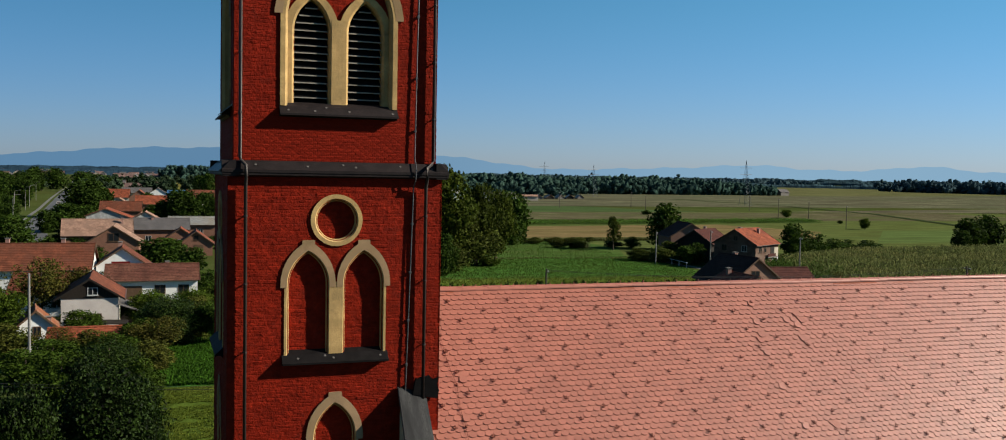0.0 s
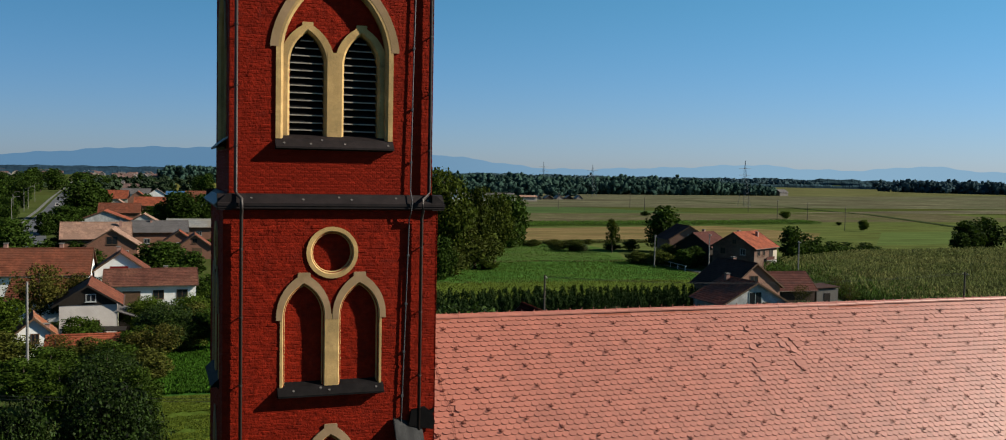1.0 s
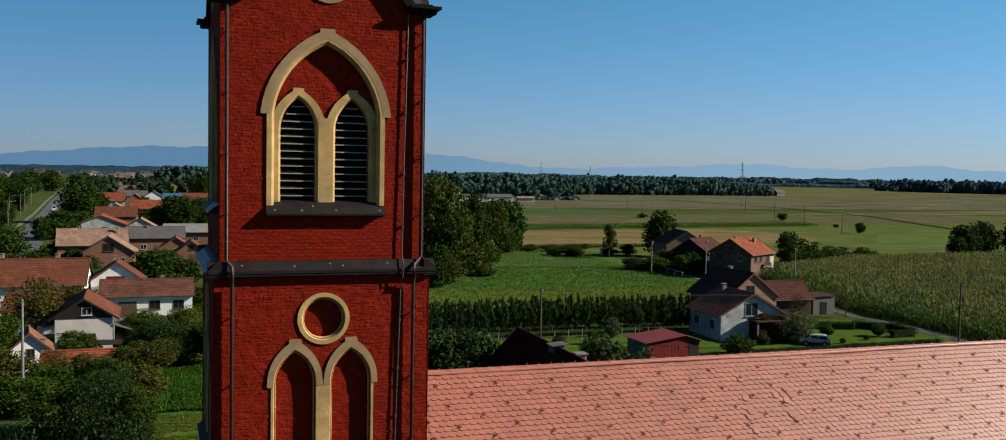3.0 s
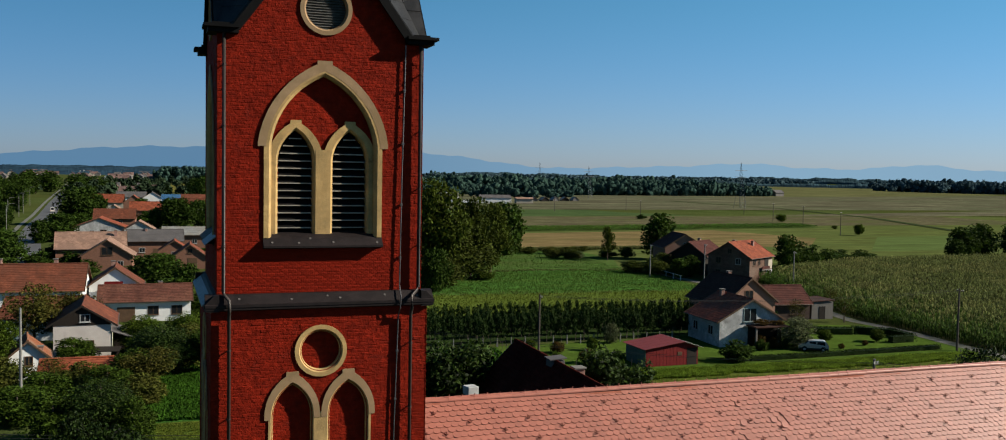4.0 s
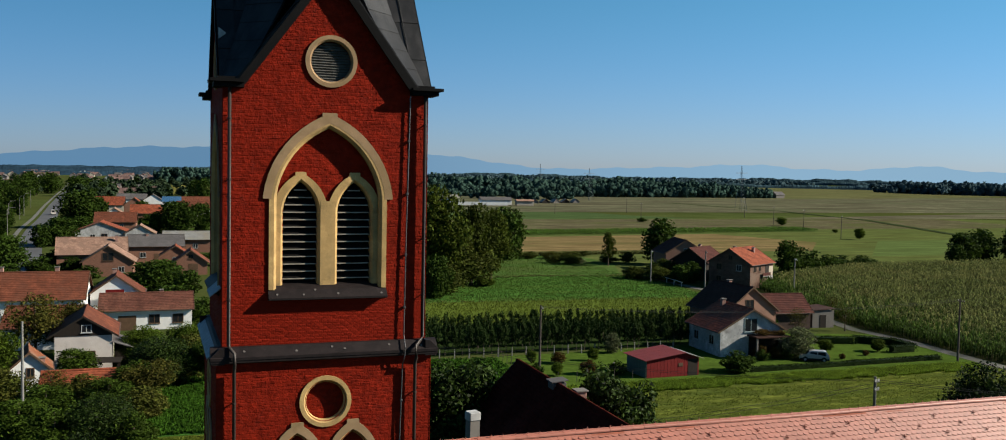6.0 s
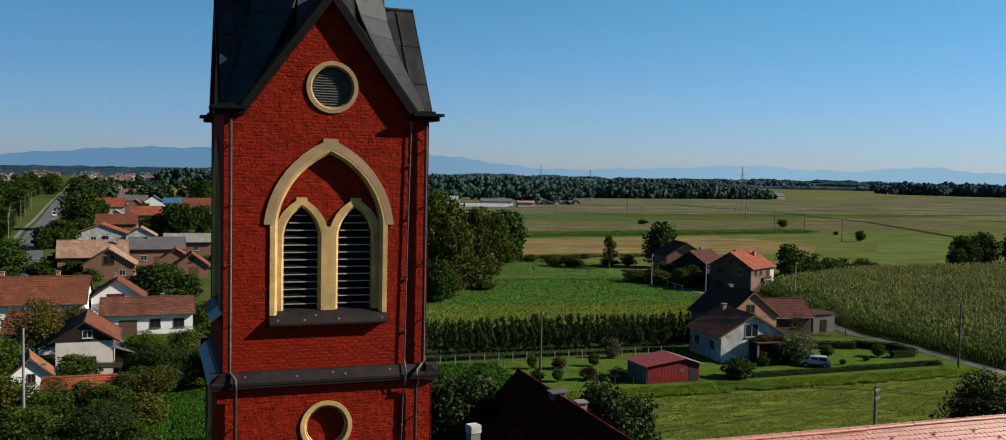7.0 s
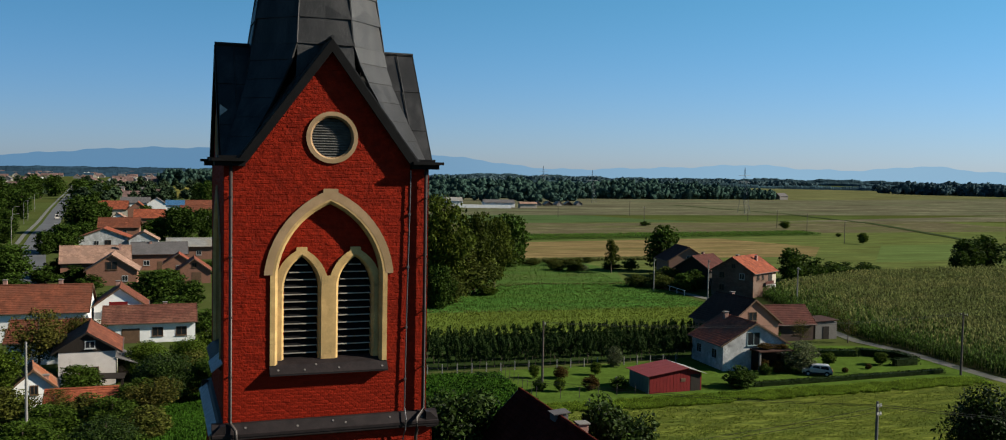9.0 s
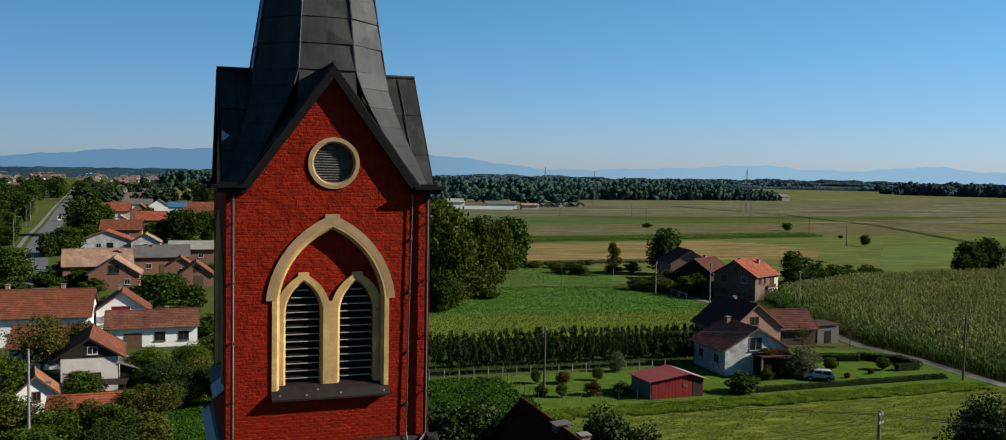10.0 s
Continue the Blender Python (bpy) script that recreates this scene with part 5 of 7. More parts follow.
# far woods as joined growth
def woods(name, spots, seed, leaf=1.7, per=130, mat="wood_leaf"):
    rg = np.random.default_rng(seed)
    ps, ns, ss, cores = [], [], [], []
    for x, y, h, w in spots:
        c = [(x + rg.uniform(-0.5, 0.5) * w, y + rg.uniform(-0.5, 0.5) * w, h * rg.uniform(0.25, 0.86), w * rg.uniform(0.2, 0.34)) for _ in range(7)]
        p, q, s = cloud(rg, c, per, leaf, 1.1, 0.25)
        cores += c + [(x, y, h * 0.25, w * 0.45)]
        ps.append(p), ns.append(q), ss.append(s)
    pos = np.concatenate(ps)
    pos[:, 2] = np.maximum(pos[:, 2], 0.4)
    # solid inner crowns, dented and uneven, under the leaves
    phi = (1 + 5 ** 0.5) / 2
    ico = np.array([(-1, phi, 0), (1, phi, 0), (-1, -phi, 0), (1, -phi, 0), (0, -1, phi), (0, 1, phi), (0, -1, -phi), (0, 1, -phi), (phi, 0, -1), (phi, 0, 1), (-phi, 0, -1), (-phi, 0, 1)]) / 1.902
    tri = [(0, 11, 5), (0, 5, 1), (0, 1, 7), (0, 7, 10), (0, 10, 11), (1, 5, 9), (5, 11, 4), (11, 10, 2), (10, 7, 6), (7, 1, 8), (3, 9, 4), (3, 4, 2), (3, 2, 6), (3, 6, 8), (3, 8, 9), (4, 9, 5), (2, 4, 11), (6, 2, 10), (8, 6, 7), (9, 8, 1)]
    core = Shape()
    for x, y, z, r in cores:
        p = ico * r * rg.uniform(0.55, 1.1, (12, 1)) * np.array([1, 1, 1.15]) + np.array([x, y, z])
        p[:, 2] = np.maximum(p[:, 2], 0)
        core.add([tuple(q) for q in p], tri)
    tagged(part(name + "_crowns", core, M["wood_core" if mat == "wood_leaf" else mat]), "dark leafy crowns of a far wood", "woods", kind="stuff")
    return new(name, quads(name, pos, np.concatenate(ns), np.concatenate(ss), M[mat], rg, 1.4))


rw = random.Random(5)
band = []
for i in range(760):
    u = rw.random()
    d = rw.random() ** 1.5 * 130
    x, y = 190 + 410 * u, 842 + 50 * u + d
    # the front trees are lower and stand apart, with a few tall poplars among them
    tall = 11 + 5 * noise.noise((x * 0.02, y * 0.02, 1.0)) + rw.uniform(-3, 4) + (4 if d > 25 else -1)
    wide = rw.uniform(8, 14)
    if rw.random() < 0.05:
        tall, wide = tall + 7, 5.5
    band.append((x, y, max(5, tall) * (1.0 - 0.3 * (u > 0.9)), wide))
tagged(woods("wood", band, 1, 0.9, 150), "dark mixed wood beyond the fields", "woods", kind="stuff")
band = []
for i in range(320):
    u = 0.27 + 0.73 * rw.random()
    band.append((1030 + 330 * u, 1290 - 300 * u + rw.random() * 160, rw.uniform(10, 22), rw.uniform(11, 18)))
for i in range(420):
    u = rw.random()
    band.append((520 + 800 * u, 1750 + 300 * (1 - u) + rw.random() * 300, rw.uniform(8, 14), rw.uniform(16, 26)))
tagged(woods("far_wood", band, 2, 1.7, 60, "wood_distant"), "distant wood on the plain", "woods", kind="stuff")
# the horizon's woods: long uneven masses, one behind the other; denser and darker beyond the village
# air haze is mixed into both canopy colours as blue
M["wood_far"] = material("haze_tinted_canopy", (0.024, 0.042, 0.049), 0.95, vary=0.4, scale=0.02, fine=0.12, bump=0.25, bump_dist=3, spec=0.0)
M["wood_west"] = material("dark_haze_tinted_canopy", (0.0150, 0.0300, 0.0450), 0.95, vary=0.3, scale=0.012, fine=0.05, bump=0.1, bump_dist=2, spec=0.0)


def horizon_wood(b0, b1, n, height, rough, mat, label):
    hz = Shape()
    for layer, (r0, r1, hh) in enumerate(((2050, 2120, 9), (2500, 2600, 11), (3050, 3200, 14), (3700, 3900, 18))):
        vs, fs = [], []
        for i in range(n + 1):
            d = b0 + (b1 - b0) * i / n
            b = radians(d)
            q = noise.fractal((d * 0.37 + layer * 31, layer * 7.7, 0), 0.6, 2.2, 5)
            gap = noise.noise((d * 0.11 + layer * 13, 3.3, 0))
            h = max(0.5, hh * (height + rough * q) + rw.uniform(-0.8, 1.0) * rough) * (1.0 if gap > -0.25 or b < 0 else 0.3)
            for r, k in ((r0, 0.0), (r0 + 4, 0.55), (r0 + 14, 0.92), ((r0 + r1) / 2, 1.0), (r1, 0.8), (r1 + 5, 0.0)):
                vs.append((r * math.sin(b), r * math.cos(b), h * k))
        for i in range(n):
            fs += [(6 * i + k, 6 * i + 6 + k, 6 * i + 7 + k, 6 * i + 1 + k) for k in range(5)]
        hz.add(vs, fs)
    tagged(part("horizon_wood", hz, M[mat]), label, "woods", kind="stuff")


horizon_wood(-22, -0.5, 400, 0.88, 0.34, "wood_west", "dark woods beyond the village, tinted blue with haze")
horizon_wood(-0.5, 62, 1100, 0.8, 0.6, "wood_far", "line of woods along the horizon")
band = []
for i in range(190):
    u = rw.random()
    band.append((-40 + 85 * u, 1230 + 200 * rw.random(), rw.uniform(13, 23), rw.uniform(8, 13)))
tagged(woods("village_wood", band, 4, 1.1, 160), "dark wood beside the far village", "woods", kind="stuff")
band = [(rw.uniform(180, 330), rw.uniform(745, 815), rw.uniform(5, 10), rw.uniform(6, 10)) for _ in range(30)]
tagged(woods("farm_trees", band, 6, 1.0, 150), "trees behind the far farmstead", "woods", kind="stuff")
# scattered trees among the far roofs
for i in range(150):
    y = 600 + 800 * rw.random() ** 1.25
    cx = -0.115 * y - 6
    x = cx + rw.uniform(-0.085, 0.125) * y
    if abs(x - (-58 - (y - 440) * 0.112)) < 9:
        x += 22
    plant("far_pine" if rw.random() < 0.2 else "far_tree", x, y, rw.uniform(6, 11), rw.uniform(8, 13))


# ---- houses ----
def plaster(name, base, **k):
    return material(name, base, 0.9, vary=0.12, scale=0.5, fine=12, bump=0.2, stain=0.25, **k)


M["white"] = plaster("white_plaster", (0.51, 0.50, 0.48))
M["bluewhite"] = material("stained_whitewash", (0.33, 0.325, 0.315), 0.9, vary=0.3, scale=0.9, fine=4, bump=0.3, stain=0.75, second=(0.20, 0.195, 0.19))
M["roof_striped"] = material("weathered_red_brown_roof_tile", (0.25, 0.062, 0.032), 0.85, vary=0.42, scale=1.1, fine=4, bump=0.4, stain=0.35, second=(0.12, 0.045, 0.03))
M["roof_rust"] = material("rusty_dark_roof_tile", (0.050, 0.0145, 0.0098), 0.85, vary=0.35, scale=0.9, fine=4, bump=0.3, stain=0.3)
M["palepink"] = plaster("pinkish_white_plaster", (0.385, 0.345, 0.315))
M["cream"] = plaster("cream_plaster", (0.296, 0.2553, 0.1998))
M["pink"] = plaster("pinkish_block", (0.175, 0.098, 0.070))
M["redbrick"] = material("bare_brick_wall", (0.150, 0.074, 0.049), 0.9, vary=0.2, scale=2.5, fine=9, bump=0.4, stain=0.3, stretch=(1, 1, 3))
# outbuilding brick, darkened in colour for the shade on its wall
M["shedbrick"] = material("weathered_shade_dark_brick", (0.046, 0.030, 0.024), 0.9, vary=0.3, scale=1.4, fine=9, bump=0.4, stain=0.5, stretch=(1, 1, 3))
M["wornbrick"] = material("worn_brick_and_render", (0.088, 0.050, 0.035), 0.9, vary=0.3, scale=1.0, fine=9, bump=0.4, stain=0.7, second=(0.11, 0.078, 0.058), stretch=(1, 1, 1.6))
M["chimney_brick"] = material("pinkish_chimney_brick", (0.22, 0.125, 0.10), 0.9, vary=0.25, scale=3, fine=12, bump=0.4, stain=0.4)
M["greywall"] = plaster("grey_concrete", (0.1184, 0.1073, 0.0962))
M["roof_brown"] = material("old_brown_roof_tile", (0.145, 0.044, 0.022), 0.85, vary=0.42, scale=0.9, fine=3, bump=0.4, isle=0.14, obrand=0.1, stain=0.4, second=(0.06216, 0.02664, 0.01554))
M["roof_orange"] = material("orange_roof_tile", (0.165, 0.043, 0.020), 0.85, vary=0.42, scale=0.9, fine=3, bump=0.4, isle=0.12, obrand=0.12, stain=0.25)
M["roof_patched"] = material("patched_orange_roof_tile", (0.17, 0.060, 0.028), 0.85, vary=0.35, scale=1.2, fine=4, bump=0.4, isle=0.12, second=(0.16, 0.11, 0.075), stain=0.2)
M["roof_red"] = material("red_brown_roof_tile", (0.108, 0.0335, 0.0170), 0.85, vary=0.42, scale=0.9, fine=3, bump=0.4, isle=0.14, obrand=0.12, stain=0.35, second=(0.09028, 0.03256, 0.0185))
M["roof_weathered"] = material("weathered_brown_roof_tile", (0.078, 0.029, 0.019), 0.88, vary=0.45, scale=0.8, fine=3, bump=0.4, isle=0.15, stain=0.5, second=(0.115, 0.048, 0.030))
M["roof_tan"] = material("pale_tan_roof_tile", (0.215, 0.128, 0.091), 0.9, vary=0.42, scale=0.9, fine=3, bump=0.4, isle=0.12, stain=0.3, second=(0.160, 0.099, 0.072))
# far roofs greyed in colour for the haze in front of them
M["roof_far"] = material("haze_dulled_pink_brown_tile", (0.110, 0.070, 0.062), 0.9, vary=0.35, scale=0.3, fine=2, bump=0.2, obrand=0.3, spec=0.02)
M["roof_grey"] = material("grey_fibre_cement_roof", (0.076, 0.069, 0.067), 0.8, vary=0.2, scale=0.5, fine=6, bump=0.3, isle=0.1, stain=0.2)
M["roof_pale"] = material("pale_sheet_roof", (0.1776, 0.1739, 0.1628), 0.6, vary=0.2, scale=0.5, fine=6, bump=0.2, second=(0.1687, 0.1421, 0.1036))
M["roof_blue"] = material("blue_sheet_roof", (0.03404, 0.08732, 0.1658), 0.5, vary=0.15, scale=0.5, bump=0.1)
M["roof_maroon"] = material("maroon_sheet_roof", (0.118, 0.0225, 0.0195), 0.6, vary=0.12, scale=0.8, bump=0.1)
M["roof_dark"] = material("dark_brown_roof_tile", (0.04292, 0.01924, 0.01332), 0.9, vary=0.3, scale=0.5, fine=7, bump=0.4, stain=0.3)
M["roof_maroon_tile"] = material("dark_maroon_roof_tile", (0.046, 0.0102, 0.0074), 0.95, vary=0.4, scale=0.7, fine=4, bump=0.3, stain=0.5, spec=0.0)
M["red_paint"] = material("red_painted_boards", (0.105, 0.0075, 0.007), 0.7, vary=0.2, scale=1.5, bump=0.2, stretch=(5, 5, 0.6))
M["green_boards"] = material("green_grey_boards", (0.0814, 0.1036, 0.0814), 0.8, vary=0.2, scale=1.5, bump=0.2, stretch=(5, 5, 0.6))
M["darkwood"] = material("dark_stained_boards", (0.01628, 0.01258, 0.00962), 0.75, vary=0.3, scale=2, bump=0.3, stretch=(6, 6, 0.5))
M["glass"] = material("window_glass", (0.00888, 0.01036, 0.01184), 0.25, vary=0.1, scale=1, bump=0, spec=0.2)
M["joinery"] = material("white_joinery", (0.2664, 0.2664, 0.259), 0.6, vary=0.1, scale=2, bump=0.05)
M["brownjoinery"] = material("brown_joinery", (0.074, 0.0444, 0.0259), 0.6, vary=0.2, scale=2, bump=0.1)
M["tealjoinery"] = material("faded_teal_joinery", (0.17, 0.21, 0.21), 0.6, vary=0.2, scale=2, bump=0.1)
M["gutter"] = material("brown_gutter", (0.0666, 0.0407, 0.0296), 0.5, vary=0.1, scale=2, bump=0)


def roof_side(s, L, W, hw, hr, over, verge, step):
    """One slope in lapped courses, local ridge along x."""
    run = W / 2 + over
    sl = hr / (W / 2)
    n = max(3, round(math.hypot(run, run * sl) / step))
    top = hw + hr
    line = []
    for i in range(n):
        y0, y1 = run * i / n, run * (i + 1) / n
        line += [(s * y0, top - sl * y0 + 0.10), (s * y1, top - sl * y1 + 0.155)]
    line += [(s * run, top - sl * run + 0.02), (0, top + 0.02)]
    # the courses wander a little along their length
    cuts = max(2, round(L / 2.5))
    k = len(line)
    vs, fs = [], [tuple(range(k))]
    for c in range(cuts + 1):
        x = -L / 2 - verge + (L + 2 * verge) * c / cuts
        dz = 0.018 * math.sin(x * 1.7 + W) if 0 < c < cuts else 0
        vs += [(x, p, q + dz) for p, q in line]
        if c:
            fs += [((c - 1) * k + i, (c - 1) * k + (i + 1) % k, c * k + (i + 1) % k, c * k + i) for i in range(k)]
    fs.append(tuple(range(cuts * k + k - 1, cuts * k - 1, -1)))
    return Shape().add(vs, fs)


def window(parent, m, u, z, w, h, timber="joinery", shutters=None):
    fr = part("window", Shape(m).box(u - w / 2, u + w / 2, -0.05, 0.02, z, z + 0.09).box(u - w / 2, u + w / 2, -0.05, 0.02, z + h - 0.09, z + h)
              .box(u - w / 2, u - w / 2 + 0.09, -0.05, 0.02, z + 0.09, z + h - 0.09).box(u + w / 2 - 0.09, u + w / 2, -0.05, 0.02, z + 0.09, z + h - 0.09)
              .box(u - 0.04, u + 0.04, -0.045, 0.02, z + 0.09, z + h - 0.09), M[timber], parent)
    part("pane", Shape(m).box(u - w / 2 + 0.09, u - 0.04, -0.02, 0.01, z + 0.09, z + h - 0.09), M["glass"], fr)
    part("pane", Shape(m).box(u + 0.04, u + w / 2 - 0.09, -0.02, 0.01, z + 0.09, z + h - 0.09), M["glass"], fr)
    part("sill", Shape(m).box(u - w / 2 - 0.08, u + w / 2 + 0.08, -0.14, 0.0, z - 0.06, z - 0.002), M[timber], fr)
    return fr


def house(label, x, y, yaw, L, W, hw, hr, wall, roof, wins=(), doors=(), chimneys=(), over=0.5, verge=0.35, step=0.42, gable=None, name="house", category="house", group="", board="brownjoinery"):
    h = thing(name, label, category, pose(x, y, 0, 0, 0, yaw), group)
    sides = {"S": pose(0, -W / 2, 0), "N": pose(0, W / 2, 0, 0, 0, 180), "W": pose(-L / 2, 0, 0, 0, 0, -90), "E": pose(L / 2, 0, 0, 0, 0, 90)}
    sl = hr / (W / 2)
    part("wall", Shape().prism([(-W / 2, 0), (W / 2, 0), (W / 2, hw + 0.02), (0, hw + hr + 0.02), (-W / 2, hw + 0.02)], "x", -L / 2, L / 2), M[wall], h)
    for s in (-1, 1):
        part("roof_slope", roof_side(s, L, W, hw, hr, over, verge, step), M[roof], h)
        part("gutter", Shape().tube([(-L / 2 - verge, s * (W / 2 + over + 0.05), hw - over * sl + 0.05), (L / 2 + verge, s * (W / 2 + over + 0.05), hw - over * sl + 0.05)], 0.07, 6), M["gutter"], h)
        for e in (-1, 1):
            yo = s * (W / 2 + over)
            xe = e * (L / 2 + verge)
            part("verge_board", Shape().prism([(0, hw + hr + 0.17), (yo, hw - over * sl + 0.19), (yo, hw - over * sl - 0.06), (0, hw + hr - 0.08)], "x", xe - 0.02 * e, xe + 0.03 * e), M[board], h)
    part("ridge_cap", Shape().tube([(-L / 2 - verge, 0, hw + hr + 0.11), (L / 2 + verge, 0, hw + hr + 0.11)], 0.13, 7), M[roof], h)
    if gable:
        for e, side in ((-1, "W"), (1, "E")):
            part("gable_boarding", Shape(sides[side]).prism([(-W / 2 + 0.02, hw - 0.25), (W / 2 - 0.02, hw - 0.25), (W / 2 - 0.02, hw), (0, hw + hr - 0.02), (-W / 2 + 0.02, hw)], "y", -0.06, -0.004), M[gable], h, "dark stained boarding in the gable")
    for side, u, z, w, hh, *fr in wins:
        window(h, sides[side] @ Matrix.Translation((0, -0.06 if gable and side in "WE" and z > hw - 0.4 else 0, 0)), u, z, w, hh, fr[0] if fr else "joinery")
    for side, u, w, hh in doors:
        d = part("door", Shape(sides[side]).box(u - w / 2, u + w / 2, -0.04, 0.02, 0, hh, 0.01), M["brownjoinery"], h)
        part("handle", Shape(sides[side]).box(u + w / 2 - 0.16, u + w / 2 - 0.08, -0.09, -0.03, 1.0, 1.04), M["zinc"], d)
    for cx, cy, hc in chimneys:
        z = hw + hr - abs(cy) * sl
        c = part("chimney", Shape().box(cx - 0.28, cx + 0.28, cy - 0.28, cy + 0.28, z - 0.4, z + hc, 0.02), M["chimney_brick"], h)
        part("chimney_cap", Shape().box(cx - 0.36, cx + 0.36, cy - 0.36, cy + 0.36, z + hc, z + hc + 0.09, 0.015), M["greywall"], c)
    return h


# parish house behind the nave
parish = house("tall house with a steep dark red-brown tile roof", 20.3, 46.0, 90, 16.8, 11.6, 5.8, 5.85, "cream", "roof_maroon_tile",
               [("N", u, 2.4, 1.2, 1.6) for u in (-5, -1.5, 2, 5)] + [("W", -2, 2.4, 1.2, 1.6), ("W", 2, 2.4, 1.2, 1.6)], [("N", 0.3, 1.2, 2.2)], [(0.8, -0.9, 0.85)], step=0.3)
vent = thing("roof_vent", "grey sheet-metal vent box on the tiled ridge", "roof vent", pose(20.4, 48.2, 11.3))
part("casing", Shape().box(-0.4, 0.4, -0.4, 0.4, 0, 0.55, 0.02), M["roof_grey"], vent)
part("lid", Shape().prism([(-0.5, 0.58), (0.5, 0.66), (0.5, 0.71), (-0.5, 0.63)], "y", -0.48, 0.48), M["roof_grey"], vent)
stack = thing("chimney_stack", "tall whitish concrete chimney stack behind the nave", "chimney", pose(13.8, 42.4, 0, 0, 0, 12))
part("shaft", Shape().prism([(-0.36, 0.0), (0.36, 0.0), (0.25, 11.6), (-0.25, 11.6)], "y", -0.25, 0.25), M["greywall"], stack)
part("cap", Shape().box(-0.29, 0.29, -0.29, 0.29, 11.6, 12.0, 0.03), M["bluewhite"], stack)

# farmhouses by the lane
house("white plastered gabled house with a brown tile roof", 70.7, 110.4, 88, 8.6, 9.2, 3.5, 2.6, "bluewhite", "roof_striped",
      [("W", -0.2, 3.25, 1.9, 1.75, "tealjoinery"), ("N", 2.0, 1.3, 1.3, 1.3), ("N", -2.2, 1.3, 1.3, 1.3)], [("W", 1.2, 1.0, 2.1)], [(2.4, 0.6, 0.9)])
porch = thing("porch", "flat-roofed concrete entrance porch with planted top", "porch", pose(72.2, 104.9, 0))
# a dark panel in place of the shaded opening under the porch
part("entrance", Shape().box(-2.2, 2.2, 1.02, 1.1, 0, 2.6), M["darkwood"], porch)
part("slab", Shape().box(-2.6, 2.6, -1.3, 1.0, 2.75, 2.95, 0.03), M["roof_dark"], porch)
plant("maple", 71.4, 104.9, 0.9, 2.4, "reddish creeper growing over the porch roof", z=2.95)
plant("maple", 73.6, 104.7, 0.7, 2.0, "reddish creeper growing over the porch roof", z=2.95)
plant("laurel", 70.4, 103.2, 1.6, 2.0, "dark shrub beside the porch")
plant("laurel", 74.2, 103.0, 1.4, 1.8, "dark shrub beside the porch")
for px in (-2.3, 2.3):
    part("post", Shape().box(px - 0.12, px + 0.12, -1.15, -0.91, 0, 2.75, 0.01), M["greywall"], porch)
# the dark tile here carries the shade of the roof's left slope
house("brick house with a pinkish gable and dark tile roof", 77.6, 122.4, 95, 9.0, 8.8, 4.1, 3.3, "pink", "roof_dark",
      [("W", -0.3, 4.4, 1.5, 1.3, "brownjoinery"), ("W", -2.9, 1.2, 1.3, 1.3), ("W", 2.8, 1.4, 1.3, 1.2)], [], [(1.5, -0.5, 0.8)])
house("low outbuilding with a long brown tile roof", 88.2, 127.2, -3, 8.8, 6.4, 2.8, 2.2, "shedbrick", "roof_rust", [("S", 1.5, 1.0, 0.9, 0.8, "brownjoinery")], [("S", -2.5, 1.1, 2.0)], name="outbuilding", category="outbuilding")
lean = thing("lean_to", "grey concrete-block lean-to shed", "shed", pose(95.2, 126.4, 0, 0, 0, -3))
part("wall", Shape().box(-1.9, 1.9, -2.2, 2.2, 0, 2.7), M["greywall"], lean)
part("roof", Shape().prism([(-2.1, 2.72), (2.1, 2.95), (2.1, 3.05), (-2.1, 2.82)], "y", -2.4, 2.4), M["roof_dark"], lean)
part("door", Shape().box(-0.6, 0.5, -2.24, -2.19, 0, 2.0), M["darkwood"], lean)
shed = thing("garden_shed", "small red boarded shed with a maroon sheet roof", "shed", pose(54.2, 99.4, 0, 0, 0, 3))
part("wall", Shape().prism([(-3.6, 0), (3.4, 0), (3.4, 2.1), (1.4, 2.72), (-3.6, 2.1)], "y", -2.3, 2.3), M["red_paint"], shed)
part("side_boarding", Shape().box(-3.66, -3.604, -2.3, 2.3, 0.05, 2.08), M["green_boards"], shed, "green-grey boarded side")
# flat dark panel for the unlit inside of the doorway
part("doorway", Shape().box(1.9, 3.2, -2.34, -2.29, 0, 2.0), M["darkwood"], shed)
for i in range(12):
    x0 = -3.55 + i * 0.45
    part("board", Shape().box(x0 + 0.01, x0 + 0.44, -2.335, -2.302, 0.05, 2.08 + 0.124 * (i * 0.45 + 0.2), 0.006), M["red_paint"], shed)
for a, b, za, zb in ((-4.0, 1.42, 2.09, 2.80), (1.40, 3.9, 2.80, 2.02)):
    n = round(abs(b - a) / 0.9)
    for i in range(5):
        y0, y1 = -2.7 + i * 1.08, -2.7 + (i + 1) * 1.08
        # right slope gets a pale sheet in place of the sky's sheen
        part("roof_sheet", Shape().prism([(a, za), (b, zb), (b, zb + 0.05), (a, za + 0.05)], "y", y0 + 0.012, y1 - 0.012), M["roof_maroon" if a < 0 else "roof_pale"], shed)
part("window", Shape().box(0.6, 1.2, -2.38, -2.33, 1.2, 1.6, 0.01), M["brownjoinery"], shed)
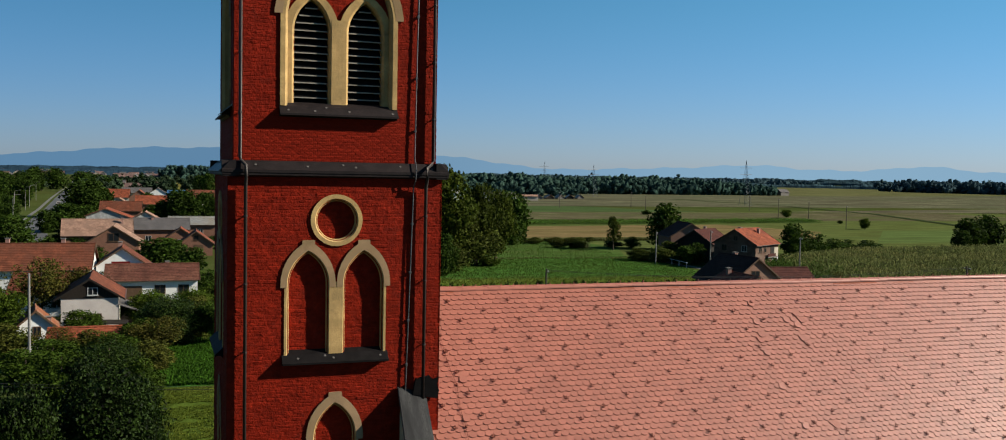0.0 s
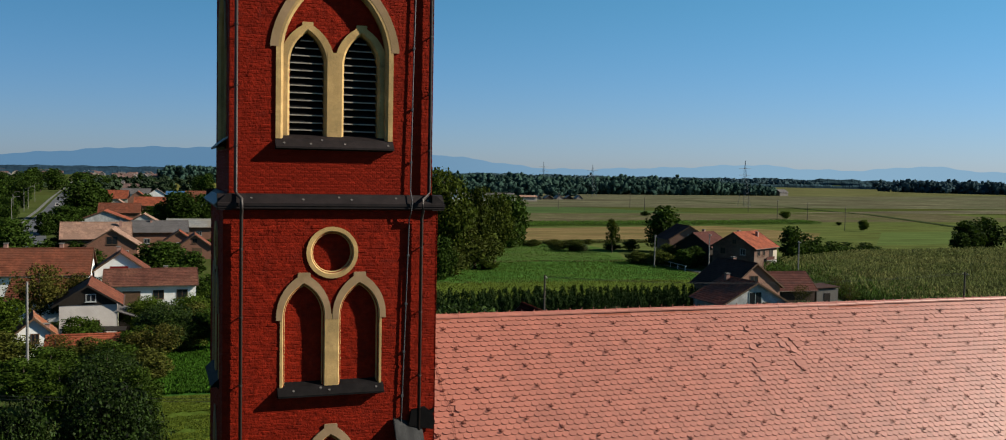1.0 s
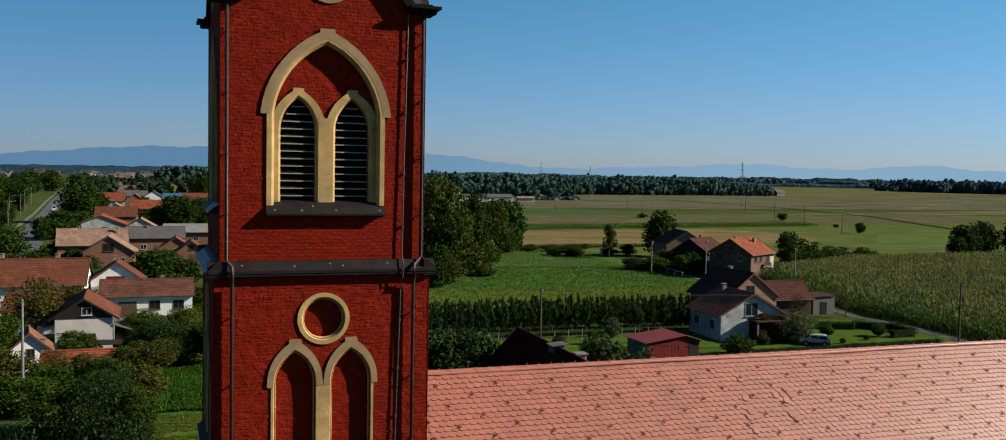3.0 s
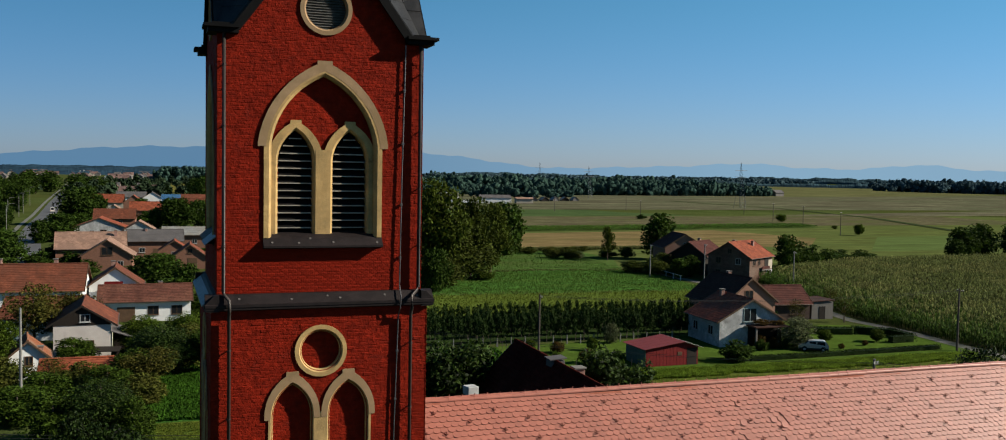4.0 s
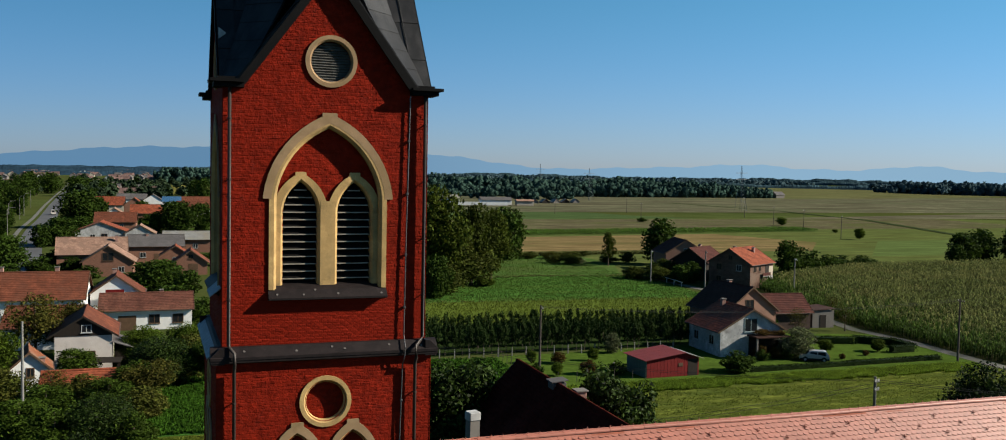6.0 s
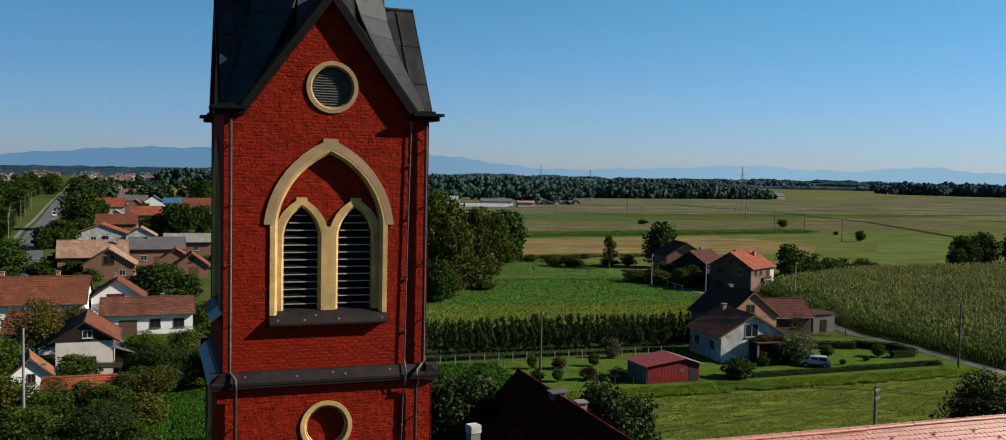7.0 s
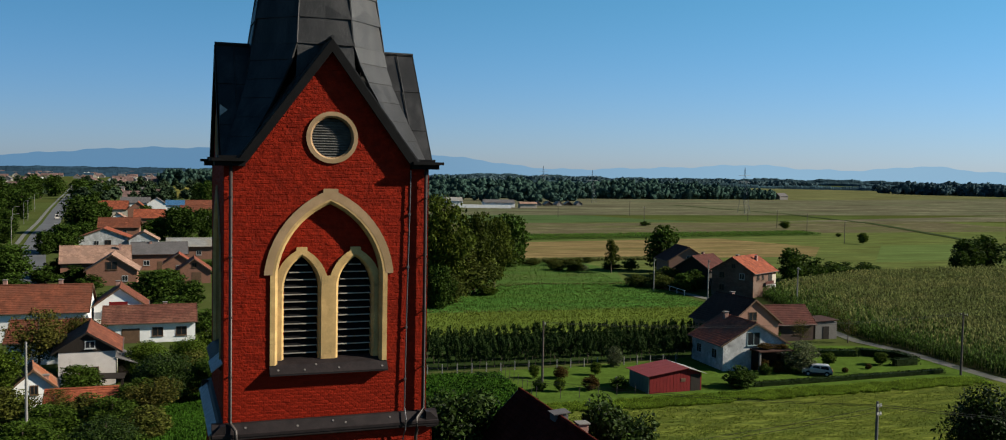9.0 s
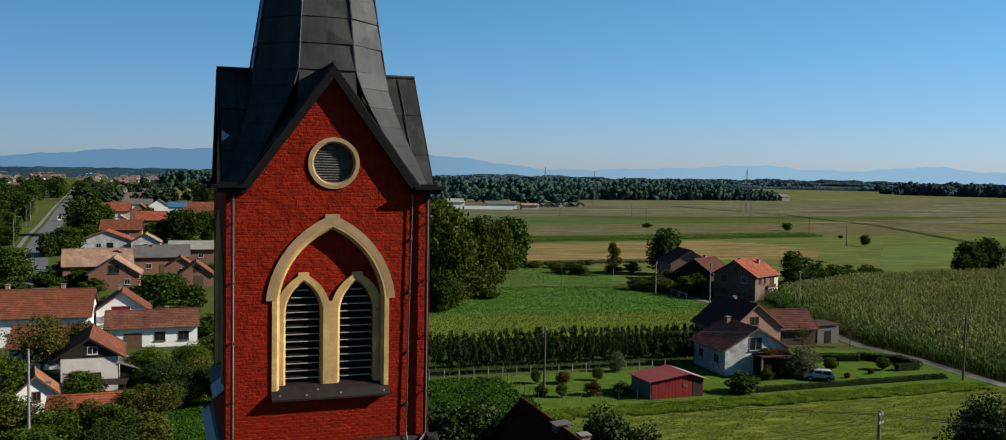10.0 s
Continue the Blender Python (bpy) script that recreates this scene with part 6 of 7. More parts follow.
brick_house = house("two-storey brick house with an orange-red tile roof", 113.3, 176.8, 31, 10.6, 9.6, 5.2, 2.9, "wornbrick", "roof_orange",
      [("W", -2.4, 3.6, 1.2, 1.3, "brownjoinery"), ("W", 2.2, 3.6, 1.2, 1.3), ("W", -2.4, 1.0, 1.2, 1.3, "brownjoinery"), ("W", 0.2, 5.8, 1.0, 1.0, "brownjoinery"), ("S", -3.2, 3.4, 1.3, 1.3, "brownjoinery"), ("S", -0.9, 3.4, 1.0, 1.3, "brownjoinery")], [], [(2.2, -1.6, 1.0), (-2.0, 0.6, 0.7)])
south = pose(0, -4.8, 0)
# the loggia recess is a flat panel, its shade in the colour
part("loggia_opening", Shape(south).box(1.6, 3.3, -0.05, 0.02, 2.75, 4.75), M["darkwood"], brick_house, "dark loggia opening")
part("loggia_panel", Shape(south).box(3.36, 5.2, -0.07, 0.02, 2.4, 4.3, 0.01), M["cream"], brick_house, "pale cream loggia panel")
part("loggia_parapet", Shape(south).box(-0.4, 3.3, -0.5, -0.4, 2.45, 3.1, 0.01), M["roof_rust"], brick_house, "maroon loggia parapet")
part("loggia_slab", Shape(south).box(-0.5, 3.34, -0.55, 0.0, 2.25, 2.45, 0.01), M["greywall"], brick_house)
part("rendered_base", Shape(south).box(2.6, 5.2, -0.06, 0.0, 0.0, 2.2, 0.01), M["bluewhite"], brick_house, "white rendered ground storey")
# dark boards on these walls stand for the shade that lies there
house("house with a brown tile roof, walls coloured dark for shade", 111.0, 190.5, 31, 9.0, 8.6, 4.4, 2.7, "darkwood", "roof_rust", [("W", -2, 1.4, 1.2, 1.2, "brownjoinery"), ("W", 2, 1.4, 1.2, 1.2, "brownjoinery")], [], [(1, 0.5, 0.9)])
house("pinkish gabled house behind a tree", 115.4, 208.0, 80, 10.0, 10.0, 4.7, 3.0, "pink", "roof_rust", [("W", 0.0, 4.6, 1.2, 1.2), ("W", -2.5, 1.6, 1.2, 1.2), ("W", 2.5, 1.6, 1.2, 1.2)])

# village houses
house("long white house with a red-brown tile roof", -27.2, 151.6, 0, 27.0, 10.4, 4.3, 3.1, "white", "roof_red", [("S", u, 0.9, 1.3, 1.3, "brownjoinery") for u in (-9, -4, 1, 6, 10)], [("S", 3.4, 1.1, 2.0)], [(2.0, 0.3, 1.0), (9.4, 0.2, 0.9)])
house("white gabled house with a tile roof and balcony", -9.9, 155.6, 92, 7.0, 7.2, 4.1, 2.6, "white", "roof_red", [("W", -1.8, 1.2, 1.2, 1.3)], [], [(1.0, 0.4, 0.9)])
bal = thing("balcony", "red-fronted timber gable balcony", "balcony", pose(-9.9, 151.6, 3.9))
part("floor", Shape().box(-1.3, 1.3, -0.5, 0.5, 0, 0.14), M["darkwood"], bal)
part("front", Shape().box(-1.3, 1.3, -0.52, -0.45, 0.14, 0.9), M["red_paint"], bal)
house("low white house with a weathered red-brown tile roof", -5.2, 146.4, 2, 12.2, 7.6, 3.0, 1.75, "white", "roof_weathered", [("S", 1.0, 0.9, 1.5, 1.3, "brownjoinery"), ("S", 4.2, 0.9, 1.5, 1.3, "brownjoinery")], [("S", -2.6, 2.4, 2.1)], [(2.0, 1.0, 0.8)])
house("chalet-like house with dark boarded gable and tile roof", -10.9, 120.2, 93, 9.0, 6.0, 4.2, 1.9, "palepink", "roof_red", [("W", 0.3, 4.3, 1.1, 0.9), ("W", 0.8, 1.3, 0.9, 0.9, "brownjoinery")], [("S", 0.0, 1.0, 2.0)], [], over=0.7, gable="darkwood", board="darkwood")
ann = thing("porch", "brown sheet-roofed timber porch beside the chalet", "porch", pose(-8.9, 113.2, -0.35))
part("roof", Shape().prism([(-2.4, 1.95), (2.4, 1.8), (2.4, 1.9), (-2.4, 2.05)], "y", -1.3, 1.6), M["darkwood"], ann)
for px, py in ((-2.1, -1.1), (2.1, -1.1), (-2.1, 1.4), (2.1, 1.4)):
    part("post", Shape().box(px - 0.07, px + 0.07, py - 0.07, py + 0.07, 0, 1.84), M["darkwood"], ann)
annex = thing("lean_to", "grey sheet-roofed open lean-to against the chalet", "shed", pose(-6.7, 119.0, 0, 0, 0, 3))
part("roof", Shape().prism([(-1.1, 3.1), (1.25, 2.3), (1.25, 2.4), (-1.1, 3.2)], "y", -3.2, 3.0), M["roof_grey"], annex)
part("back_wall", Shape().box(-1.0, 1.0, 2.7, 2.85, 0, 2.35), M["darkwood"], annex)
for py in (-3.0, 0.0, 2.6):
    part("post", Shape().box(1.0, 1.14, py - 0.07, py + 0.07, 0, 2.36), M["darkwood"], annex)
house("small white cottage with a patched orange tile roof", -15.2, 108.4, 99, 4.4, 4.0, 2.2, 1.75, "white", "roof_patched", [("W", 0.1, 1.4, 0.8, 1.0, "brownjoinery")], [("S", 0.5, 0.9, 2.0)], [(-1.6, -1.2, 0.35)], over=0.3, name="cottage", category="cottage")
house("low shed with an orange-brown tile roof", -9.6, 101.0, 1, 6.2, 4.6, 1.7, 1.2, "darkwood", "roof_orange", [], [("S", 0.5, 1.0, 1.8)], over=0.3, name="shed", category="shed")
house("low house with a brown tile roof under a tree", -16.6, 133.0, -4, 9.0, 7.0, 3.0, 2.0, "white", "roof_red", [("S", 1.0, 1.0, 1.2, 1.2)])
house("barn with a wide pale tan tile roof", -20.2, 229.6, 5, 14.2, 11.0, 3.8, 3.1, "redbrick", "roof_tan", [("S", 4.5, 1.0, 1.1, 1.0, "brownjoinery")], [("S", -3.0, 3.0, 3.0)], [(5.0, -1.5, 1.4)], name="barn", category="barn")
house("bare brick house with a tan tile gable roof", -15.6, 216.6, 90, 9.0, 9.8, 3.2, 3.2, "redbrick", "roof_tan", [("W", 0.0, 3.3, 2.2, 1.7, "brownjoinery"), ("W", 2.6, 0.9, 1.2, 1.2)])
house("brick house with a grey fibre-cement roof", -7.4, 247.0, 3, 12.6, 10.0, 4.0, 2.3, "redbrick", "roof_grey", [("S", -3, 1.2, 1.4, 1.2), ("S", 2, 1.2, 1.4, 1.2)], [("S", 0.0, 1.1, 2.1)], [(-2.0, -0.6, 0.6)])
house("small brick house with a red-orange tile roof", -2.6, 232.5, 90, 6.0, 6.0, 2.9, 2.0, "redbrick", "roof_orange", [("W", 0.0, 1.2, 1.2, 1.2)], name="outbuilding", category="outbuilding")
house("bare brick gabled barn", 0.8, 217.5, 90, 8.0, 6.8, 2.7, 2.5, "redbrick", "roof_brown", [("W", 0.0, 3.4, 1.0, 1.0, "brownjoinery")], [("W", 0.5, 2.0, 2.4)], name="barn", category="barn")
house("white gabled house with a broad orange tile roof", -25.0, 310.0, 90, 11.0, 14.0, 3.4, 2.7, "bluewhite", "roof_orange", [("W", -2, 1.2, 1.4, 1.3), ("W", 1.2, 1.2, 1.8, 1.5, "brownjoinery")])
house("pale blue gabled house with a grey-brown roof", -13.6, 303.0, 90, 9.0, 8.0, 3.2, 2.3, "bluewhite", "roof_tan", [("W", 0.0, 1.6, 1.3, 1.2)])
house("long house with a pale sheet roof", 0.0, 273.0, -1, 12.5, 9.0, 3.6, 1.8, "redbrick", "roof_pale", [("S", 2, 1.2, 1.3, 1.2)])
house("long house with a red-brown tile roof", -24.6, 363.0, 0, 13.5, 10.0, 3.3, 3.0, "redbrick", "roof_red", [("S", -3, 1.2, 1.3, 1.2), ("S", 2, 1.2, 1.3, 1.2)])
house("white gabled house with a grey roof", -27.5, 398.0, 90, 8.0, 8.5, 3.6, 2.8, "white", "roof_tan", [("W", 0, 3.2, 1.2, 1.1)])
house("house with a bright orange tile roof", -17.0, 421.0, 0, 12.0, 10.5, 3.6, 3.2, "redbrick", "roof_orange", [("S", 2, 1.2, 1.3, 1.2)])
house("house with a bright orange tile roof", -36.6, 495.0, 0, 13.0, 11.0, 4.0, 3.6, "cream", "roof_orange", [("S", 2, 1.2, 1.3, 1.2)])
house("brick gabled house with an orange roof", -25.5, 494.0, 90, 9.0, 9.0, 4.0, 3.4, "redbrick", "roof_orange", [("W", 0, 3.2, 1.2, 1.2)])
house("house with a blue sheet roof", -8.0, 560.0, 0, 13.0, 11.0, 3.4, 2.4, "white", "roof_blue")
house("white gabled house with a dark roof", -20.0, 575.0, 90, 9.0, 10.0, 3.6, 3.2, "white", "roof_grey")
house("long house with a grey roof", -32.0, 590.0, 0, 16.0, 10.0, 3.6, 2.8, "white", "roof_grey")
house("house with a red-brown roof", 2.0, 470.0, 0, 15.0, 10.0, 3.6, 3.0, "white", "roof_red")
house("house with a red-brown roof", 3.0, 540.0, 0, 14.0, 10.0, 3.6, 3.0, "cream", "roof_red")
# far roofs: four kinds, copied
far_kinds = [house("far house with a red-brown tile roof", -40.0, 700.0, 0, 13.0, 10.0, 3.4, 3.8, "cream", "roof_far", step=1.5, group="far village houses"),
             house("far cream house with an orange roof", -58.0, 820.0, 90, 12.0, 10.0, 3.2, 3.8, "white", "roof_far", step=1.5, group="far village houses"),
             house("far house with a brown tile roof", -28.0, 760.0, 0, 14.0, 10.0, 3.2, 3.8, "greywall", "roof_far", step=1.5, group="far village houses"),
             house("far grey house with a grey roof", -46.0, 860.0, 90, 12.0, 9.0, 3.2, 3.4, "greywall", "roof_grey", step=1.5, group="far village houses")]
rh = random.Random(11)
for i in range(170):
    y = 800 + 2100 * rh.random() ** 0.9
    x = -0.118 * y - 4 + rh.uniform(-0.075, 0.09) * y
    if abs(x - (-58 - (y - 440) * 0.112)) < 14:
        continue
    copy_thing(rh.choice(far_kinds), pose(x, y, 0, 0, 0, rh.choice((0, 90)) + rh.uniform(-12, 12)))
for x, y, yaw in ((-118, 640, 90), (-112, 690, 0), (-122, 720, 84), (-126, 760, 6)):
    copy_thing(far_kinds[0], pose(x, y, 0, 0, 0, yaw))

# farmstead on the plain
house("far long cattle shed with a grey roof", 205.0, 640.0, -6, 22.0, 10.0, 3.5, 1.8, "white", "roof_grey", step=1.5, name="barn", category="barn")
house("far white farm shed", 176.0, 655.0, -6, 12.0, 9.0, 4.0, 2.2, "white", "roof_pale", step=1.5, name="barn", category="barn")
house("far pale yellow store building", 222.0, 626.0, -6, 12.0, 6.0, 3.2, 1.0, "cream", "roof_tan", step=1.5, name="barn", category="barn")
for i in range(5):
    house("far white tent-like shelter", 246.0 + i * 9.5, 672.0 + i * 3, 84 + 7 * (i % 3), 6.0, 5.0 + (i % 2), 1.2, 2.0, "darkwood" if i % 2 else "greywall", "roof_pale", step=1.5, name="shelter", category="shelter", group="shelters")
fw = thing("boundary_wall", "long white boundary wall of the farmstead", "wall", pose(190, 622, 0, 0, 0, -6))
part("wall", Shape().box(-22, 18, -0.2, 0.2, 0, 2.4), M["white"], fw)
house("far pale house at the edge of the wood", 614.0, 900.0, 10, 12.0, 9.0, 4.0, 3.0, "greywall", "roof_grey", step=1.5)


# ---- poles, wires, fences, hedges, vehicles, lamps ----
M["pole_wood"] = material("weathered_pole", (0.0629, 0.0518, 0.04292), 0.9, vary=0.25, scale=2, fine=20, bump=0.3, stretch=(1, 1, 0.2))
M["pole_concrete"] = material("concrete_pole", (0.148, 0.1406, 0.1295), 0.9, vary=0.16, scale=2, fine=20, bump=0.15)
M["pole_grey"] = material("weathered_grey_pole", (0.085, 0.082, 0.075), 0.9, vary=0.2, scale=2, fine=20, bump=0.2)
M["wire"] = material("overhead_wire", (0.0222, 0.0222, 0.0222), 0.6, bump=0)
M["porcelain"] = material("porcelain", (0.37, 0.3552, 0.333), 0.3, vary=0.1, bump=0)


def utility_pole(x, y, h, yaw=0, mat="pole_wood", arms=1, half=0.75, label="weathered wooden utility pole with a crossarm"):
    p = thing("utility_pole", label, "utility pole", pose(x, y, 0, 0, 0, yaw))
    part("post", Shape().tube([(0, 0, -0.2), (0, 0, h)], 0.15, 10, 0.10), M[mat], p)
    for k in range(arms):
        z = h - 0.35 - 0.6 * k
        a = part("crossarm", Shape().box(-half, half, -0.17, -0.09, z - 0.05, z + 0.05, 0.01), M[mat], p)
        for u in (-half * 0.85, -half * 0.4, half * 0.4, half * 0.85):
            part("insulator", Shape().tube([(u, -0.13, z + 0.05), (u, -0.13, z + 0.17), (u, -0.13, z + 0.2)], 0.045, 7, 0.03), M["porcelain"], a)
    return p


def cable(a, b, sag):
    a, b = Vector(a), Vector(b)
    pts = [a.lerp(b, i / 12) - Vector((0, 0, sag * 4 * (i / 12) * (1 - i / 12))) for i in range(13)]
    tagged(part("power_cable", Shape().tube(pts, 0.013, 4), M["wire"]), "thin dark overhead power cable", "cable")


utility_pole(95.6, 97.1, 8.2, 80)
utility_pole(99.0, 167.2, 8.4, 80, "pole_concrete", label="pale concrete utility pole with a crossarm")
utility_pole(113.5, 158.0, 7.6, 80, "pole_concrete", label="pale concrete utility pole with a crossarm")
utility_pole(39.2, 101.2, 8.2, 80)
utility_pole(48.0, 55.5, 9.2, 20, "pole_grey", 2, 0.3, "grey concrete utility pole with two crossarms")
utility_pole(-13.3, 92.0, 9.4, 10, "pole_concrete", 0, label="plain pale concrete pole in a garden")
utility_pole(-37.0, 300.0, 8.0, 10, "pole_concrete", label="pale concrete utility pole with a crossarm")
utility_pole(96.0, 185.0, 7.0, 80, "pole_concrete", label="pale concrete utility pole with a crossarm")
utility_pole(116.0, 212.0, 8.0, 80)
for x, y in ((238.0, 305.0), (262.0, 362.0), (272.0, 400.0), (215.0, 430.0), (300.0, 470.0), (250.0, 520.0), (196, 500)):
    utility_pole(x, y, 9.0, 30)
for off in (-0.5, 0.5):
    cable((39.2 + off * 0.2, 101.2 + off, 8.0), (95.6, 97.1 + off, 8.0), 1.0)
    cable((48.0 + off, 55.5, 8.9), (110.0, 20.0 + off, 8.9), 0.9)
    cable((48.0 + off, 55.5, 8.9), (14.0, 84.0 + off, 8.9), 0.9)

for off in (-0.4, 0.4):
    cable((-30.0, 66.0 + off, 7.5), (48.0, 55.5 + off, 8.6), 3.0)

M["galvanised"] = material("galvanised_steel", (0.11, 0.12, 0.13), 0.6, vary=0.15, scale=1, bump=0)
# lattice pylons on the plain
for x, y, h in ((352.0, 557.0, 31.0), (322.0, 745.0, 28.0), (335.0, 900.0, 32.0)):
    py = thing("pylon", "far lattice steel power pylon", "pylon", pose(x, y, 0, 0, 0, 20), "pylons")
    for sx in (-1, 1):
        for sy in (-1, 1):
            part("leg", Shape().tube([(sx * 3, sy * 3, 0), (sx * 0.7, sy * 0.7, h * 0.7), (0, 0, h)], 0.1, 4), M["galvanised"], py)
    br = Shape()
    for i in range(9):
        z0, z1 = h * 0.08 * i, h * 0.08 * (i + 1)
        q = lambda z: 3 - 2.3 * z / (h * 0.7)
        br.tube([(-q(z0), -q(z0), z0), (q(z1), -q(z1), z1)], 0.05, 4).tube([(q(z0), -q(z0), z0), (-q(z1), -q(z1), z1)], 0.05, 4)
    part("bracing", br, M["galvanised"], py)
    for z in (0.68, 0.82):
        part("crossarm", Shape().box(-6, 6, -0.15, 0.15, h * z, h * z + 0.25), M["galvanised"], py)

# fence along the orchard: pale posts and wire
fence = thing("garden_fence", "wire fence with pale concrete posts along the orchard", "fence")
fp = [(26.5 + 1.9 * i, 112.9 - 0.012 * i + 0.06 * math.sin(i)) for i in range(20)]
for x, y in fp:
    part("post", Shape().prism([(x - 0.06, 0), (x + 0.06, 0), (x + 0.05, 1.2), (x - 0.05, 1.2)], "y", y - 0.06, y + 0.06), M["pole_concrete"], fence)
for z in (0.3, 0.7, 1.1):
    part("strand", Shape().tube([(x, y - 0.07, z) for x, y in fp], 0.008, 4), M["wire"], fence)
stake_fence = thing("stake_fence", "low fence of thin dark stakes beside the lawn", "fence")
for i in range(14):
    x, y = (37.6, 111.5 - i * 1.6) if i < 9 else (37.6 + (i - 8) * 2.3, 97.2)
    part("stake", Shape().tube([(x, y, -0.05), (x + 0.03, y, 1.25)], 0.035, 5), M["pole_wood"], stake_fence)
rail = thing("roadside_rail", "white-painted rail beside the lane", "railing")
for i in range(4):
    part("post", Shape().box(98.6 - 0.05 + i * 0.4, 98.6 + 0.05 + i * 0.4, 176 + i * 4 - 0.05, 176 + i * 4 + 0.05, 0, 1.1), M["white"], rail)
part("bar", Shape().tube([(98.6, 175.6, 1.05), (99.8, 188.4, 1.05)], 0.06, 6), M["white"], rail)


def hedge(pts, h, w, label="clipped dark green garden hedge"):
    """A trimmed box hedge: a twiggy core with leaves over its faces."""
    rg = np.random.default_rng(len(pts) * 7 + int(pts[0][0]))
    hd = thing("hedge", label, "hedge")
    ps, ns = [], []
    core = Shape()
    for (x0, y0), (x1, y1) in zip(pts, pts[1:]):
        d = Vector((x1 - x0, y1 - y0))
        ln = d.length
        d.normalize()
        nrm = Vector((-d.y, d.x))
        n = int(ln * (2 * h + w) * 70)
        u = rg.uniform(-w * 0.4, ln + w * 0.4, n)
        k = rg.uniform(0, 2 * h + w, n)
        off = np.where(k < h, -w / 2, np.where(k < h + w, k - h - w / 2, w / 2))
        z = np.where(k < h, k, np.where(k < h + w, h, 2 * h + w - k))
        p = np.column_stack([x0 + d.x * u + nrm.x * off, y0 + d.y * u + nrm.y * off, z]) + rg.normal(scale=0.05, size=(n, 3))
        ps.append(p)
        up = np.where((k >= h) & (k < h + w), 1.0, 0.0)
        sd = np.where(k < h, -1.0, 1.0) * (1 - up)
        ns.append(np.column_stack([nrm.x * sd, nrm.y * sd, up]) + 0.7 * rg.normal(size=(n, 3)))
        a, b = Vector((x0, y0)) + nrm * w * 0.42, Vector((x0, y0)) - nrm * w * 0.42
        c, e = Vector((x1, y1)) - nrm * w * 0.42, Vector((x1, y1)) + nrm * w * 0.42
        core.prism([tuple(a), tuple(b), tuple(c), tuple(e)], "z", 0, h - 0.08)
    pos = np.concatenate(ps)
    pos[:, 2] = np.maximum(pos[:, 2], 0.06)
    part("core", core, M["leaf_shade"], hd)
    part("foliage", quads("foliage", pos, np.concatenate(ns), rg.uniform(0.08, 0.15, len(pos)), M["leaf_hedge"], rg, 1.4), M["leaf_hedge"], hd)


hedge([(65.0, 97.4), (80, 98.0), (94.0, 98.7)], 0.6, 0.8)
hedge([(85.3, 112.6), (90.2, 111.2)], 0.95, 1.5)
hedge([(91.2, 111.8), (95.0, 108.6), (95.0, 104.8)], 1.05, 1.1)
hedge([(91.0, 104.0), (94.6, 104.2)], 1.0, 1.0)

# flower bed specks on the lawn
for x, y in ((81.2, 101.6), (86.0, 103.0)):
    plant("maple", x, y, 0.9, 0.9, "small reddish flowering plant on the lawn")

M["car_white"] = material("silver_white_car_paint", (0.36, 0.335, 0.30), 0.5, vary=0.04, scale=1, bump=0, spec=0.05)
M["car_silver"] = material("silver_car_paint", (0.27, 0.26, 0.25), 0.4, metal=0.3, vary=0.04, scale=1, bump=0, spec=0.3)
M["car_glass"] = material("dark_car_glass", (0.008, 0.008, 0.009), 0.5, vary=0.1, bump=0, spec=0.04)
M["tyre"] = material("rubber_tyre", (0.01332, 0.01332, 0.01332), 0.9, vary=0.2, scale=5, bump=0.1)
M["lamp_red"] = material("red_lamp_lens", (0.259, 0.0148, 0.0111), 0.2, vary=0.05, bump=0)


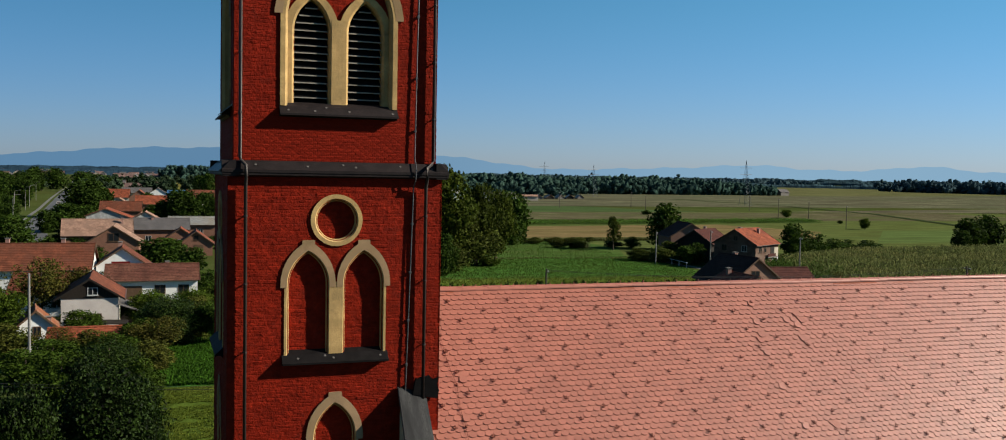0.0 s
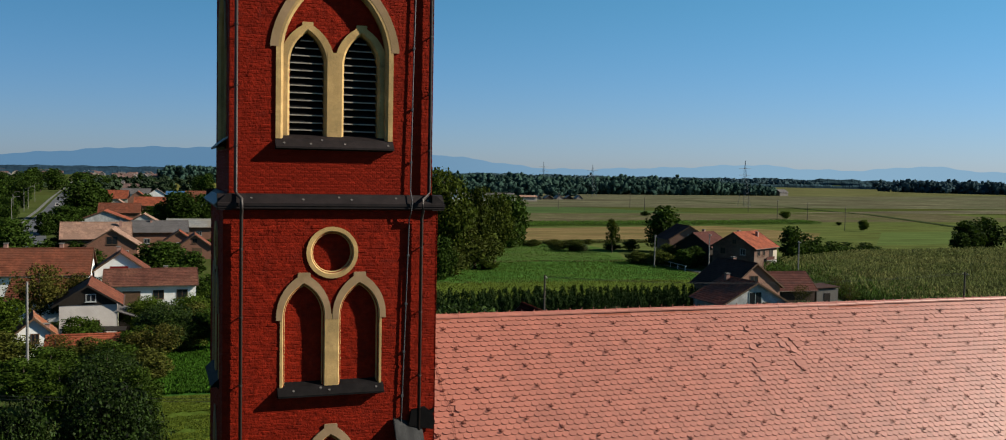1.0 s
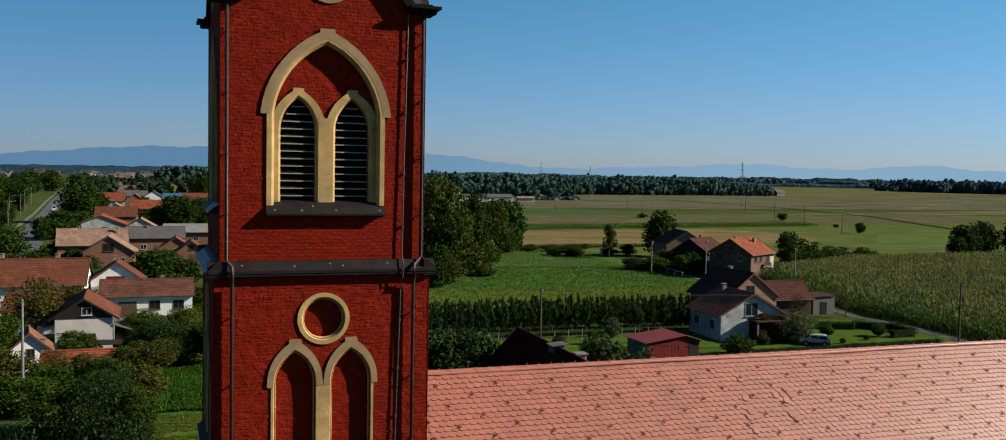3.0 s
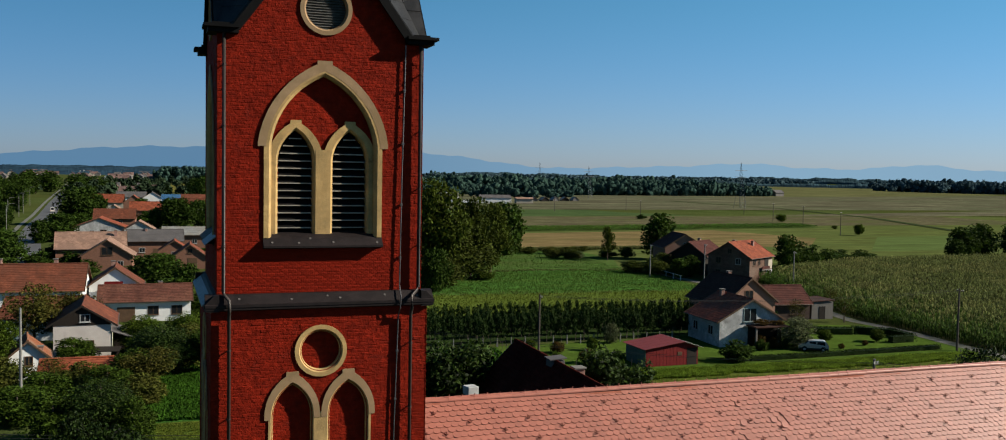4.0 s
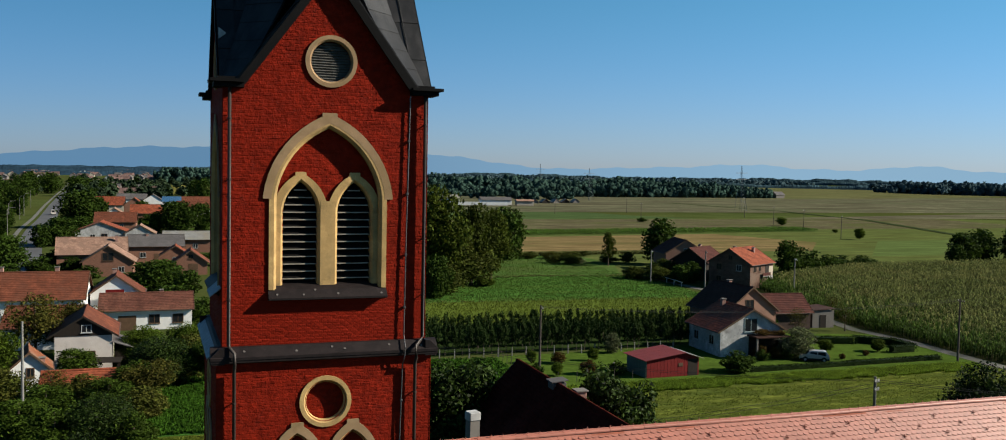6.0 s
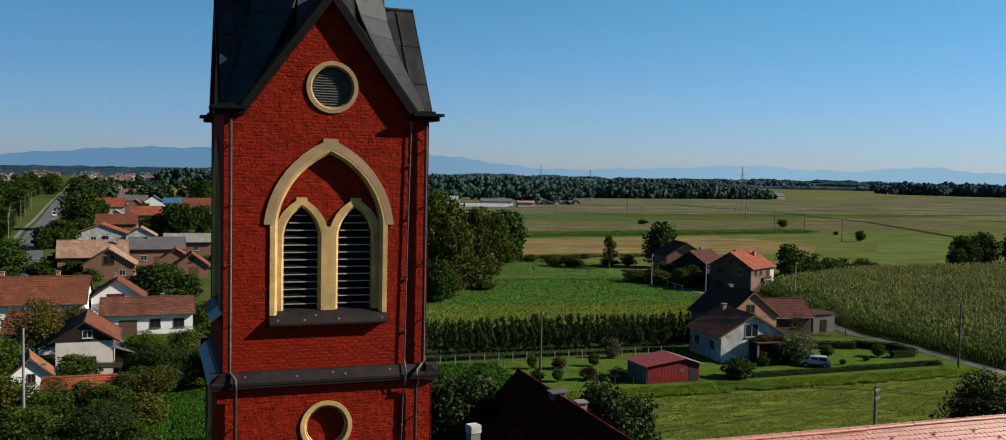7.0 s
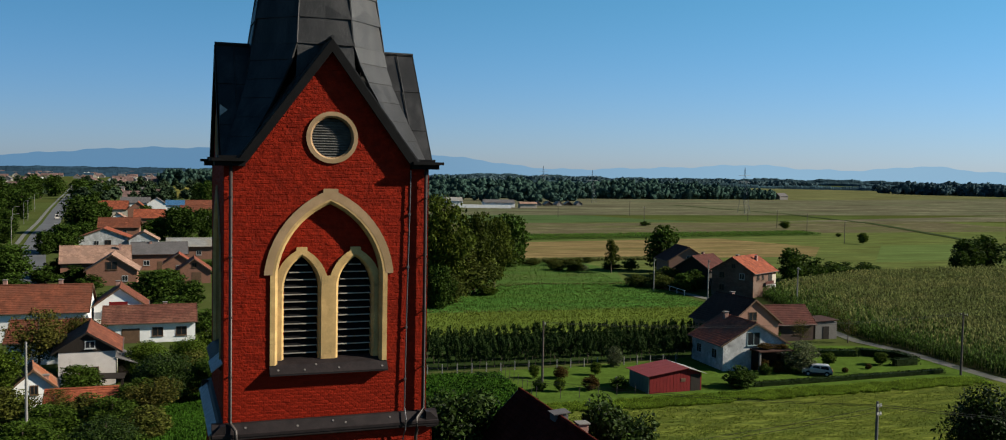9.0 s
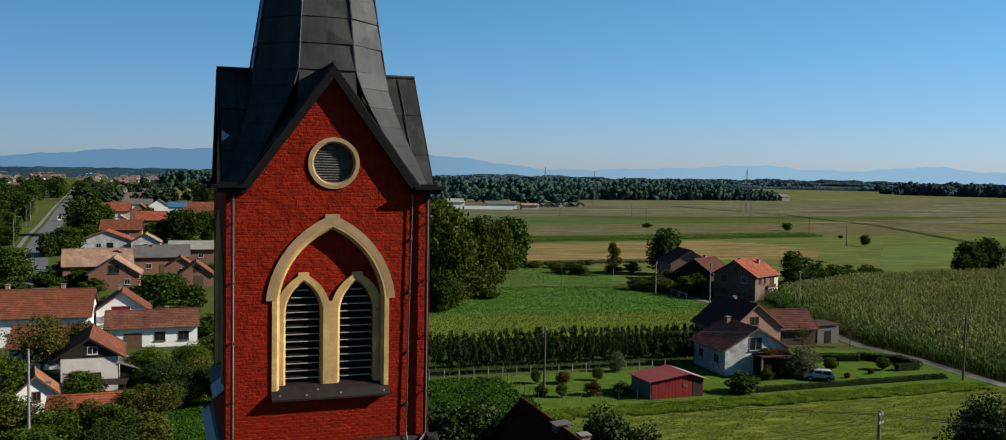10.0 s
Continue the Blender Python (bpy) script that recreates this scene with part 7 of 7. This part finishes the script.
def car(label, x, y, yaw, paint, van=False, z=0.0, size=1.0):
    c = thing("car", label, "car", pose(x, y, z, 0, 0, yaw) @ Matrix.Scale(size, 4))
    L, W, H = (4.4, 1.8, 1.66) if not van else (5.2, 1.95, 2.2)
    prof = [(-L / 2, 0.45), (-L / 2 + 0.05, 0.85), (-L / 2 + 0.12, 1.05), (-L / 2 + 0.5, H - 0.08), (-L / 2 + 0.9, H), (0.35, H), (0.75 if not van else 1.5, H - 0.12), (1.25 if not van else 1.9, 1.08), (L / 2 - 0.25, 0.95), (L / 2 - 0.02, 0.75), (L / 2, 0.45), (L / 2 - 0.1, 0.28), (-L / 2 + 0.1, 0.28)]
    # body sides lean in above the waistline
    vs, n = [], len(prof)
    for s in (-1, 1):
        vs += [(px, s * (W / 2 - max(0, pz - 0.95) * 0.22), pz) for px, pz in prof]
    body = Shape().add(vs, [tuple(range(n - 1, -1, -1)), tuple(range(n, 2 * n))] + [(i, (i + 1) % n, n + (i + 1) % n, n + i) for i in range(n)])
    part("body", body, M[paint], c)
    for s in (-1, 1):
        y0 = s * (W / 2 - 0.055)
        y1 = s * (W / 2 - 0.135)
        part("sill_cladding", Shape().box(-L / 2 + 0.06, L / 2 - 0.06, s * (W / 2 - 0.04) - 0.06, s * (W / 2 - 0.04) + 0.06, 0.26, 0.56, 0.03), M["tyre"], c, "black plastic lower cladding")
        for a, b in ((-L / 2 + 0.5, -0.52), (-0.42, 0.62)):
            g = [(a, y0 + s * 0.03, 0.98), (b + 0.1, y0 + s * 0.03, 0.98), (b, y1 + s * 0.028, H - 0.16), (a + 0.15, y1 + s * 0.028, H - 0.16)]
            g += [(p, q - s * 0.03, r) for p, q, r in g]
            part("side_window", Shape().add(g, [(0, 1, 2, 3), (4, 7, 6, 5), (0, 4, 5, 1), (1, 5, 6, 2), (2, 6, 7, 3), (3, 7, 4, 0)]), M["car_glass"], c)
        part("headlight", Shape().box(L / 2 - 0.16, L / 2 - 0.0, s * 0.62 - 0.16, s * 0.62 + 0.16, 0.68, 0.82, 0.02), M["porcelain"], c)
        part("tail_light", Shape().box(-L / 2 - 0.0, -L / 2 + 0.1, s * 0.74 - 0.09, s * 0.74 + 0.09, 0.75, 1.0, 0.02), M["lamp_red"], c)
        for wx in (-L / 2 + 0.85, L / 2 - 0.85):
            part("wheel_arch", Shape().tube([(wx, s * (W / 2 - 0.2), 0.36), (wx, s * (W / 2 + 0.005), 0.36)], 0.43, 16), M["tyre"], c)
            w = part("wheel", Shape().tube([(wx, s * (W / 2 - 0.2), 0.33), (wx, s * (W / 2 + 0.01), 0.33)], 0.33, 16), M["tyre"], c)
            part("rim", Shape().tube([(wx, s * (W / 2 - 0.02), 0.33), (wx, s * (W / 2 + 0.025), 0.33)], 0.2, 12), M["zinc"], w)
    ws = [(0.8 if not van else 1.52, -0.68, H - 0.14), (0.8 if not van else 1.52, 0.68, H - 0.14), (1.24 if not van else 1.9, 0.78, 1.12), (1.24 if not van else 1.9, -0.78, 1.12)]
    ws = [(p + 0.02, q, r + 0.02) for p, q, r in ws] + [(p - 0.02, q, r - 0.02) for p, q, r in ws]
    part("windscreen", Shape().add(ws, [(0, 1, 2, 3), (4, 7, 6, 5), (0, 4, 5, 1), (1, 5, 6, 2), (2, 6, 7, 3), (3, 7, 4, 0)]), M["car_glass"], c)
    rs = [(-L / 2 + 0.17, -0.66, 1.12), (-L / 2 + 0.17, 0.66, 1.12), (-L / 2 + 0.5, 0.6, H - 0.12), (-L / 2 + 0.5, -0.6, H - 0.12)]
    rs = [(p - 0.04, q, r) for p, q, r in rs] + [(p + 0.02, q, r) for p, q, r in rs]
    part("rear_window", Shape().add(rs, [(0, 1, 2, 3), (4, 7, 6, 5), (0, 4, 5, 1), (1, 5, 6, 2), (2, 6, 7, 3), (3, 7, 4, 0)]), M["car_glass"], c)


car("small silver-white off-road car parked beside a bush", 76.7, 101.3, 148, "car_silver", z=0.05, size=0.84)
car("white van on the village road", -58.6, 470.0, 98, "car_white", True, z=0.06)

# street lamps along the village road
lamp_first = None
for x, y in ((-60.5, 372.0), (-66.0, 430.0), (-69.0, 460.0), (-72.0, 480.0), (-78.0, 540.0), (-52.0, 318.0)):
    if lamp_first is None:
        lamp_first = thing("street_lamp", "slender grey street lamp with a bent arm", "street lamp", pose(x, y, 0), "street lamps")
        part("post", Shape().tube([(0, 0, -0.1), (0, 0, 9.0), (0.5, 0, 9.6), (1.8, 0, 9.8)], 0.09, 8, 0.05), M["pole_concrete"], lamp_first)
        part("lamp_head", Shape().box(1.5, 2.2, -0.14, 0.14, 9.72, 9.86, 0.03), M["greywall"], lamp_first)
    else:
        copy_thing(lamp_first, pose(x, y, 0, 0, 0, rng.uniform(-20, 20)))

# garden bits near the lawn
for x, y in ((50.2, 104.6),):
    g = thing("garden_marker", "small pale garden stone on the lawn", "stone", pose(x, y, 0.03))
    part("stone", Shape().box(-0.16, 0.16, -0.14, 0.14, 0, 0.4, 0.07), M["greywall"], g)


# ---- bricks and roof tiles, one by one where they come closest ----
def brick_mesh(w, h, d, q):
    """A brick face with slightly uneven corners, open at the back."""
    e, g = 0.012, 0.004
    j, k = lambda: q.uniform(-0.003, 0.003), lambda: q.uniform(-0.003, 0.003)
    f = [(-w / 2 + g + k(), -d + j(), e + k()), (w / 2 - g + k(), -d + j(), e + k()), (w / 2 - g + k(), -d + j(), h - e + k()), (-w / 2 + g + k(), -d + j(), h - e + k())]
    b = [(-w / 2, 0, 0), (w / 2, 0, 0), (w / 2, 0, h), (-w / 2, 0, h)]
    return f + b, [(0, 1, 2, 3), (0, 4, 5, 1), (1, 5, 6, 2), (2, 6, 7, 3), (3, 7, 4, 0)]


def brick_cells(outline, holes, step=0.083, length=0.205):
    """Running bond over an outline: centre, foot and width of each brick."""
    zs = [p[1] for p in outline]
    us = [p[0] for p in outline]
    z, row = min(zs), 0
    while z < max(zs) - step * 0.5:
        u = min(us) - (length / 2 if row % 2 else 0)
        while u < max(us):
            a, b = max(u, min(us)), min(u + length, max(us))
            if b - a > 0.05:
                pts = [(a + 0.012, z + 0.008), (b - 0.012, z + 0.008), (b - 0.012, z + step - 0.012), (a + 0.012, z + step - 0.012), ((a + b) / 2, z + step / 2)]
                if inside(pts[4], outline) and not any(inside(p, h) for p in pts for h in holes):
                    yield (a + b) / 2, z, b - a - 0.001
            u += length
        z, row = z + step, row + 1


qb = random.Random(3)
shared = []
for i in range(10):
    me = Shape().add(*brick_mesh(0.201, 0.081, 0.002 + 0.005 * qb.random(), qb)).mesh("brick")
    me.materials.append(M["brick"])
    shared.append(me)
jobs = [(face_matrix(0, HU), UPPER, [BIG, ROUND_U], 0.012, True), (face_matrix(0, HL), [(-HL, 9.5), (HL, 9.5), (HL, 18.95), (-HL, 18.95)], [*LANCET, ROUND_L, FOOT], 0.012, False),
        (face_matrix(-90, HU), UPPER, [BIG, ROUND_U], 0.012, False), (face_matrix(-90, HL), [(-HL, 9.5), (HL, 9.5), (HL, 18.95), (-HL, 18.95)], [*LANCET, ROUND_L, FOOT], 0.012, False),
        (face_matrix(0, HU), BIG, SUB, 0.205, False)]
jobs += [(face_matrix(0, HL), hole, [], 0.169, False) for hole in (*LANCET, ROUND_L, FOOT)]
count = 0
for m, outline, holes, depth, near in jobs:
    rest = Shape(m)
    for u, z, w in brick_cells(outline, holes):
        if near and 19.25 < z < 20.33 and count < 300 and w > 0.17:
            ob = new("brick", shared[qb.randrange(10)])
            ob.parent = tower
            ob.matrix_basis = m @ Matrix.Translation((u, depth, z))
            count += 1
        else:
            vs, fs = brick_mesh(w + 0.001, 0.081, 0.002 + 0.004 * qb.random() + (0.008 * qb.random() if qb.random() < 0.1 else 0.0), qb)
            du, dz = qb.uniform(-0.003, 0.003), qb.uniform(-0.004, 0.004)
            rest.add([(x + u + du, y + depth, zz + z + dz) for x, y, zz in vs], fs)
    tagged(part("brickwork", rest, M["brick"], tower), kind="stuff")

# beaver-tail tiles on both slopes; those beside the tower under the ridge are single pieces
TW, EXP = 0.2177, 0.158


def tile_mesh(q):
    """A flat tile with a rounded tail; origin at the middle of its upper edge, y down the slope."""
    n = 6
    w = TW / 2 - 0.0008
    tail = [(-w * math.cos(math.pi * i / n), 0.150 + 0.070 * math.sin(math.pi * i / n)) for i in range(n + 1)]
    line = [(-w, -0.11), *tail, (w, -0.11)]
    t = lambda y: 0.004 + 0.030 * y / 0.22
    top_ = [(x, y, t(y) + 0.016) for x, y in line]
    low_ = [(x, y, t(y) - 0.017) for x, y in line]
    k = len(line)
    return top_ + low_, [tuple(range(k))] + [(i + 1, i, k + i, k + i + 1) for i in range(k - 1)]


def slope_matrix(s):
    """Local x along the ridge, y down the slope, z off the roof."""
    return Matrix(((1, 0, 0, 0), (0, s * cs, s * sn, RY), (0, -sn, cs, RZ - 0.02), (0, 0, 0, 1)))


tv, tf = tile_mesh(qb)
one = Shape().add(tv, tf).mesh("roof_tile")
one.materials.append(M["tile"])
tn, tvn = len(tv), np.array(tv)
slipped = {(8, 54): (-0.03, 0.03, 12), (7, 55): (0.03, -0.03, -14), (8, 56): (0.03, 0.06, -18), (9, 55): (-0.03, 0.07, 14), (12, 55): (0.03, 0.08, -10), (13, 55): (0.02, 0.08, -10), (11, 48): (0.04, 0.03, -9), (12, 49): (0.03, 0.03, -9), (12, 48): (0.05, 0.05, -12),
           (8, 49): (-0.03, 0.06, 14), (15, 48): (0.03, 0.03, 20), (22, 49): (-0.03, 0.05, 20), (30, 54): (0.06, 0.12, -34), (30, 50): (0.0, 0.05, 18), (4, 49): (0.02, 0.04, 9), (24, 4): (0.04, 0.04, 14), (17, 4): (0.04, 0.04, 14)}
single = 0
for s in (-1, 1):
    if s > 0:
        tagged(part("tile_field", Shape(slope_matrix(s)).box(NX0, NX1, 0, HALF / cs, 0, 0.03), M["tile"], nave), kind="stuff")
        continue
    m = slope_matrix(s)
    mat3 = np.array(m.to_3x3())
    off = np.array(m.translation)
    rows = int(HALF / cs / EXP)
    vs, fs = [], []
    rgt = np.random.default_rng(17)
    for r in range(rows):
        for c in range(int((NX1 - NX0) / TW)):
            x = NX0 + 0.1 + c * TW + (TW / 2 if r % 2 else 0)
            if x > NX1 - 0.1:
                continue
            y = r * EXP + rgt.normal() * 0.004
            sag = 0.003 * math.sin(x * 0.8 + r * 0.21) + 0.0015 * math.sin(x * 2.3 - r * 0.5)
            ang, dx, dy, lift = rgt.normal() * 0.005, 0.0, 0.0, sag + abs(rgt.normal()) * 0.0025
            if s < 0 and (r, c) in slipped:
                dx, dy, ang = slipped[(r, c)]
                ang, lift = radians(ang), lift + 0.022
            if s < 0 and x < 9.2 and single < 300 and r < 24:
                ob = new("roof_tile", one)
                ob.parent = nave
                ob.matrix_basis = m @ Matrix.Translation((x + dx, y + dy, lift)) @ Matrix.Rotation(ang, 4, "Z")
                single += 1
                continue
            ca, sa = math.cos(ang), math.sin(ang)
            p = tvn @ np.array([[ca, sa, 0], [-sa, ca, 0], [0, 0, 1]]) + np.array([x + dx, y + dy, lift])
            o = len(vs) * tn
            vs.append(p @ mat3.T + off)
            fs.extend([tuple(i + o for i in f) for f in tf])
    me = bpy.data.meshes.new("tile_field")
    me.from_pydata(np.concatenate(vs).tolist(), [], fs)
    me.materials.append(M["tile"])
    tagged(part("tile_field", me, M["tile"], nave), kind="stuff")

# snow guards: small bent straps in slanting lines over the near slope
gd = Shape()
gd.tube([(-0.05, 0.03, 0.03), (-0.055, 0.06, 0.05), (-0.02, 0.075, 0.062), (0.02, 0.075, 0.062), (0.055, 0.06, 0.05), (0.05, 0.03, 0.03)], 0.016, 5).box(-0.022, 0.022, -0.05, 0.055, 0.026, 0.036)
guard = gd.mesh("snow_guard")
guard.materials.append(M["guard"])
m = slope_matrix(-1)
k = 0
for r in range(20):
    x = 8.78 - 0.765 * (r - 3)
    x = NX0 + 0.25 + (x - NX0 - 0.25) % 1.742
    while x < 34 and k < 298:
        ob = new("snow_guard", guard)
        ob.parent = nave
        ob.matrix_basis = m @ Matrix.Translation((x + qb.uniform(-0.03, 0.03), 0.39 + 0.3157 * r, 0.04)) @ Matrix.Rotation(qb.uniform(-0.25, 0.25), 4, "Z") @ Matrix.Scale(0.82, 4)
        k += 1
        x += 1.742
# conductor wire laid down the tiles beside the tower, on small clips
wire = [(7.16, 0.1), (7.26, 1.0), (7.18, 1.5), (7.24, 2.3), (7.38, 3.0), (7.36, 3.7), (7.42, 4.2), (7.43, 6.6)]
ew = thing("roof_conductor", "thin lightning conductor wire laid over the roof tiles", "conductor", NAVE_TURN @ m)
part("strand", Shape().tube([(x, y, 0.066) for x, y in wire], 0.0045, 5), M["guard"], ew)
for x, y in wire[1:7]:
    part("clip", Shape().box(x - 0.015, x + 0.03, y - 0.03, y + 0.02, 0.05, 0.09), M["guard"], ew)
